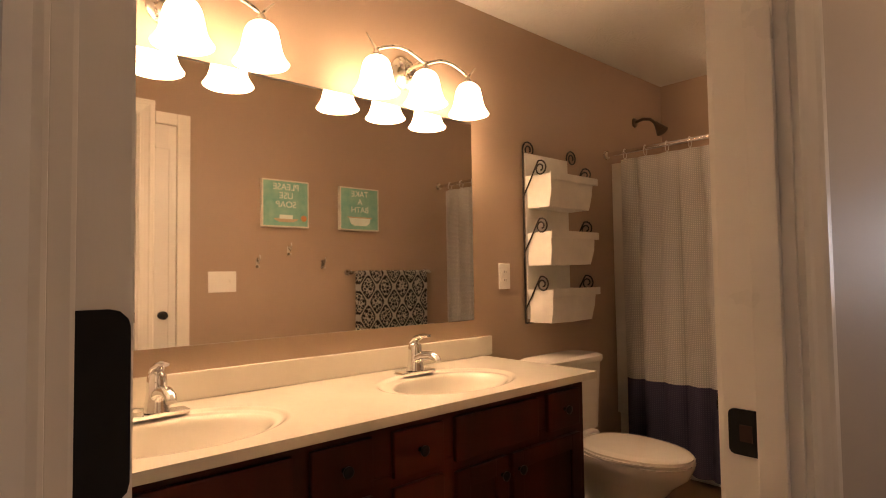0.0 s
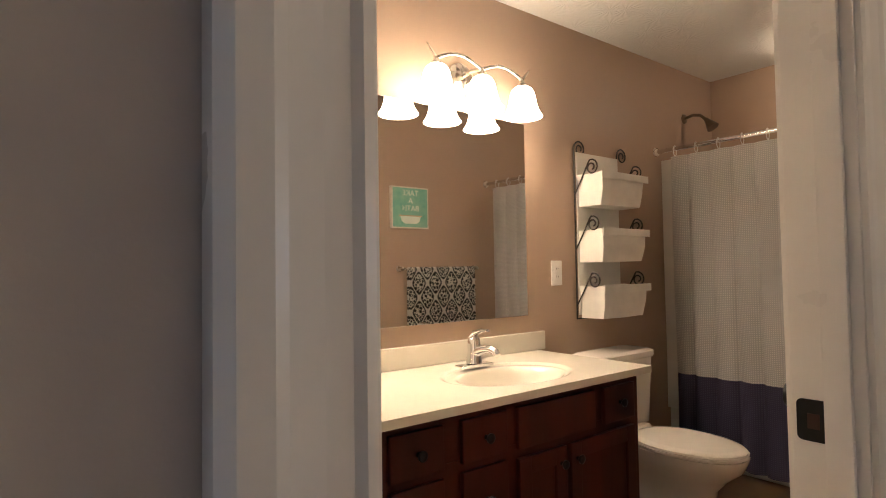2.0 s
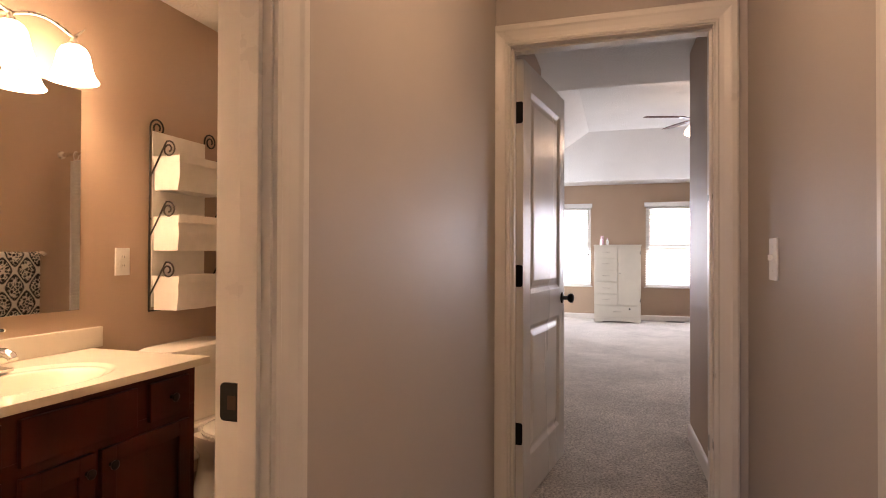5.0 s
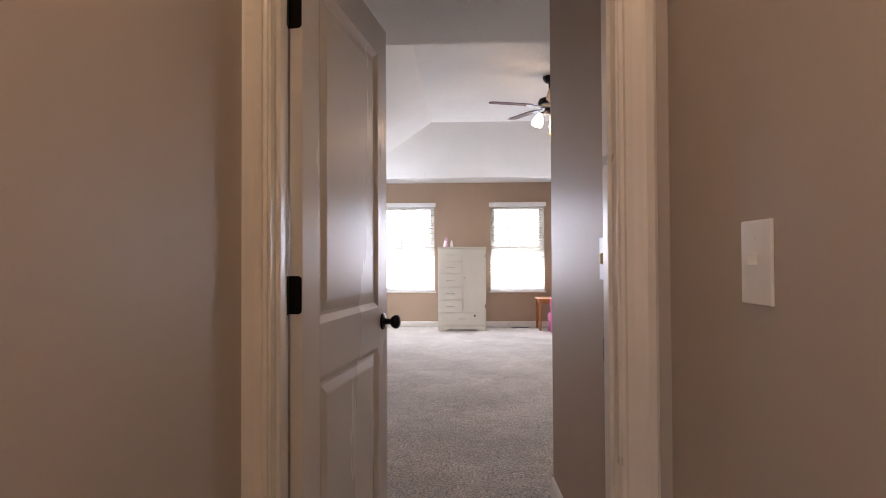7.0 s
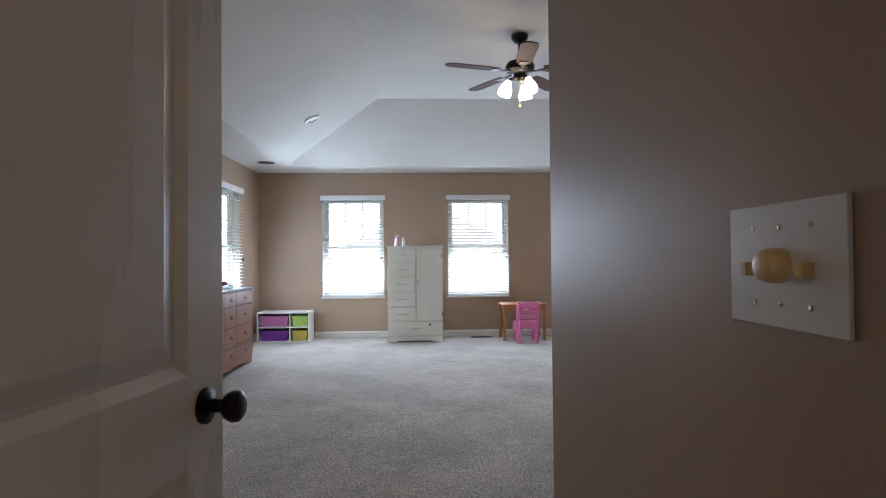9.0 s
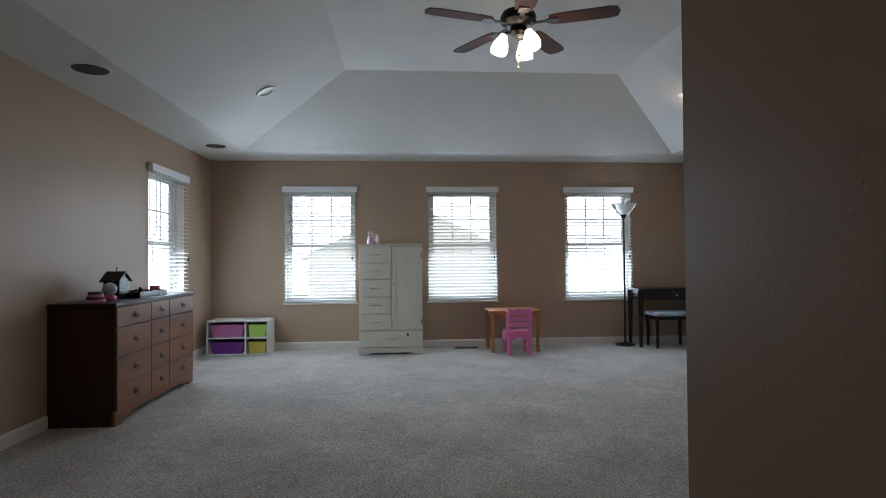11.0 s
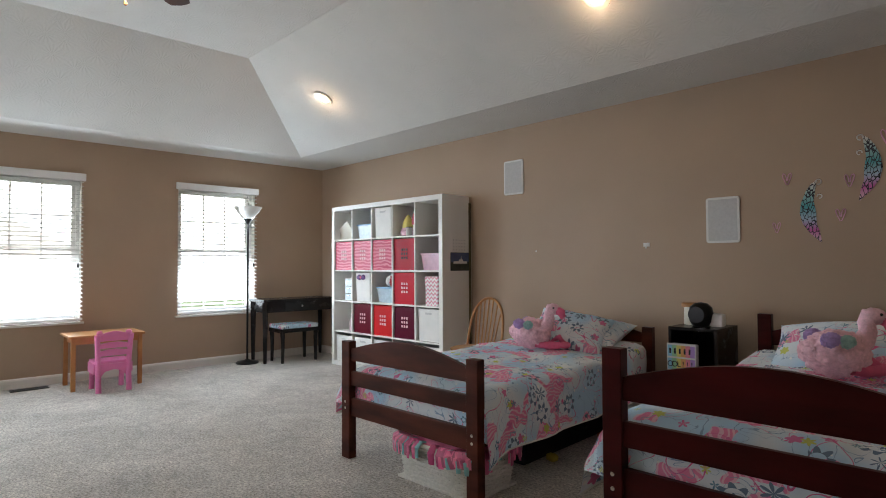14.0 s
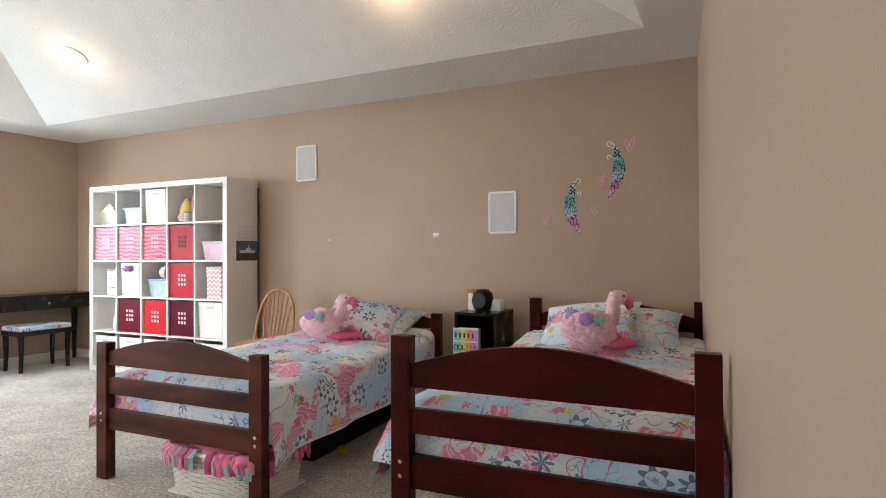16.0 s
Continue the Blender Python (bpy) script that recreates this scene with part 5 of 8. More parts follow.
def comforter(place, rz, lift, drop_l, drop_r, seed):
    ob = thing("comforter", place, "quilted comforter printed with pink flamingos and flowers", "bedding", rz, "comforters")
    bm = bmesh.new()
    lay, flat = bm.loops.layers.uv.new("cloth"), {}
    nx, ny = 72, 84
    half, y0, y1, top = 0.495, 0.052, 1.80, 0.545 + lift
    span = half * 2 + drop_l + drop_r
    g = []
    for i in range(nx + 1):
        s = -half - drop_l + span * i / nx
        row = []
        for j in range(ny + 1):
            t = j / ny
            y = y0 + (y1 - y0) * t
            over = max(0, abs(s) - half)
            rr = 0.05
            x = max(-half, min(half, s))
            z = top
            if over > 0:
                d = min(over, rr * 1.57)
                x = math.copysign(half + rr * math.sin(d / rr), s) if over < rr * 1.57 else math.copysign(half + rr + 0.012 * math.sin(y * 13 + seed) * over / 0.3 + 0.10 * (over - 0.08) * (1 if s < 0 else 0.6), s)
                z = top - rr * (1 - math.cos(d / rr)) - max(0, over - rr * 1.57)
            foot = 0.05 * math.exp(-t * 30)
            z -= foot
            quilt = 0.012 * (abs(math.sin(x * math.pi / 0.235 + 0.3)) ** 0.35 * abs(math.sin(y * math.pi / 0.235)) ** 0.35)
            n1 = noise.noise(Vector((x * 3.1 + seed, y * 3.1, z * 3)))
            n2 = noise.noise(Vector((x * 9.0 + seed, y * 9.0, z * 8)))
            z += (quilt if over == 0 else 0) + 0.022 * n1 * (1 if over == 0 else 0.4) + 0.007 * n2 + 0.035 * max(0, t - 0.78) / 0.22
            x += (0.012 * n2 + (0.010 * quilt / 0.012 * math.copysign(1, s))) if over > 0 else 0
            # the corner at the foot stands out past the post
            if s < 0:
                x -= 0.10 * math.exp(-t * 16) * min(1, over / 0.2)
            v = bm.verts.new((x, y + 0.006 * n2 + (0.02 * n1 if over > 0.1 else 0), z))
            flat[v] = (s + seed, y)
            row.append(v)
        g.append(row)
    for i in range(nx):
        for j in range(ny):
            bm.faces.new((g[i][j], g[i + 1][j], g[i + 1][j + 1], g[i][j + 1]))
    hem = {s: [g[0 if s < 0 else nx][j].co.copy() for j in range(0, ny + 1, 3)] for s in (-1, 1)}
    # the end that falls between mattress and footboard
    hang = []
    for i in range(nx + 1):
        v = g[i][0].co
        hang.append(bm.verts.new((v.x, v.y - 0.004, min(v.z - 0.01, max(0.30 + lift, v.z - 0.24)))))
        flat[hang[-1]] = (flat[g[i][0]][0], y0 - 0.24)
    for i in range(nx):
        bm.faces.new((g[i][0], hang[i], hang[i + 1], g[i + 1][0]))
    for face in bm.faces:
        for corner in face.loops:
            corner[lay].uv = flat[corner.vert]
    part("quilt", bm, FLORAL, ob, "", True)
    for s in (-1, 1):
        part("hem", tube(hem[s], 0.005, 6), MUSLIN, ob, "", True)
    return ob


def pillow(place, rx, ry, rz, w=0.62, d=0.42, h=0.15, seed=0.0):
    ob = new("pillow")
    ob.empty_display_size = 0.05
    ob.matrix_basis = pose(*place, rx, ry, rz)
    tagged(ob, "pillow in a flamingo and flower printed case", "pillow", "bed pillows")
    bm = bmesh.new()
    n = 26
    sides = []
    for sgn in (1, -1):
        g = []
        for i in range(n + 1):
            row = []
            for j in range(n + 1):
                u, v = -1 + 2 * i / n, -1 + 2 * j / n
                k = max(0, (1 - abs(u) ** 2.6)) ** 0.55 * max(0, (1 - abs(v) ** 2.6)) ** 0.55
                pinch = 1 - 0.10 * (1 - abs(u) ** 2) * abs(v) ** 4
                z = sgn * h / 2 * k * (1 + 0.22 * noise.noise(Vector((u * 1.7 + seed, v * 1.7, sgn))))
                row.append(bm.verts.new((w / 2 * u * (1 - 0.08 * (1 - v * v) * abs(u) ** 4), d / 2 * v * pinch, z)))
            g.append(row)
        for i in range(n):
            for j in range(n):
                bm.faces.new((g[i][j], g[i + 1][j], g[i + 1][j + 1], g[i][j + 1]))
    lay = bm.loops.layers.uv.new("cloth")
    for face in bm.faces:
        for corner in face.loops:
            corner[lay].uv = (corner.vert.co.x + seed, corner.vert.co.y)
    bmesh.ops.remove_doubles(bm, verts=bm.verts[:], dist=0.0005)
    part("case", bm, PALE_FLORAL, ob, "", True)
    return ob


BED1 = ((6.213, -2.505, 0), 183.6)
BED2 = ((4.388, -2.475, 0), 183.6)
bed_frame(*BED1, 0.70, (0.585, 0.655, 0.078), ((0.436, 0.522), (0.255, 0.362)), WALNUT, "espresso stained pine twin bed with an arched footboard")
bed_frame(*BED2, 0.85, (0.665, 0.750, 0.085), ((0.498, 0.590), (0.300, 0.422)), MAHOGANY, "taller espresso stained twin bed with an arched footboard")
mattress(*BED1, 0.0)
mattress(*BED2, 0.06)
comforter(*BED1, 0.0, 0.30, 0.34, 1.0)
comforter(*BED2, 0.06, 0.32, 0.30, 5.0)


def on_bed(bed, x, y, z):
    return tuple(pose(*bed[0], 0, 0, bed[1]) @ Vector((x, y, z)))


pillow(on_bed(BED1, 0.10, 1.74, 0.645), 16, 0, 183.6, 0.66, 0.42, 0.17, 1)
pillow(on_bed(BED1, 0.10, 1.54, 0.675), 34, 8, 196, 0.56, 0.40, 0.16, 4)
pillow(on_bed(BED2, 0.10, 1.74, 0.70), 22, 0, 183.6, 0.62, 0.42, 0.17, 7)
pillow(on_bed(BED2, -0.10, 1.60, 0.72), 36, -6, 178, 0.58, 0.38, 0.16, 11)

PLUSH = material("pale_pink_plush", (0.90, 0.56, 0.64), rough=1.0, spec=0.05, vary=0.14, scale=50, bump=1.0, bump_scale=110)
HOTPINK = material("hot_pink_felt", (0.80, 0.16, 0.30), rough=0.9, vary=0.08, scale=20)
LILAC = material("lilac_plush", (0.50, 0.34, 0.66), rough=1.0, vary=0.15, scale=40, bump=0.8, bump_scale=160)
MINT = material("mint_plush", (0.36, 0.58, 0.55), rough=1.0, vary=0.15, scale=40, bump=0.8, bump_scale=160)


def flamingo(place, rz):
    """A plush toy bird lying on its belly, one plain mesh."""
    bm = bmesh.new()

    def ball(c, r, mat, sub=3, rough=0.10):
        b2 = blob(c, r, sub, rough, 5.0)
        me = bpy.data.meshes.new("tmp")
        b2.to_mesh(me)
        b2.free()
        n0 = len(bm.faces)
        bm.from_mesh(me)
        bpy.data.meshes.remove(me)
        bm.faces.ensure_lookup_table()
        for f in bm.faces[n0:]:
            f.material_index = mat

    def limb(pts, radii, mat):
        n0 = len(bm.faces)
        add_tube(bm, pts, radii, 12)
        bm.faces.ensure_lookup_table()
        for f in bm.faces[n0:]:
            f.material_index = mat
    ball((0.02, 0, 0.15), (0.185, 0.13, 0.145), 0, 5, 0.16)
    ball((0.16, 0, 0.16), (0.075, 0.08, 0.075), 0, 4, 0.2)
    for y in (-0.115, 0.115):
        ball((0.10, y, 0.245), (0.055, 0.028, 0.045), 2, 4, 0.3)
        ball((0.01, y * 1.04, 0.235), (0.045, 0.026, 0.040), 3, 4, 0.3)
    limb([(-0.09, 0, 0.19), (-0.145, 0, 0.235), (-0.165, 0, 0.29), (-0.155, 0, 0.345), (-0.17, 0, 0.385), (-0.215, 0, 0.39)], [0.075, 0.058, 0.048, 0.046, 0.050, 0.04], 0)
    ball((-0.195, 0, 0.380), (0.068, 0.054, 0.054), 0, 4, 0.12)
    limb([(-0.235, 0, 0.372), (-0.275, 0, 0.350), (-0.285, 0, 0.315), (-0.270, 0, 0.295)], [0.040, 0.040, 0.030, 0.012], 1)
    for y in (-0.050, 0.050):
        ball((-0.215, y, 0.395), (0.009, 0.007, 0.010), 4, 2, 0)
    limb([(-0.02, -0.09, 0.07), (-0.13, -0.14, 0.06), (-0.22, -0.13, 0.10), (-0.27, -0.12, 0.05)], [0.034, 0.034, 0.034, 0.036], 1)
    ball((-0.29, -0.12, 0.045), (0.06, 0.04, 0.03), 1)
    limb([(-0.04, 0.06, 0.06), (-0.14, 0.03, 0.045), (-0.25, -0.02, 0.045)], [0.034, 0.034, 0.034], 1)
    ball((-0.29, -0.03, 0.045), (0.06, 0.04, 0.03), 1)
    me = finish(bm, "plush_flamingo", [PLUSH, HOTPINK, LILAC, MINT, DARKINK], True)
    ob = new("plush_flamingo", me)
    ob.matrix_basis = pose(*place, 0, 0, rz) @ Matrix.Diagonal((0.74, 0.74, 0.74, 1))
    return tagged(ob, "pink plush flamingo toy lying on the bed", "plush toy", "plush flamingos")


flamingo(on_bed(BED1, -0.02, 1.26, 0.565), 20)
flamingo(on_bed(BED2, -0.02, 1.24, 0.630), 38)


SHELF = pose(7.82, -4.63, 0, 0, 0, 3.2)


def cube_shelf():
    ob = thing("cube_bookcase", (0, 0, 0), "white five by five cube bookcase filled with bins and toys", "bookcase")
    ob.matrix_basis = SHELF
    W = 1.845
    th, tn = 0.05, 0.016
    cell = (W - 2 * th - 4 * tn) / 5
    D = 0.385
    part("side_panel", box((0, 0, 0), (th, D, W), 0.002), WHITEBOARD, ob)
    part("side_panel", box((W - th, 0, 0), (W, D, W), 0.002), WHITEBOARD, ob)
    part("top_panel", box((th, 0, W - th), (W - th, D, W), 0.002), WHITEBOARD, ob)
    part("bottom_panel", box((th, 0, 0), (W - th, D, th), 0.002), WHITEBOARD, ob)
    part("back_panel", box((th, 0.0, th), (W - th, 0.004, W - th), 0), WHITEBOARD, ob)
    for k in range(4):
        p = th + (k + 1) * cell + k * tn
        part("shelf_board", box((th, 0.004, p), (W - th, D - 0.002, p + tn), 0.001), WHITEBOARD, ob)
        for r in range(5):
            z = th + r * (cell + tn)
            part("divider", box((p, 0.004, z), (p + tn, D - 0.003, z + cell), 0.001), WHITEBOARD, ob)
    return cell, tn, th


CELL, TN, TH = cube_shelf()


def cell_at(col, row):
    """The near corner of a cube: col from the window end (0) to the chair end (4), row from the top (0) to the foot (4)."""
    x1 = 1.845 - TH - col * (CELL + TN)
    z0 = TH + (4 - row) * (CELL + TN)
    return x1 - CELL, z0 + 0.001


def shelved(name, place, label, category, group="", rz=0.0):
    """A thing that stands in the bookcase; its place is told from the bookcase's corner."""
    ob = thing(name, place, label, category, rz, group)
    ob.matrix_basis = SHELF @ ob.matrix_basis
    return ob


def striped_red():
    """Clear red plastic with wavy pale paper stripes behind it."""
    m = material("bin_striped_red", (0.5, 0.03, 0.08), rough=0.3, spec=0.15)
    nt, bsdf, node = node_kit(m)
    co = node("ShaderNodeTexCoord")
    sep = node("ShaderNodeSeparateXYZ", {0: co.outputs["Object"]})
    sway = node("ShaderNodeTexNoise", {"Vector": co.outputs["Object"], "Scale": 9.0, "Detail": 1.0})
    lift = node("ShaderNodeMath", {0: sway.outputs[0], 1: 0.055}, operation="MULTIPLY")
    up = node("ShaderNodeMath", {0: sep.outputs[2], 1: lift.outputs[0]}, operation="ADD")
    turn = node("ShaderNodeMath", {0: up.outputs[0], 1: 2 * math.pi / 0.036}, operation="MULTIPLY")
    wave = node("ShaderNodeMath", {0: turn.outputs[0]}, operation="SINE")
    pale = node("ShaderNodeMapRange", {"Value": wave.outputs[0], 1: -0.3, 2: 0.6, 3: 0.0, 4: 1.0})
    mix = node("ShaderNodeMix", {"Factor": pale.outputs[0], 6: (0.50, 0.04, 0.10, 1), 7: (0.70, 0.22, 0.28, 1)}, data_type="RGBA")
    nt.links.new(mix.outputs[2], bsdf.inputs["Base Color"])
    return m


STRIPED = striped_red()


def bin_box(col, row, color, label, w=0.32, h=0.32, holes=True, handle=False, taper=0.0, wide=1):
    x0, z0 = cell_at(col + wide - 1, row)
    span = CELL * wide + TN * (wide - 1)
    ob = shelved("storage_bin", (x0 + span / 2, 0.20, z0), label, "storage bin", "bookcase bins")
    m = STRIPED if color[0] == "pinkred" else material("bin_" + color[0], color[1], rough=max(0.32, color[2]), spec=0.12, vary=0.05, scale=8)
    ww = w / 2 if wide == 1 else span / 2 - 0.01
    bm = bmesh.new()
    rings = []
    for s, z, t in ((1 - taper, 0.0, 0), (1.0, h, 0), (0.965, h, 0), (0.965 - taper, 0.006, 0)):
        rings.append([bm.verts.new((sx * ww * s, sy * 0.165 * s, z)) for sx, sy in ((-1, -1), (1, -1), (1, 1), (-1, 1))])
    for p, q in zip(rings, rings[1:]):
        for i in range(4):
            bm.faces.new((p[i], p[(i + 1) % 4], q[(i + 1) % 4], q[i]))
    bm.faces.new(rings[0])
    bm.faces.new(rings[-1])
    part("body", bm, m, ob)
    if holes:
        for cx in ([0] if wide == 1 else [-span / 4, span / 4]):
            for i in range(3):
                for j in range(3):
                    x, z = cx + (i - 1) * 0.037, h * 0.52 + (j - 1) * 0.042
                    part("square_hole", box((x - 0.011, 0.1655, z - 0.012), (x + 0.011, 0.168, z + 0.012), 0.0005), holes, ob)
    if handle:
        part("handle_slot", box((-0.045, 0.1655, h - 0.055), (0.045, 0.168, h - 0.035), 0.001), GREYGRILLE, ob, "grey handle slot")
    return ob


PINKHOLE = material("pale_pink_hole", (0.80, 0.50, 0.52), rough=0.6)
WHITEBIN = ("white", (0.78, 0.77, 0.74), 0.55)
RED = ("red", (0.42, 0.012, 0.03), 0.25)
PINKRED = ("pinkred", (0.52, 0.03, 0.085), 0.2)
DARKRED = ("darkred", (0.13, 0.006, 0.018), 0.3)
bin_box(2, 0, WHITEBIN, "white woven plastic bin with a handle slot", 0.27, 0.32, None, True, 0.06)
bin_box(0, 1, PINKRED, "pink and red transparent plastic bin", 0.325, 0.325, PINKHOLE)
bin_box(1, 1, PINKRED, "wide pink and red transparent plastic bin", 0.325, 0.325, PINKHOLE, wide=2)
bin_box(3, 1, RED, "red plastic bin with square holes", 0.325, 0.325, DARKINK)
bin_box(1, 2, WHITEBIN, "white woven bin with a dark bow on it", 0.25, 0.32, None, False, 0.06)
bin_box(3, 2, ("orangered", (0.52, 0.012, 0.028), 0.3), "bright red plastic bin with square holes", 0.325, 0.325, PINKHOLE)
bin_box(1, 3, DARKRED, "dark red plastic bin with square holes", 0.315, 0.32, PINKHOLE)
bin_box(2, 3, ("orange", (0.60, 0.02, 0.025), 0.3), "orange red plastic bin with square holes", 0.315, 0.32, PINKHOLE)
bin_box(3, 3, ("plum", (0.10, 0.004, 0.022), 0.3), "plum coloured plastic bin with square holes", 0.315, 0.32, PINKHOLE)
bin_box(4, 3, WHITEBIN, "white woven laundry style bin with a handle slot", 0.29, 0.32, None, True, 0.05)
bin_box(0, 4, WHITEBIN, "white bin in the lowest cube", 0.30, 0.30, None, True, 0.03)
for _c in (1, 2, 3, 4):
    bin_box(_c, 4, WHITEBIN, "white bin in the lowest cube", 0.30, 0.30, None, True, 0.03)

CLEARBLUE = material("clear_blue_plastic", (0.50, 0.62, 0.70), rough=0.15, vary=0.10, scale=30)
BLUELID = material("blue_plastic_lid", (0.16, 0.34, 0.58), rough=0.3)
CLEARPINK = material("pale_pink_plastic", (0.76, 0.50, 0.60), rough=0.2, vary=0.08, scale=20)


def tub_box(col, row, w, h, mat, lid, label):
    x0, z0 = cell_at(col, row)
    ob = shelved("plastic_tub", (x0 + CELL / 2, 0.215, z0), label, "storage tub", "lidded tubs")
    bm = bmesh.new()
    rings = [[bm.verts.new((sx * w / 2 * s, sy * 0.12 * s, z)) for sx, sy in ((-1, -1), (1, -1), (1, 1), (-1, 1))] for s, z in ((0.86, 0), (1, h))]
    for i in range(4):
        bm.faces.new((rings[0][i], rings[0][(i + 1) % 4], rings[1][(i + 1) % 4], rings[1][i]))
    bm.faces.new(rings[0])
    bm.faces.new(rings[1])
    part("body", bm, mat, ob)
    part("lid", box((-w / 2 - 0.008, -0.128, h + 0.001), (w / 2 + 0.008, 0.128, h + 0.018), 0.006), lid, ob, "snap-on lid")
    for sx in (-1, 1):
        part("latch", box((sx * w / 2 - 0.012, -0.03, h - 0.03), (sx * w / 2 + 0.012, 0.03, h), 0.003), lid, ob)
    return ob


tub_box(1, 0, 0.27, 0.145, CLEARBLUE, BLUELID, "clear tub with a blue lid full of small toys")
tub_box(2, 2, 0.27, 0.15, CLEARBLUE, BLUELID, "clear tub with a blue lid full of small toys")
tub_box(4, 1, 0.26, 0.15, CLEARPINK, CLEARPINK, "pale pink lidded tub")


def in_cell(col, row, dx=0.0, dy=0.0):
    x0, z0 = cell_at(col, row)
    return (x0 + CELL / 2 + dx, 0.265 + dy, z0)


YELLOW = material("yellow_plush", (0.74, 0.64, 0.20), rough=0.95, bump=0.5, bump_scale=90)
_o = shelved("doll", in_cell(3, 0, 0.05), "yellow and pink soft doll with a pointed hood", "doll")
_bm = lathe([(0, 0), (0.07, 0.01), (0.085, 0.05), (0.06, 0.09), (0.062, 0.12), (0.045, 0.17), (0.02, 0.215), (0, 0.23)], 20)
for _f in _bm.faces:
    _f.material_index = 1 if _f.calc_center_median().z < 0.085 else 0
_ob = part("doll_body", _bm, [YELLOW, CLEARPINK], _o, "", True)
_o = shelved("toy_house", in_cell(3, 0, -0.07, -0.03), "small toy barn with a red and white arched front", "toy")
part("walls", box((-0.035, -0.04, 0), (0.035, 0.04, 0.14), 0.003), WHITEBOARD, _o)
part("arched_front", prism([(-0.05, 0.12), (0.05, 0.12), (0.05, 0.19), (0.03, 0.235), (0, 0.25), (-0.03, 0.235), (-0.05, 0.19)], -0.045, 0.045, 0.002), material("barn_red", (0.5, 0.06, 0.08), rough=0.5, vary=0.3, scale=60), _o)
_o = shelved("stacked_can", in_cell(3, 0, -0.075, 0.10), "small dark round tin", "tin")
part("tin", lathe([(0, 0), (0.032, 0), (0.032, 0.08), (0.028, 0.083), (0, 0.083)], 20), GREYGRILLE, _o, "", True)
part("tin_lid", lathe([(0, 0.0835), (0.033, 0.0835), (0.033, 0.09), (0, 0.092)], 20), BLACKMETAL, _o, "", True)
_o = shelved("orange_figure", in_cell(4, 0, -0.12), "small orange toy figure", "toy")
part("body", lathe([(0, 0), (0.03, 0), (0.035, 0.05), (0.02, 0.09), (0.028, 0.12), (0.018, 0.15), (0, 0.155)], 14), PINE, _o, "", True)
_o = shelved("board_book", in_cell(0, 0, 0.03), "thin pale board leaning in the cube", "book")
part("board", box((-0.12, -0.005, 0), (0.12, 0.005, 0.19), 0.001, m=pose(0, 0, 0, -14, 28, 0)), CREAM, _o)
_o = shelved("drawer_unit", in_cell(0, 2, -0.07), "small clear three-drawer organiser", "organiser")
part("shell", boxes([((-0.075, -0.09, 0), (-0.07, 0.08, 0.25)), ((0.07, -0.09, 0), (0.075, 0.08, 0.25)), ((-0.075, -0.09, 0.25), (0.075, 0.08, 0.256))], 0.001), PLASTIC, _o)
for _k in range(3):
    _d = part("drawer", box((-0.068, -0.085, 0.004 + 0.082 * _k), (0.068, 0.085, 0.078 + 0.082 * _k), 0.003), CLEARBLUE, _o, "clear drawer")
    part("pull", box((-0.02, 0.085, 0.05 + 0.082 * _k), (0.02, 0.093, 0.06 + 0.082 * _k), 0.002), PLASTIC, _d)
_o = shelved("ball", in_cell(2, 2, -0.03, 0.0), "red and white beach ball on the tub", "ball")
_o.location.z += 0.170
_bm = blob((0, 0, 0.062), (0.065, 0.065, 0.062), 3)
for _f in _bm.faces:
    _c = _f.calc_center_median()
    _f.material_index = 0 if int((math.atan2(_c.y, _c.x) + math.pi) / (math.pi / 3)) % 2 else 1
part("panels", _bm, [material("ball_red", (0.55, 0.03, 0.05), rough=0.3), PLASTIC], _o, "", True)
CHEVRON = material("pink_chevron_paper", (0.8, 0.78, 0.76), rough=0.6)
_nt, _b, _node = node_kit(CHEVRON)
_co = _node("ShaderNodeTexCoord")
_sp = _node("ShaderNodeSeparateXYZ", {0: _co.outputs["Object"]})
_pp = _node("ShaderNodeMath", {0: _sp.outputs[0], 1: 0.025}, operation="PINGPONG")
_ad = _node("ShaderNodeMath", {0: _pp.outputs[0], 1: _sp.outputs[2]}, operation="ADD")
_md = _node("ShaderNodeMath", {0: _ad.outputs[0], 1: 0.04}, operation="MODULO")
_gt = _node("ShaderNodeMath", {0: _md.outputs[0], 1: 0.018}, operation="GREATER_THAN")
_mx = _node("ShaderNodeMix", {"Factor": _gt.outputs[0], 6: (0.72, 0.30, 0.36, 1), 7: (0.80, 0.76, 0.74, 1)}, data_type="RGBA")
_nt.links.new(_mx.outputs[2], _b.inputs["Base Color"])
_o = shelved("chevron_box", in_cell(4, 2, -0.03), "pink and white chevron gift box", "box")
part("box_body", box((-0.085, -0.085, 0), (0.085, 0.085, 0.20), 0.003), CHEVRON, _o)
part("box_lid", box((-0.09, -0.09, 0.2005), (0.09, 0.09, 0.29), 0.003), CHEVRON, _o, "deep chevron lid")
_o = shelved("bottle", in_cell(0, 3, -0.03), "pink and clear bottle with a tall neck", "bottle")
part("bottle_body", lathe([(0, 0), (0.035, 0), (0.038, 0.02), (0.036, 0.10), (0.02, 0.14), (0.016, 0.22), (0, 0.222)], 18), CLEARPINK, _o, "", True)
part("pump", lathe([(0, 0.2225), (0.012, 0.2225), (0.012, 0.245), (0.006, 0.26), (0, 0.26)], 12), PLASTIC, _o, "", True)
_o = shelved("hair_bow", in_cell(1, 2, 0.01, 0.115), "dark purple bow hung on the white bin", "bow")
_o.location.z += 0.27
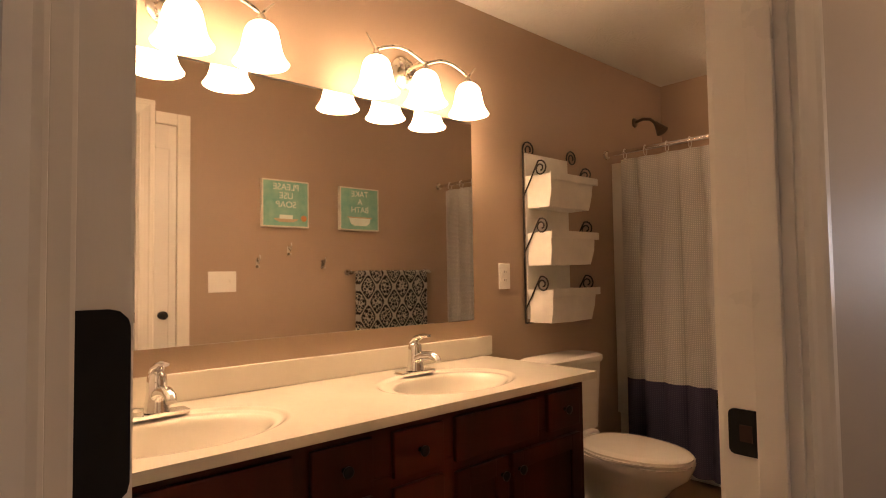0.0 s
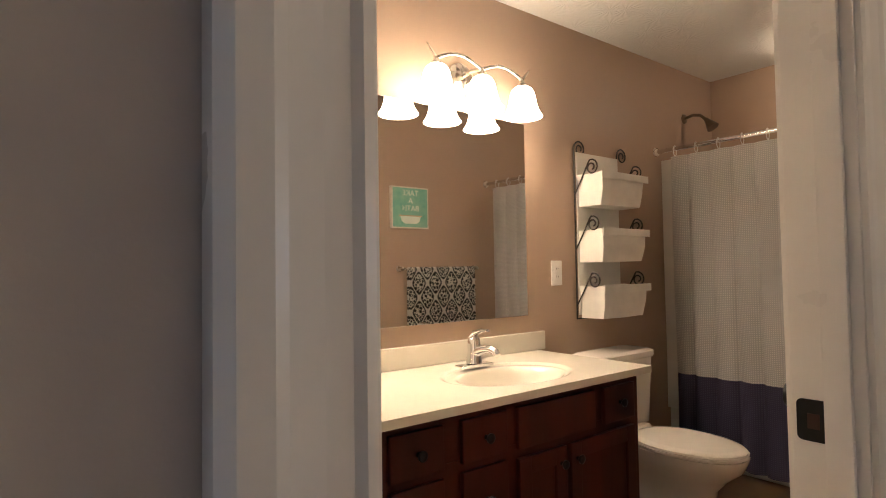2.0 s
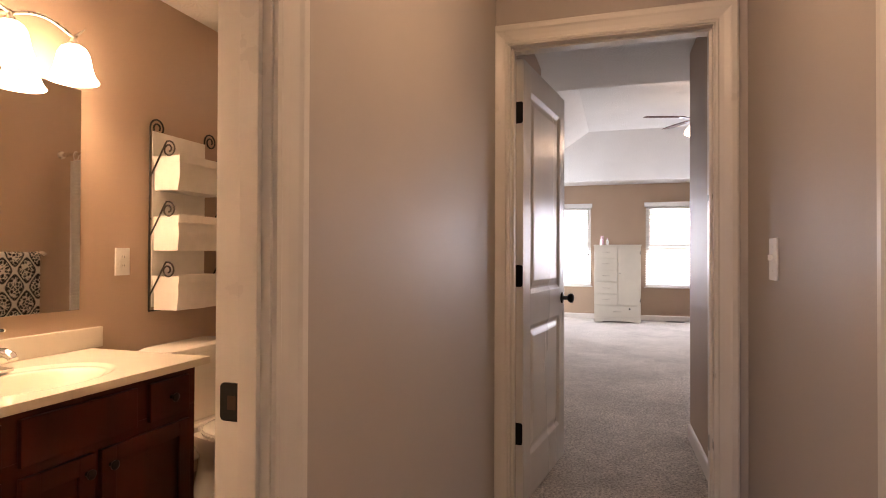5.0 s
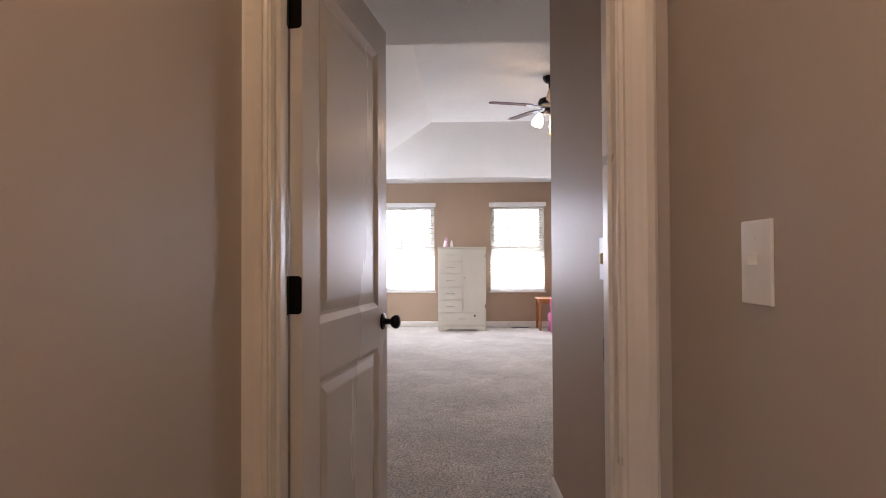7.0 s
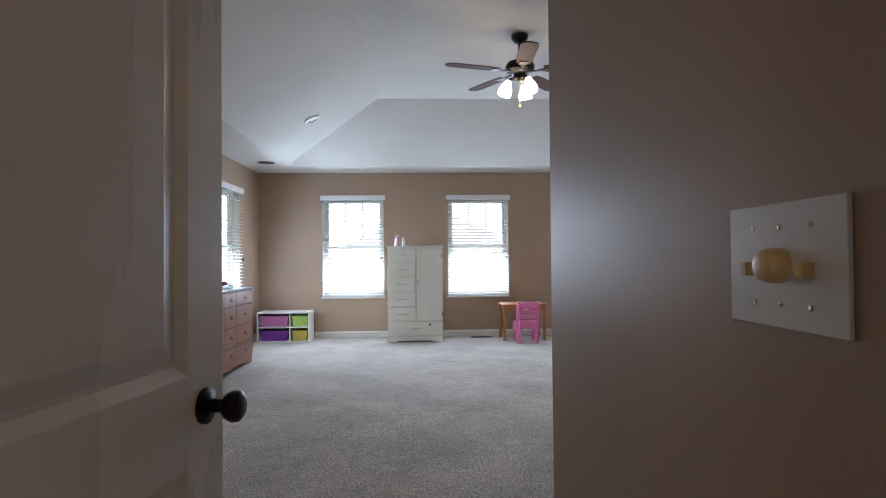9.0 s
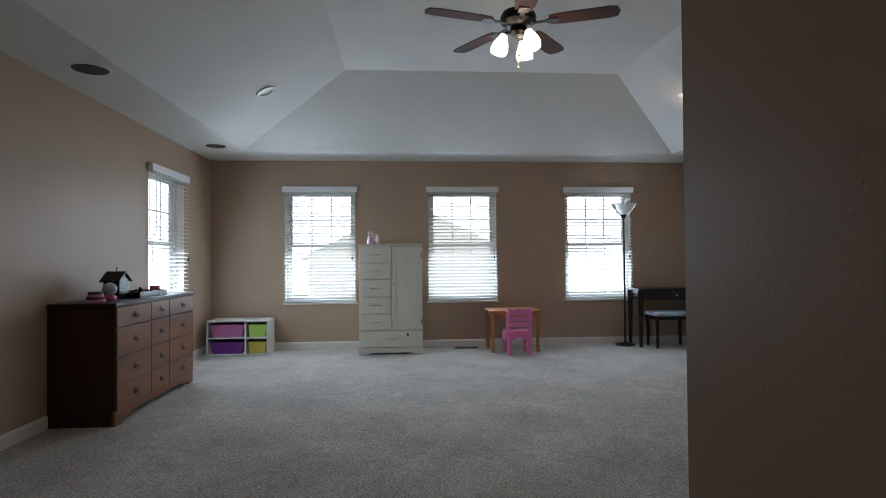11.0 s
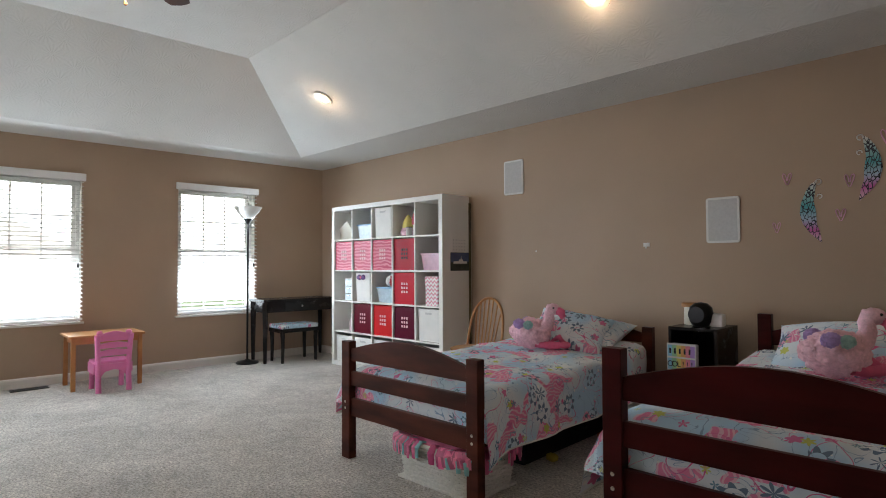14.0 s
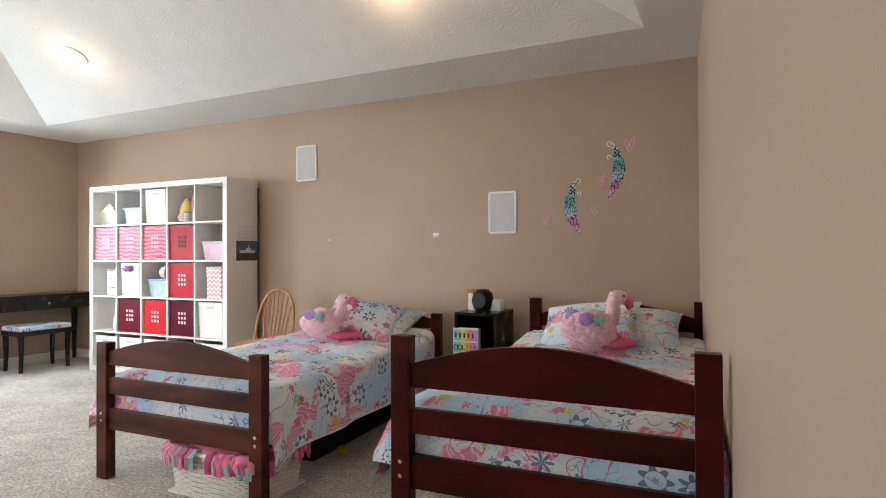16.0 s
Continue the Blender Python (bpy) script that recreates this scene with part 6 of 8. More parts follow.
for _s in (-1, 1):
    part("loop", blob((_s * 0.035, 0, 0), (0.04, 0.012, 0.03), 2, 0.3, 4.0), material("dark_purple_ribbon", (0.10, 0.02, 0.14), rough=0.5), _o, "", True)
part("knot", blob((0, 0.004, 0), (0.016, 0.014, 0.016), 2), HOTPINK, _o, "", True)
_o = shelved("wall_calendar_photo", (-0.0005, 0.125, 1.20), "paper photo calendar taped to the bookcase side", "calendar", "", -90)
part("photo", box((-0.15, -0.0035, -0.10), (0.115, -0.001, 0.08), 0.0003), material("night_photo_print", (0.028, 0.034, 0.026), color2=(0.06, 0.07, 0.05), rough=0.35, scale=14), _o)
part("photo_sky", box((-0.145, -0.0042, -0.015), (0.110, -0.0036, 0.076), 0), material("dusk_sky_print", (0.12, 0.17, 0.32), color2=(0.05, 0.07, 0.16), rough=0.35, scale=8), _o)
part("white_building", prism([(-0.11, -0.030), (0.085, -0.030), (0.085, -0.008), (0.03, -0.006), (0.026, 0.012), (0.006, 0.012), (0.0, 0.050), (-0.006, 0.012), (-0.03, 0.012), (-0.034, -0.006), (-0.11, -0.008)], -0.0048, -0.0043), PLASTIC, _o)
part("date_sheet", box((-0.13, -0.0035, 0.0805), (0.095, -0.001, 0.26), 0.0003), WHITEBOARD, _o)
_bm = bmesh.new()
for _i in range(5):
    for _j in range(4):
        add_box(_bm, (-0.115 + 0.04 * _i, -0.0043, 0.10 + 0.032 * _j), (-0.10 + 0.04 * _i, -0.0036, 0.112 + 0.032 * _j))
part("date_marks", _bm, GREYGRILLE, _o, "grey date marks")
_o = shelved("dark_back_panel", (-0.028, 0.002, 0.0), "thin dark mustard-toned panel behind the bookcase", "poster board")
part("board", box((0, 0, 0), (0.30, 0.006, 1.78), 0.001), material("dark_mustard_board", (0.03, 0.026, 0.02), color2=(0.16, 0.12, 0.03), rough=0.7, scale=2.2), _o)
part("backing_sheet", box((0, -0.003, 0), (0.30, -0.0005, 1.78), 0.0005), CREAM, _o)


def bail_pull(parent, x, y, z):
    """A small antique bail pull on a drawer front that faces -y."""
    p = part("drawer_pull", prism([(x - 0.035, z), (x - 0.02, z + 0.010), (x - 0.008, z + 0.022), (x, z + 0.028), (x + 0.008, z + 0.022), (x + 0.02, z + 0.010), (x + 0.035, z), (x + 0.018, z - 0.008), (x, z - 0.014), (x - 0.018, z - 0.008)], y - 0.003, y - 0.0005), BLACKMETAL, parent, "antique dark brass bail pull")
    part("bail", tube([(x - 0.026, y - 0.004, z + 0.004), (x - 0.024, y - 0.016, z - 0.012), (x, y - 0.018, z - 0.020), (x + 0.024, y - 0.016, z - 0.012), (x + 0.026, y - 0.004, z + 0.004)], 0.003, 6), BLACKMETAL, p, "", True)


def dresser():
    ob = thing("dresser", (7.175, 1.955, 0), "brown wooden dresser with twelve drawers and dark bail pulls", "dresser")
    W, D = 1.475, 0.45
    # sides, carcass and top take the brown darkened for shade
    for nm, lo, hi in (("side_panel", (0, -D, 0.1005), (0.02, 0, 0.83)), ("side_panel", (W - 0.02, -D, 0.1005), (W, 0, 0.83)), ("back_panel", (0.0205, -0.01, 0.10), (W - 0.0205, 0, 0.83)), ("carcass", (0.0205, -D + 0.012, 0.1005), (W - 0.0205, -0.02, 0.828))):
        part(nm, box(lo, hi, 0.002), SHADED_BROWN, ob)
    part("top", box((-0.012, -D - 0.015, 0.832), (W + 0.012, 0, 0.858), 0.006, 3), SHADED_BROWN, ob)
    out = [(0, 0.10), (0, 0.0), (0.10, 0.0), (0.13, 0.025), (0.16, 0.032), (0.22, 0.018), (0.28, 0.045), (W / 2 - 0.1, 0.05), (W / 2, 0.035), (W / 2 + 0.1, 0.05), (W - 0.28, 0.045), (W - 0.22, 0.018), (W - 0.16, 0.032), (W - 0.13, 0.025), (W - 0.10, 0.0), (W, 0.0), (W, 0.10)]
    part("scalloped_plinth", prism(out, -D, -D + 0.02), MAPLE, ob)
    part("plinth_side", box((0, -D + 0.02, 0), (0.02, 0, 0.10), 0.001), SHADED_BROWN, ob)
    part("plinth_side", box((W - 0.02, -D + 0.02, 0), (W, 0, 0.10), 0.001), SHADED_BROWN, ob)
    for a, b in ((0.012, 0.552), (0.560, 0.905), (0.913, W - 0.012)):
        for c, d in ((0.685, 0.826), (0.475, 0.678), (0.272, 0.468), (0.105, 0.265)):
            dr = part("drawer", box((a, -D - 0.012, c), (b, -D + 0.011, d), 0.005, 3), MAPLE, ob)
            bail_pull(dr, (a + b) / 2, -D - 0.012, (c + d) / 2)
    return ob


dresser()
# things on the dresser
_o = thing("display_tray", (8.01, 1.72, 0.859), "dark flat tray with small toys on the dresser", "tray")
part("tray_base", box((-0.26, -0.13, 0), (0.26, 0.13, 0.008), 0.002), BLACKWOOD, _o)
part("tray_rim", boxes([((-0.26, -0.13, 0.008), (0.26, -0.12, 0.045)), ((-0.26, 0.12, 0.008), (0.26, 0.13, 0.045)), ((-0.26, -0.12, 0.008), (-0.25, 0.12, 0.045)), ((0.25, -0.12, 0.008), (0.26, 0.12, 0.045))], 0.002), BLACKWOOD, _o)
for _i, (_x, _y, _h, _m) in enumerate(((-0.15, 0.02, 0.06, DARKINK), (-0.06, -0.04, 0.075, BLACKWOOD), (0.03, 0.03, 0.055, DARKINK), (0.17, 0.03, 0.05, PINKPLASTIC))):
    _f = thing("toy_figure", (8.01 + _x, 1.72 + _y, 0.867), "tiny dark toy figure in the tray" if _m is not PINKPLASTIC else "tiny pink toy figure in the tray", "toy", group="tray figures")
    part("figure_base", lathe([(0, 0), (0.016, 0), (0.014, 0.01), (0.006, 0.014), (0, 0.014)], 12), _m, _f)
    part("figure_body", lathe([(0.005, 0.0145), (0.014, _h * 0.45), (0.008, _h * 0.65), (0.013, _h * 0.85), (0, _h)], 12), _m, _f, "", True)
_o = thing("pink_pot", (8.28, 1.70, 0.859), "small pink ceramic pot on the dresser", "pot")
part("pot_body", lathe([(0, 0), (0.032, 0), (0.045, 0.03), (0.040, 0.065), (0.047, 0.075), (0.043, 0.075), (0.036, 0.065), (0, 0.06)], 20), material("rose_ceramic", (0.42, 0.08, 0.12), rough=0.3), _o, "", True)
_o = thing("toy_birdhouse", (7.68, 1.74, 0.859), "dark wooden toy house with a pointed roof", "toy house")
part("house_wall", prism([(-0.075, 0), (0.075, 0), (0.075, 0.15), (0, 0.20), (-0.075, 0.15)], -0.06, 0.06, 0.002), BLACKWOOD, _o)
part("roof_side", box((-0.005, -0.075, 0), (0.13, 0.075, 0.010), 0.002, m=Matrix.Translation((0, 0, 0.205)) @ pose(0, 0, 0, 0, 34, 0)), BLACKWOOD, _o)
part("roof_side", box((-0.13, -0.075, 0), (0.005, 0.075, 0.010), 0.002, m=Matrix.Translation((0, 0, 0.205)) @ pose(0, 0, 0, 0, -34, 0)), BLACKWOOD, _o)
part("roof_hook", tube([(0, 0, 0.205), (0, 0, 0.235), (0.012, 0, 0.248), (0.02, 0, 0.235)], 0.003, 6), BLACKMETAL, _o, "", True)
_o = thing("snow_globe", (7.50, 1.70, 0.859), "small glass globe on a pink base", "ornament")
part("globe_base", lathe([(0, 0), (0.045, 0), (0.05, 0.02), (0.035, 0.04), (0, 0.042)], 18), PINKPLASTIC, _o, "", True)
part("globe", blob((0, 0, 0.085), (0.05, 0.05, 0.05), 3), CLEARBLUE, _o, "pale round globe", True)
_o = thing("jewelry_box", (7.34, 1.72, 0.859), "striped pink and dark trinket box", "box")
for _k, _m in enumerate((PINKPLASTIC, DARKINK, PINKPLASTIC, DARKINK)):
    part("stripe_layer", lathe([(0, 0), (0.065 - 0.006 * _k, 0), (0.065 - 0.006 * _k, 0.018), (0, 0.018)], 24, (0, 0, 0.0185 * _k)), _m, _o, "", True)


def armoire():
    """Origin at the middle of its front foot; the front faces -x in the room."""
    ob = thing("armoire", (9.985, -0.357, 0), "cream lacquered wardrobe with six drawers and a long door", "wardrobe", -90)
    W, D, Ht = 0.385, 0.50, 1.34
    part("carcass", box((-W, 0.018, 0.085), (W, D, Ht - 0.02), 0.003), CREAM, ob)
    part("top", box((-W - 0.012, 0.0, Ht - 0.0195), (W + 0.012, D, Ht + 0.005), 0.006, 3), CREAM, ob)
    out = [(-W, 0.085), (-W, 0), (-W + 0.12, 0), (-W + 0.15, 0.022), (W - 0.15, 0.022), (W - 0.12, 0), (W, 0), (W, 0.085)]
    part("plinth", prism(out, 0.0, 0.02), CREAM, ob)
    for sx in (-1, 1):
        part("plinth_side", box((sx * W - (0.02 if sx > 0 else 0), 0.021, 0), (sx * W + (0.02 if sx < 0 else 0), D, 0.085), 0.001), CREAM, ob)
    split = 0.012
    zs = [1.315, 1.115, 0.912, 0.70, 0.493, 0.293]
    for a, b in zip(zs[1:], zs):
        dr = part("drawer", box((-W + 0.014, -0.004, a + 0.010), (split - 0.008, 0.0175, b - 0.008), 0.003), CREAM, ob)
        part("handle", tube([((-W + split) / 2 - 0.065, -0.003, (a + b) / 2), ((-W + split) / 2 - 0.06, -0.022, (a + b) / 2), ((-W + split) / 2 + 0.06, -0.022, (a + b) / 2), ((-W + split) / 2 + 0.065, -0.003, (a + b) / 2)], 0.0045, 8), NICKEL, dr, "brushed nickel bar handle", True)
    s = 0.045
    a, b, c, d = split + 0.006, W - 0.012, 0.30, 1.307
    door = part("door", box((a, 0.004, c), (b, 0.0175, d), 0.003), CREAM, ob)
    for lo, hi in (((a, -0.002, c), (a + s, 0.0035, d)), ((b - s, -0.002, c), (b, 0.0035, d)), ((a + s, -0.002, c), (b - s, 0.0035, c + s)), ((a + s, -0.002, d - s), (b - s, 0.0035, d))):
        part("door_stile", box(lo, hi, 0.002), CREAM, door)
    part("knob", lathe([(0, 0), (0.006, 0), (0.005, 0.012), (0.012, 0.018), (0, 0.026)], 14, m=Matrix.Translation((a + 0.022, -0.002, 0.85)) @ pose(0, 0, 0, 90, 0, 0)), NICKEL, door, "small knob", True)
    for z in (0.39, 1.20):
        part("hinge", box((b - 0.004, -0.006, z - 0.03), (b + 0.006, -0.0022, z + 0.03), 0.002), BLACKMETAL, door, "dark hinge")
    dr = part("bottom_drawer", box((-W + 0.012, 0.0, 0.095), (W - 0.012, 0.0175, 0.285), 0.004), CREAM, ob)
    part("handle", tube([(-0.065, -0.001, 0.19), (-0.06, -0.022, 0.19), (0.06, -0.022, 0.19), (0.065, -0.001, 0.19)], 0.0045, 8), NICKEL, dr, "brushed nickel bar handle", True)
    part("sticker", box((0.19, -0.0015, 0.225), (0.215, -0.0002, 0.255), 0.0), DARKINK, dr, "small dark sticker")
    return ob


armoire()
_o = thing("bunny_figurine", (10.17, -0.10, 1.346), "small pale pink ornament on the wardrobe", "figurine")
part("figurine_body", lathe([(0, 0), (0.035, 0), (0.04, 0.03), (0.028, 0.07), (0.03, 0.095), (0, 0.12)], 16), CLEARPINK, _o, "", True)
for _s in (-1, 1):
    part("ear", blob((0, _s * 0.016, 0.135), (0.008, 0.010, 0.03), 2), CLEARPINK, _o, "", True)
_o = thing("lotion_bottle", (10.17, -0.19, 1.346), "small white bottle on the wardrobe", "bottle")
part("bottle_body", lathe([(0, 0), (0.022, 0), (0.022, 0.07), (0.012, 0.08), (0.012, 0.10), (0, 0.10)], 16), PLASTIC, _o, "", True)
part("cap", lathe([(0, 0.1005), (0.013, 0.1005), (0.013, 0.118), (0, 0.118)], 12), CLEARPINK, _o, "", True)


def toy_organiser():
    """The front faces -x in the room; columns run towards the window wall's middle."""
    ob = thing("toy_organiser", (10.12, 1.505, 0), "low white four-cube organiser with coloured bins", "organiser", -90)
    W, D, Ht, t = 0.365, 0.36, 0.425, 0.016
    split = 0.085
    for lo, hi, nm in (((-W, 0, 0), (-W + t, D, Ht), "side_panel"), ((W - t, 0, 0), (W, D, Ht), "side_panel"), ((-W + t, 0, Ht - t), (W - t, D, Ht), "top_panel"), ((-W + t, 0, 0), (W - t, D, t), "bottom_panel"), ((-W + t, 0.002, Ht / 2 - t / 2), (W - t, D, Ht / 2 + t / 2), "shelf_board"), ((split, 0.002, t), (split + t, D, Ht / 2 - t / 2), "divider"), ((split, 0.002, Ht / 2 + t / 2), (split + t, D, Ht - t), "divider"), ((-W + t, D - 0.006, t), (W - t, D - 0.001, Ht - t), "back_panel")):
        part(nm, box(lo, hi, 0.001), WHITEBOARD, ob)
    return ob


toy_organiser()
for _nm, _col, _x0, _x1, _z in (("orchid", (0.56, 0.20, 0.42), -0.345, 0.075, 0.222), ("lime", (0.42, 0.60, 0.12), 0.108, 0.342, 0.222), ("purple", (0.20, 0.04, 0.30), -0.345, 0.075, 0.017), ("yellow", (0.62, 0.50, 0.10), 0.108, 0.342, 0.017)):
    _o = thing("toy_bin", (10.135, 1.505 - (_x0 + _x1) / 2, _z), _nm + " plastic toy bin in the low organiser", "storage bin", -90, "toy bins")
    _w = (_x1 - _x0) / 2 - 0.012
    _bm = bmesh.new()
    _r = [[_bm.verts.new((sx * _w * s, 0.15 + sy * 0.13 * s, z)) for sx, sy in ((-1, -1), (1, -1), (1, 1), (-1, 1))] for s, z in ((0.86, 0), (1.0, 0.135), (0.94, 0.135), (0.82, 0.01))]
    for _p, _q in zip(_r, _r[1:]):
        for _i in range(4):
            _bm.faces.new((_p[_i], _p[(_i + 1) % 4], _q[(_i + 1) % 4], _q[_i]))
    _bm.faces.new(_r[0])
    _bm.faces.new(_r[-1])
    _mm = material(_nm + "_bin_plastic", _col, rough=0.35, vary=0.05)
    part("bin_body", _bm, _mm, _o)
    part("bin_rim", box((-_w - 0.006, 0.012, 0.1355), (_w + 0.006, 0.288, 0.146), 0.003), _mm, _o)


def kid_table():
    ob = thing("kids_table", (9.955, -1.885, 0), "small honey pine play table", "table", -90)
    part("tabletop", box((-0.32, 0, 0.49), (0.32, 0.48, 0.512), 0.004, 3), PINE, ob)
    part("apron", boxes([((-0.27, 0.03, 0.43), (0.27, 0.045, 0.4895)), ((-0.27, 0.435, 0.43), (0.27, 0.45, 0.4895)), ((-0.275, 0.045, 0.43), (-0.26, 0.435, 0.4895)), ((0.26, 0.045, 0.43), (0.275, 0.435, 0.4895))], 0.001), PINE, ob)
    for x in (-0.30, 0.262):
        for y in (0.02, 0.422):
            part("leg", box((x, y, 0), (x + 0.038, y + 0.038, 0.4895), 0.004), PINE, ob)


kid_table()


def kid_chair():
    """The back faces the room (-x)."""
    ob = thing("kids_chair", (9.735, -1.887, 0), "pink plastic kids chair pushed to the table", "chair", -90)
    part("seat", box((-0.15, 0.03, 0.255), (0.15, 0.30, 0.285), 0.012, 3), PINKPLASTIC, ob, "", True)
    for sx in (-1, 1):
        part("back_post", tube([(sx * 0.125, 0.0, 0.0), (sx * 0.125, 0.025, 0.15), (sx * 0.128, 0.03, 0.28), (sx * 0.135, 0.012, 0.45), (sx * 0.14, 0.0, 0.53)], [0.024, 0.024, 0.023, 0.022, 0.024], 10), PINKPLASTIC, ob, "", True)
        part("front_leg", tube([(sx * 0.125, 0.30, 0.0), (sx * 0.125, 0.275, 0.256)], [0.024, 0.022], 10), PINKPLASTIC, ob, "", True)
        part("side_panel", box((sx * 0.15 - 0.012, 0.03, 0.17), (sx * 0.15 + 0.012, 0.29, 0.262), 0.008), PINKPLASTIC, ob, "", True)
    for z0, z1, rise in ((0.335, 0.375, 0.02), (0.405, 0.44, 0.02), (0.47, 0.525, 0.035)):
        n = 12
        out = [(-0.13, z0), (0.13, z0)] + [(0.13 - 0.26 * i / n, z1 + rise * math.sin(math.pi * i / n)) for i in range(n + 1)]
        part("back_slat", prism(out, 0.0, 0.022, 0.004), PINKPLASTIC, ob)
    for sx in (-1, 1):
        part("ear_knob", blob((sx * 0.12, 0.008, 0.545), (0.028, 0.018, 0.026), 2), PINKPLASTIC, ob, "", True)
    part("front_apron", prism([(-0.12, 0.26), (-0.12, 0.12), (-0.07, 0.19), (0, 0.205), (0.07, 0.19), (0.12, 0.12), (0.12, 0.26)], 0.018, 0.032), PINKPLASTIC, ob)


kid_chair()

_o = thing("floor_lamp", (10.375, -3.43, 0), "black torchiere floor lamp with a white bowl shade", "floor lamp")
part("base", lathe([(0, 0), (0.13, 0), (0.132, 0.012), (0.12, 0.022), (0.04, 0.035), (0.015, 0.05), (0, 0.05)], 32), BLACKMETAL, _o, "", True)
part("pole", cyl((0, 0, 0.045), (0, 0, 1.70), 0.012, 12), BLACKMETAL, _o, "", True)
part("collar", lathe([(0.012, 1.66), (0.02, 1.67), (0.05, 1.725), (0.045, 1.735), (0, 1.735)], 20), BLACKMETAL, _o, "", True)
part("shade", lathe([(0.045, 1.722), (0.06, 1.73), (0.115, 1.79), (0.165, 1.865), (0.158, 1.865), (0.108, 1.795), (0.055, 1.738), (0, 1.736)], 32), PLASTIC, _o, "white glass bowl shade", True)


def desk():
    ob = thing("writing_desk", (10.125, -4.02, 0), "glossy black writing desk with a drawer", "desk", -90)
    part("desktop", box((-0.50, 0, 0.725), (0.50, 0.42, 0.755), 0.005, 3), BLACKWOOD, ob)
    part("apron", boxes([((-0.45, 0.03, 0.60), (0.45, 0.05, 0.7245)), ((-0.46, 0.05, 0.60), (-0.44, 0.40, 0.7245)), ((0.44, 0.05, 0.60), (0.46, 0.40, 0.7245)), ((-0.44, 0.38, 0.60), (0.44, 0.40, 0.7245))], 0.002), BLACKWOOD, ob)
    dr = part("drawer", box((-0.22, 0.018, 0.615), (0.22, 0.0295, 0.712), 0.003), BLACKWOOD, ob)
    part("drawer_knob", lathe([(0, 0), (0.007, 0), (0.006, 0.012), (0.014, 0.02), (0, 0.028)], 14, m=Matrix.Translation((0, 0.018, 0.665)) @ pose(0, 0, 0, 90, 0, 0)), CHROME, dr, "bright knob", True)
    for x in (-0.49, 0.435):
        for y in (0.015, 0.35):
            part("leg", tube([(x + 0.0275, y + 0.0275, 0), (x + 0.0275, y + 0.0275, 0.45), (x + 0.0275, y + 0.0275, 0.7245)], [0.022, 0.032, 0.036], 4), BLACKWOOD, ob)


desk()
_o = thing("vanity_stool", (10.02, -3.94, 0), "black stool with a floral cushion", "stool", -90)
part("seat_frame", box((-0.25, 0, 0.36), (0.25, 0.34, 0.405), 0.005), BLACKWOOD, _o)
part("cushion", box((-0.245, 0.005, 0.4055), (0.245, 0.335, 0.455), 0.02, 3), floral("stool_print", (0.6, 0.58, 0.5), "Object"), _o, "pale floral cushion", True)
for _x in (-0.22, 0.22):
    for _y in (0.03, 0.31):
        part("leg", tube([(_x, _y, 0), (_x * 0.98, _y, 0.2), (_x, _y, 0.36)], [0.018, 0.022, 0.028], 8), BLACKWOOD, _o)
_o = thing("folded_mat", (9.75, -4.30, 0), "rolled pale green patterned mat beside the bookcase", "mat")
part("roll", tube([(0, 0, 0), (0.005, 0.01, 0.35), (-0.01, 0.0, 0.66)], [0.05, 0.05, 0.048], 16), material("pale_green_print", (0.50, 0.58, 0.52), color2=(0.72, 0.72, 0.68), rough=0.9, scale=30), _o, "", True)


def windsor_chair():
    """A spindle-back chair; the back is at -y of its own, towards the wall."""
    ob = thing("windsor_chair", (7.19, -4.06, 0), "honey oak spindle-back chair between bookcase and bed", "chair", 8)
    bm = lathe([(0, 0.425), (0.17, 0.425), (0.205, 0.435), (0.21, 0.447), (0.19, 0.455), (0, 0.448)], 32)
    part("seat", bm, PINE, ob, "", True)
    pts = []
    for i in range(25):
        a = math.pi * i / 24
        pts.append((0.175 * math.cos(a) * (1.0 + 0.15 * math.sin(a)), -0.13 - 0.10 * (math.sin(a) ** 0.7), 0.45 + 0.41 * math.sin(a) ** 0.75))
    part("bow", tube(pts, 0.012, 10), PINE, ob, "", True)
    for k in range(7):
        x = -0.12 + 0.04 * k
        a = math.acos(max(-1, min(1, x * 1.15 / 0.195)))
        part("spindle", tube([(x * 0.8, -0.14, 0.452), (x, -0.19, 0.66), (x * 1.12, -0.225, 0.45 + 0.405 * math.sin(a) ** 0.75)], 0.0065, 8), PINE, ob, "", True)
    for sx in (-1, 1):
        for sy in (-1, 1):
            part("leg", tube([(sx * 0.18, sy * 0.18, 0), (sx * 0.15, sy * 0.15, 0.2), (sx * 0.12, sy * 0.12, 0.43)], [0.013, 0.019, 0.015], 10), PINE, ob, "", True)
        part("stretcher", cyl((sx * 0.155, -0.155, 0.19), (sx * 0.155, 0.155, 0.19), 0.009, 8), PINE, ob, "", True)
    part("stretcher", cyl((-0.155, 0, 0.19), (0.155, 0, 0.19), 0.009, 8), PINE, ob, "", True)


windsor_chair()

WICKER = material("white_painted_wicker", (0.72, 0.69, 0.62), rough=0.6, vary=0.10, scale=60)


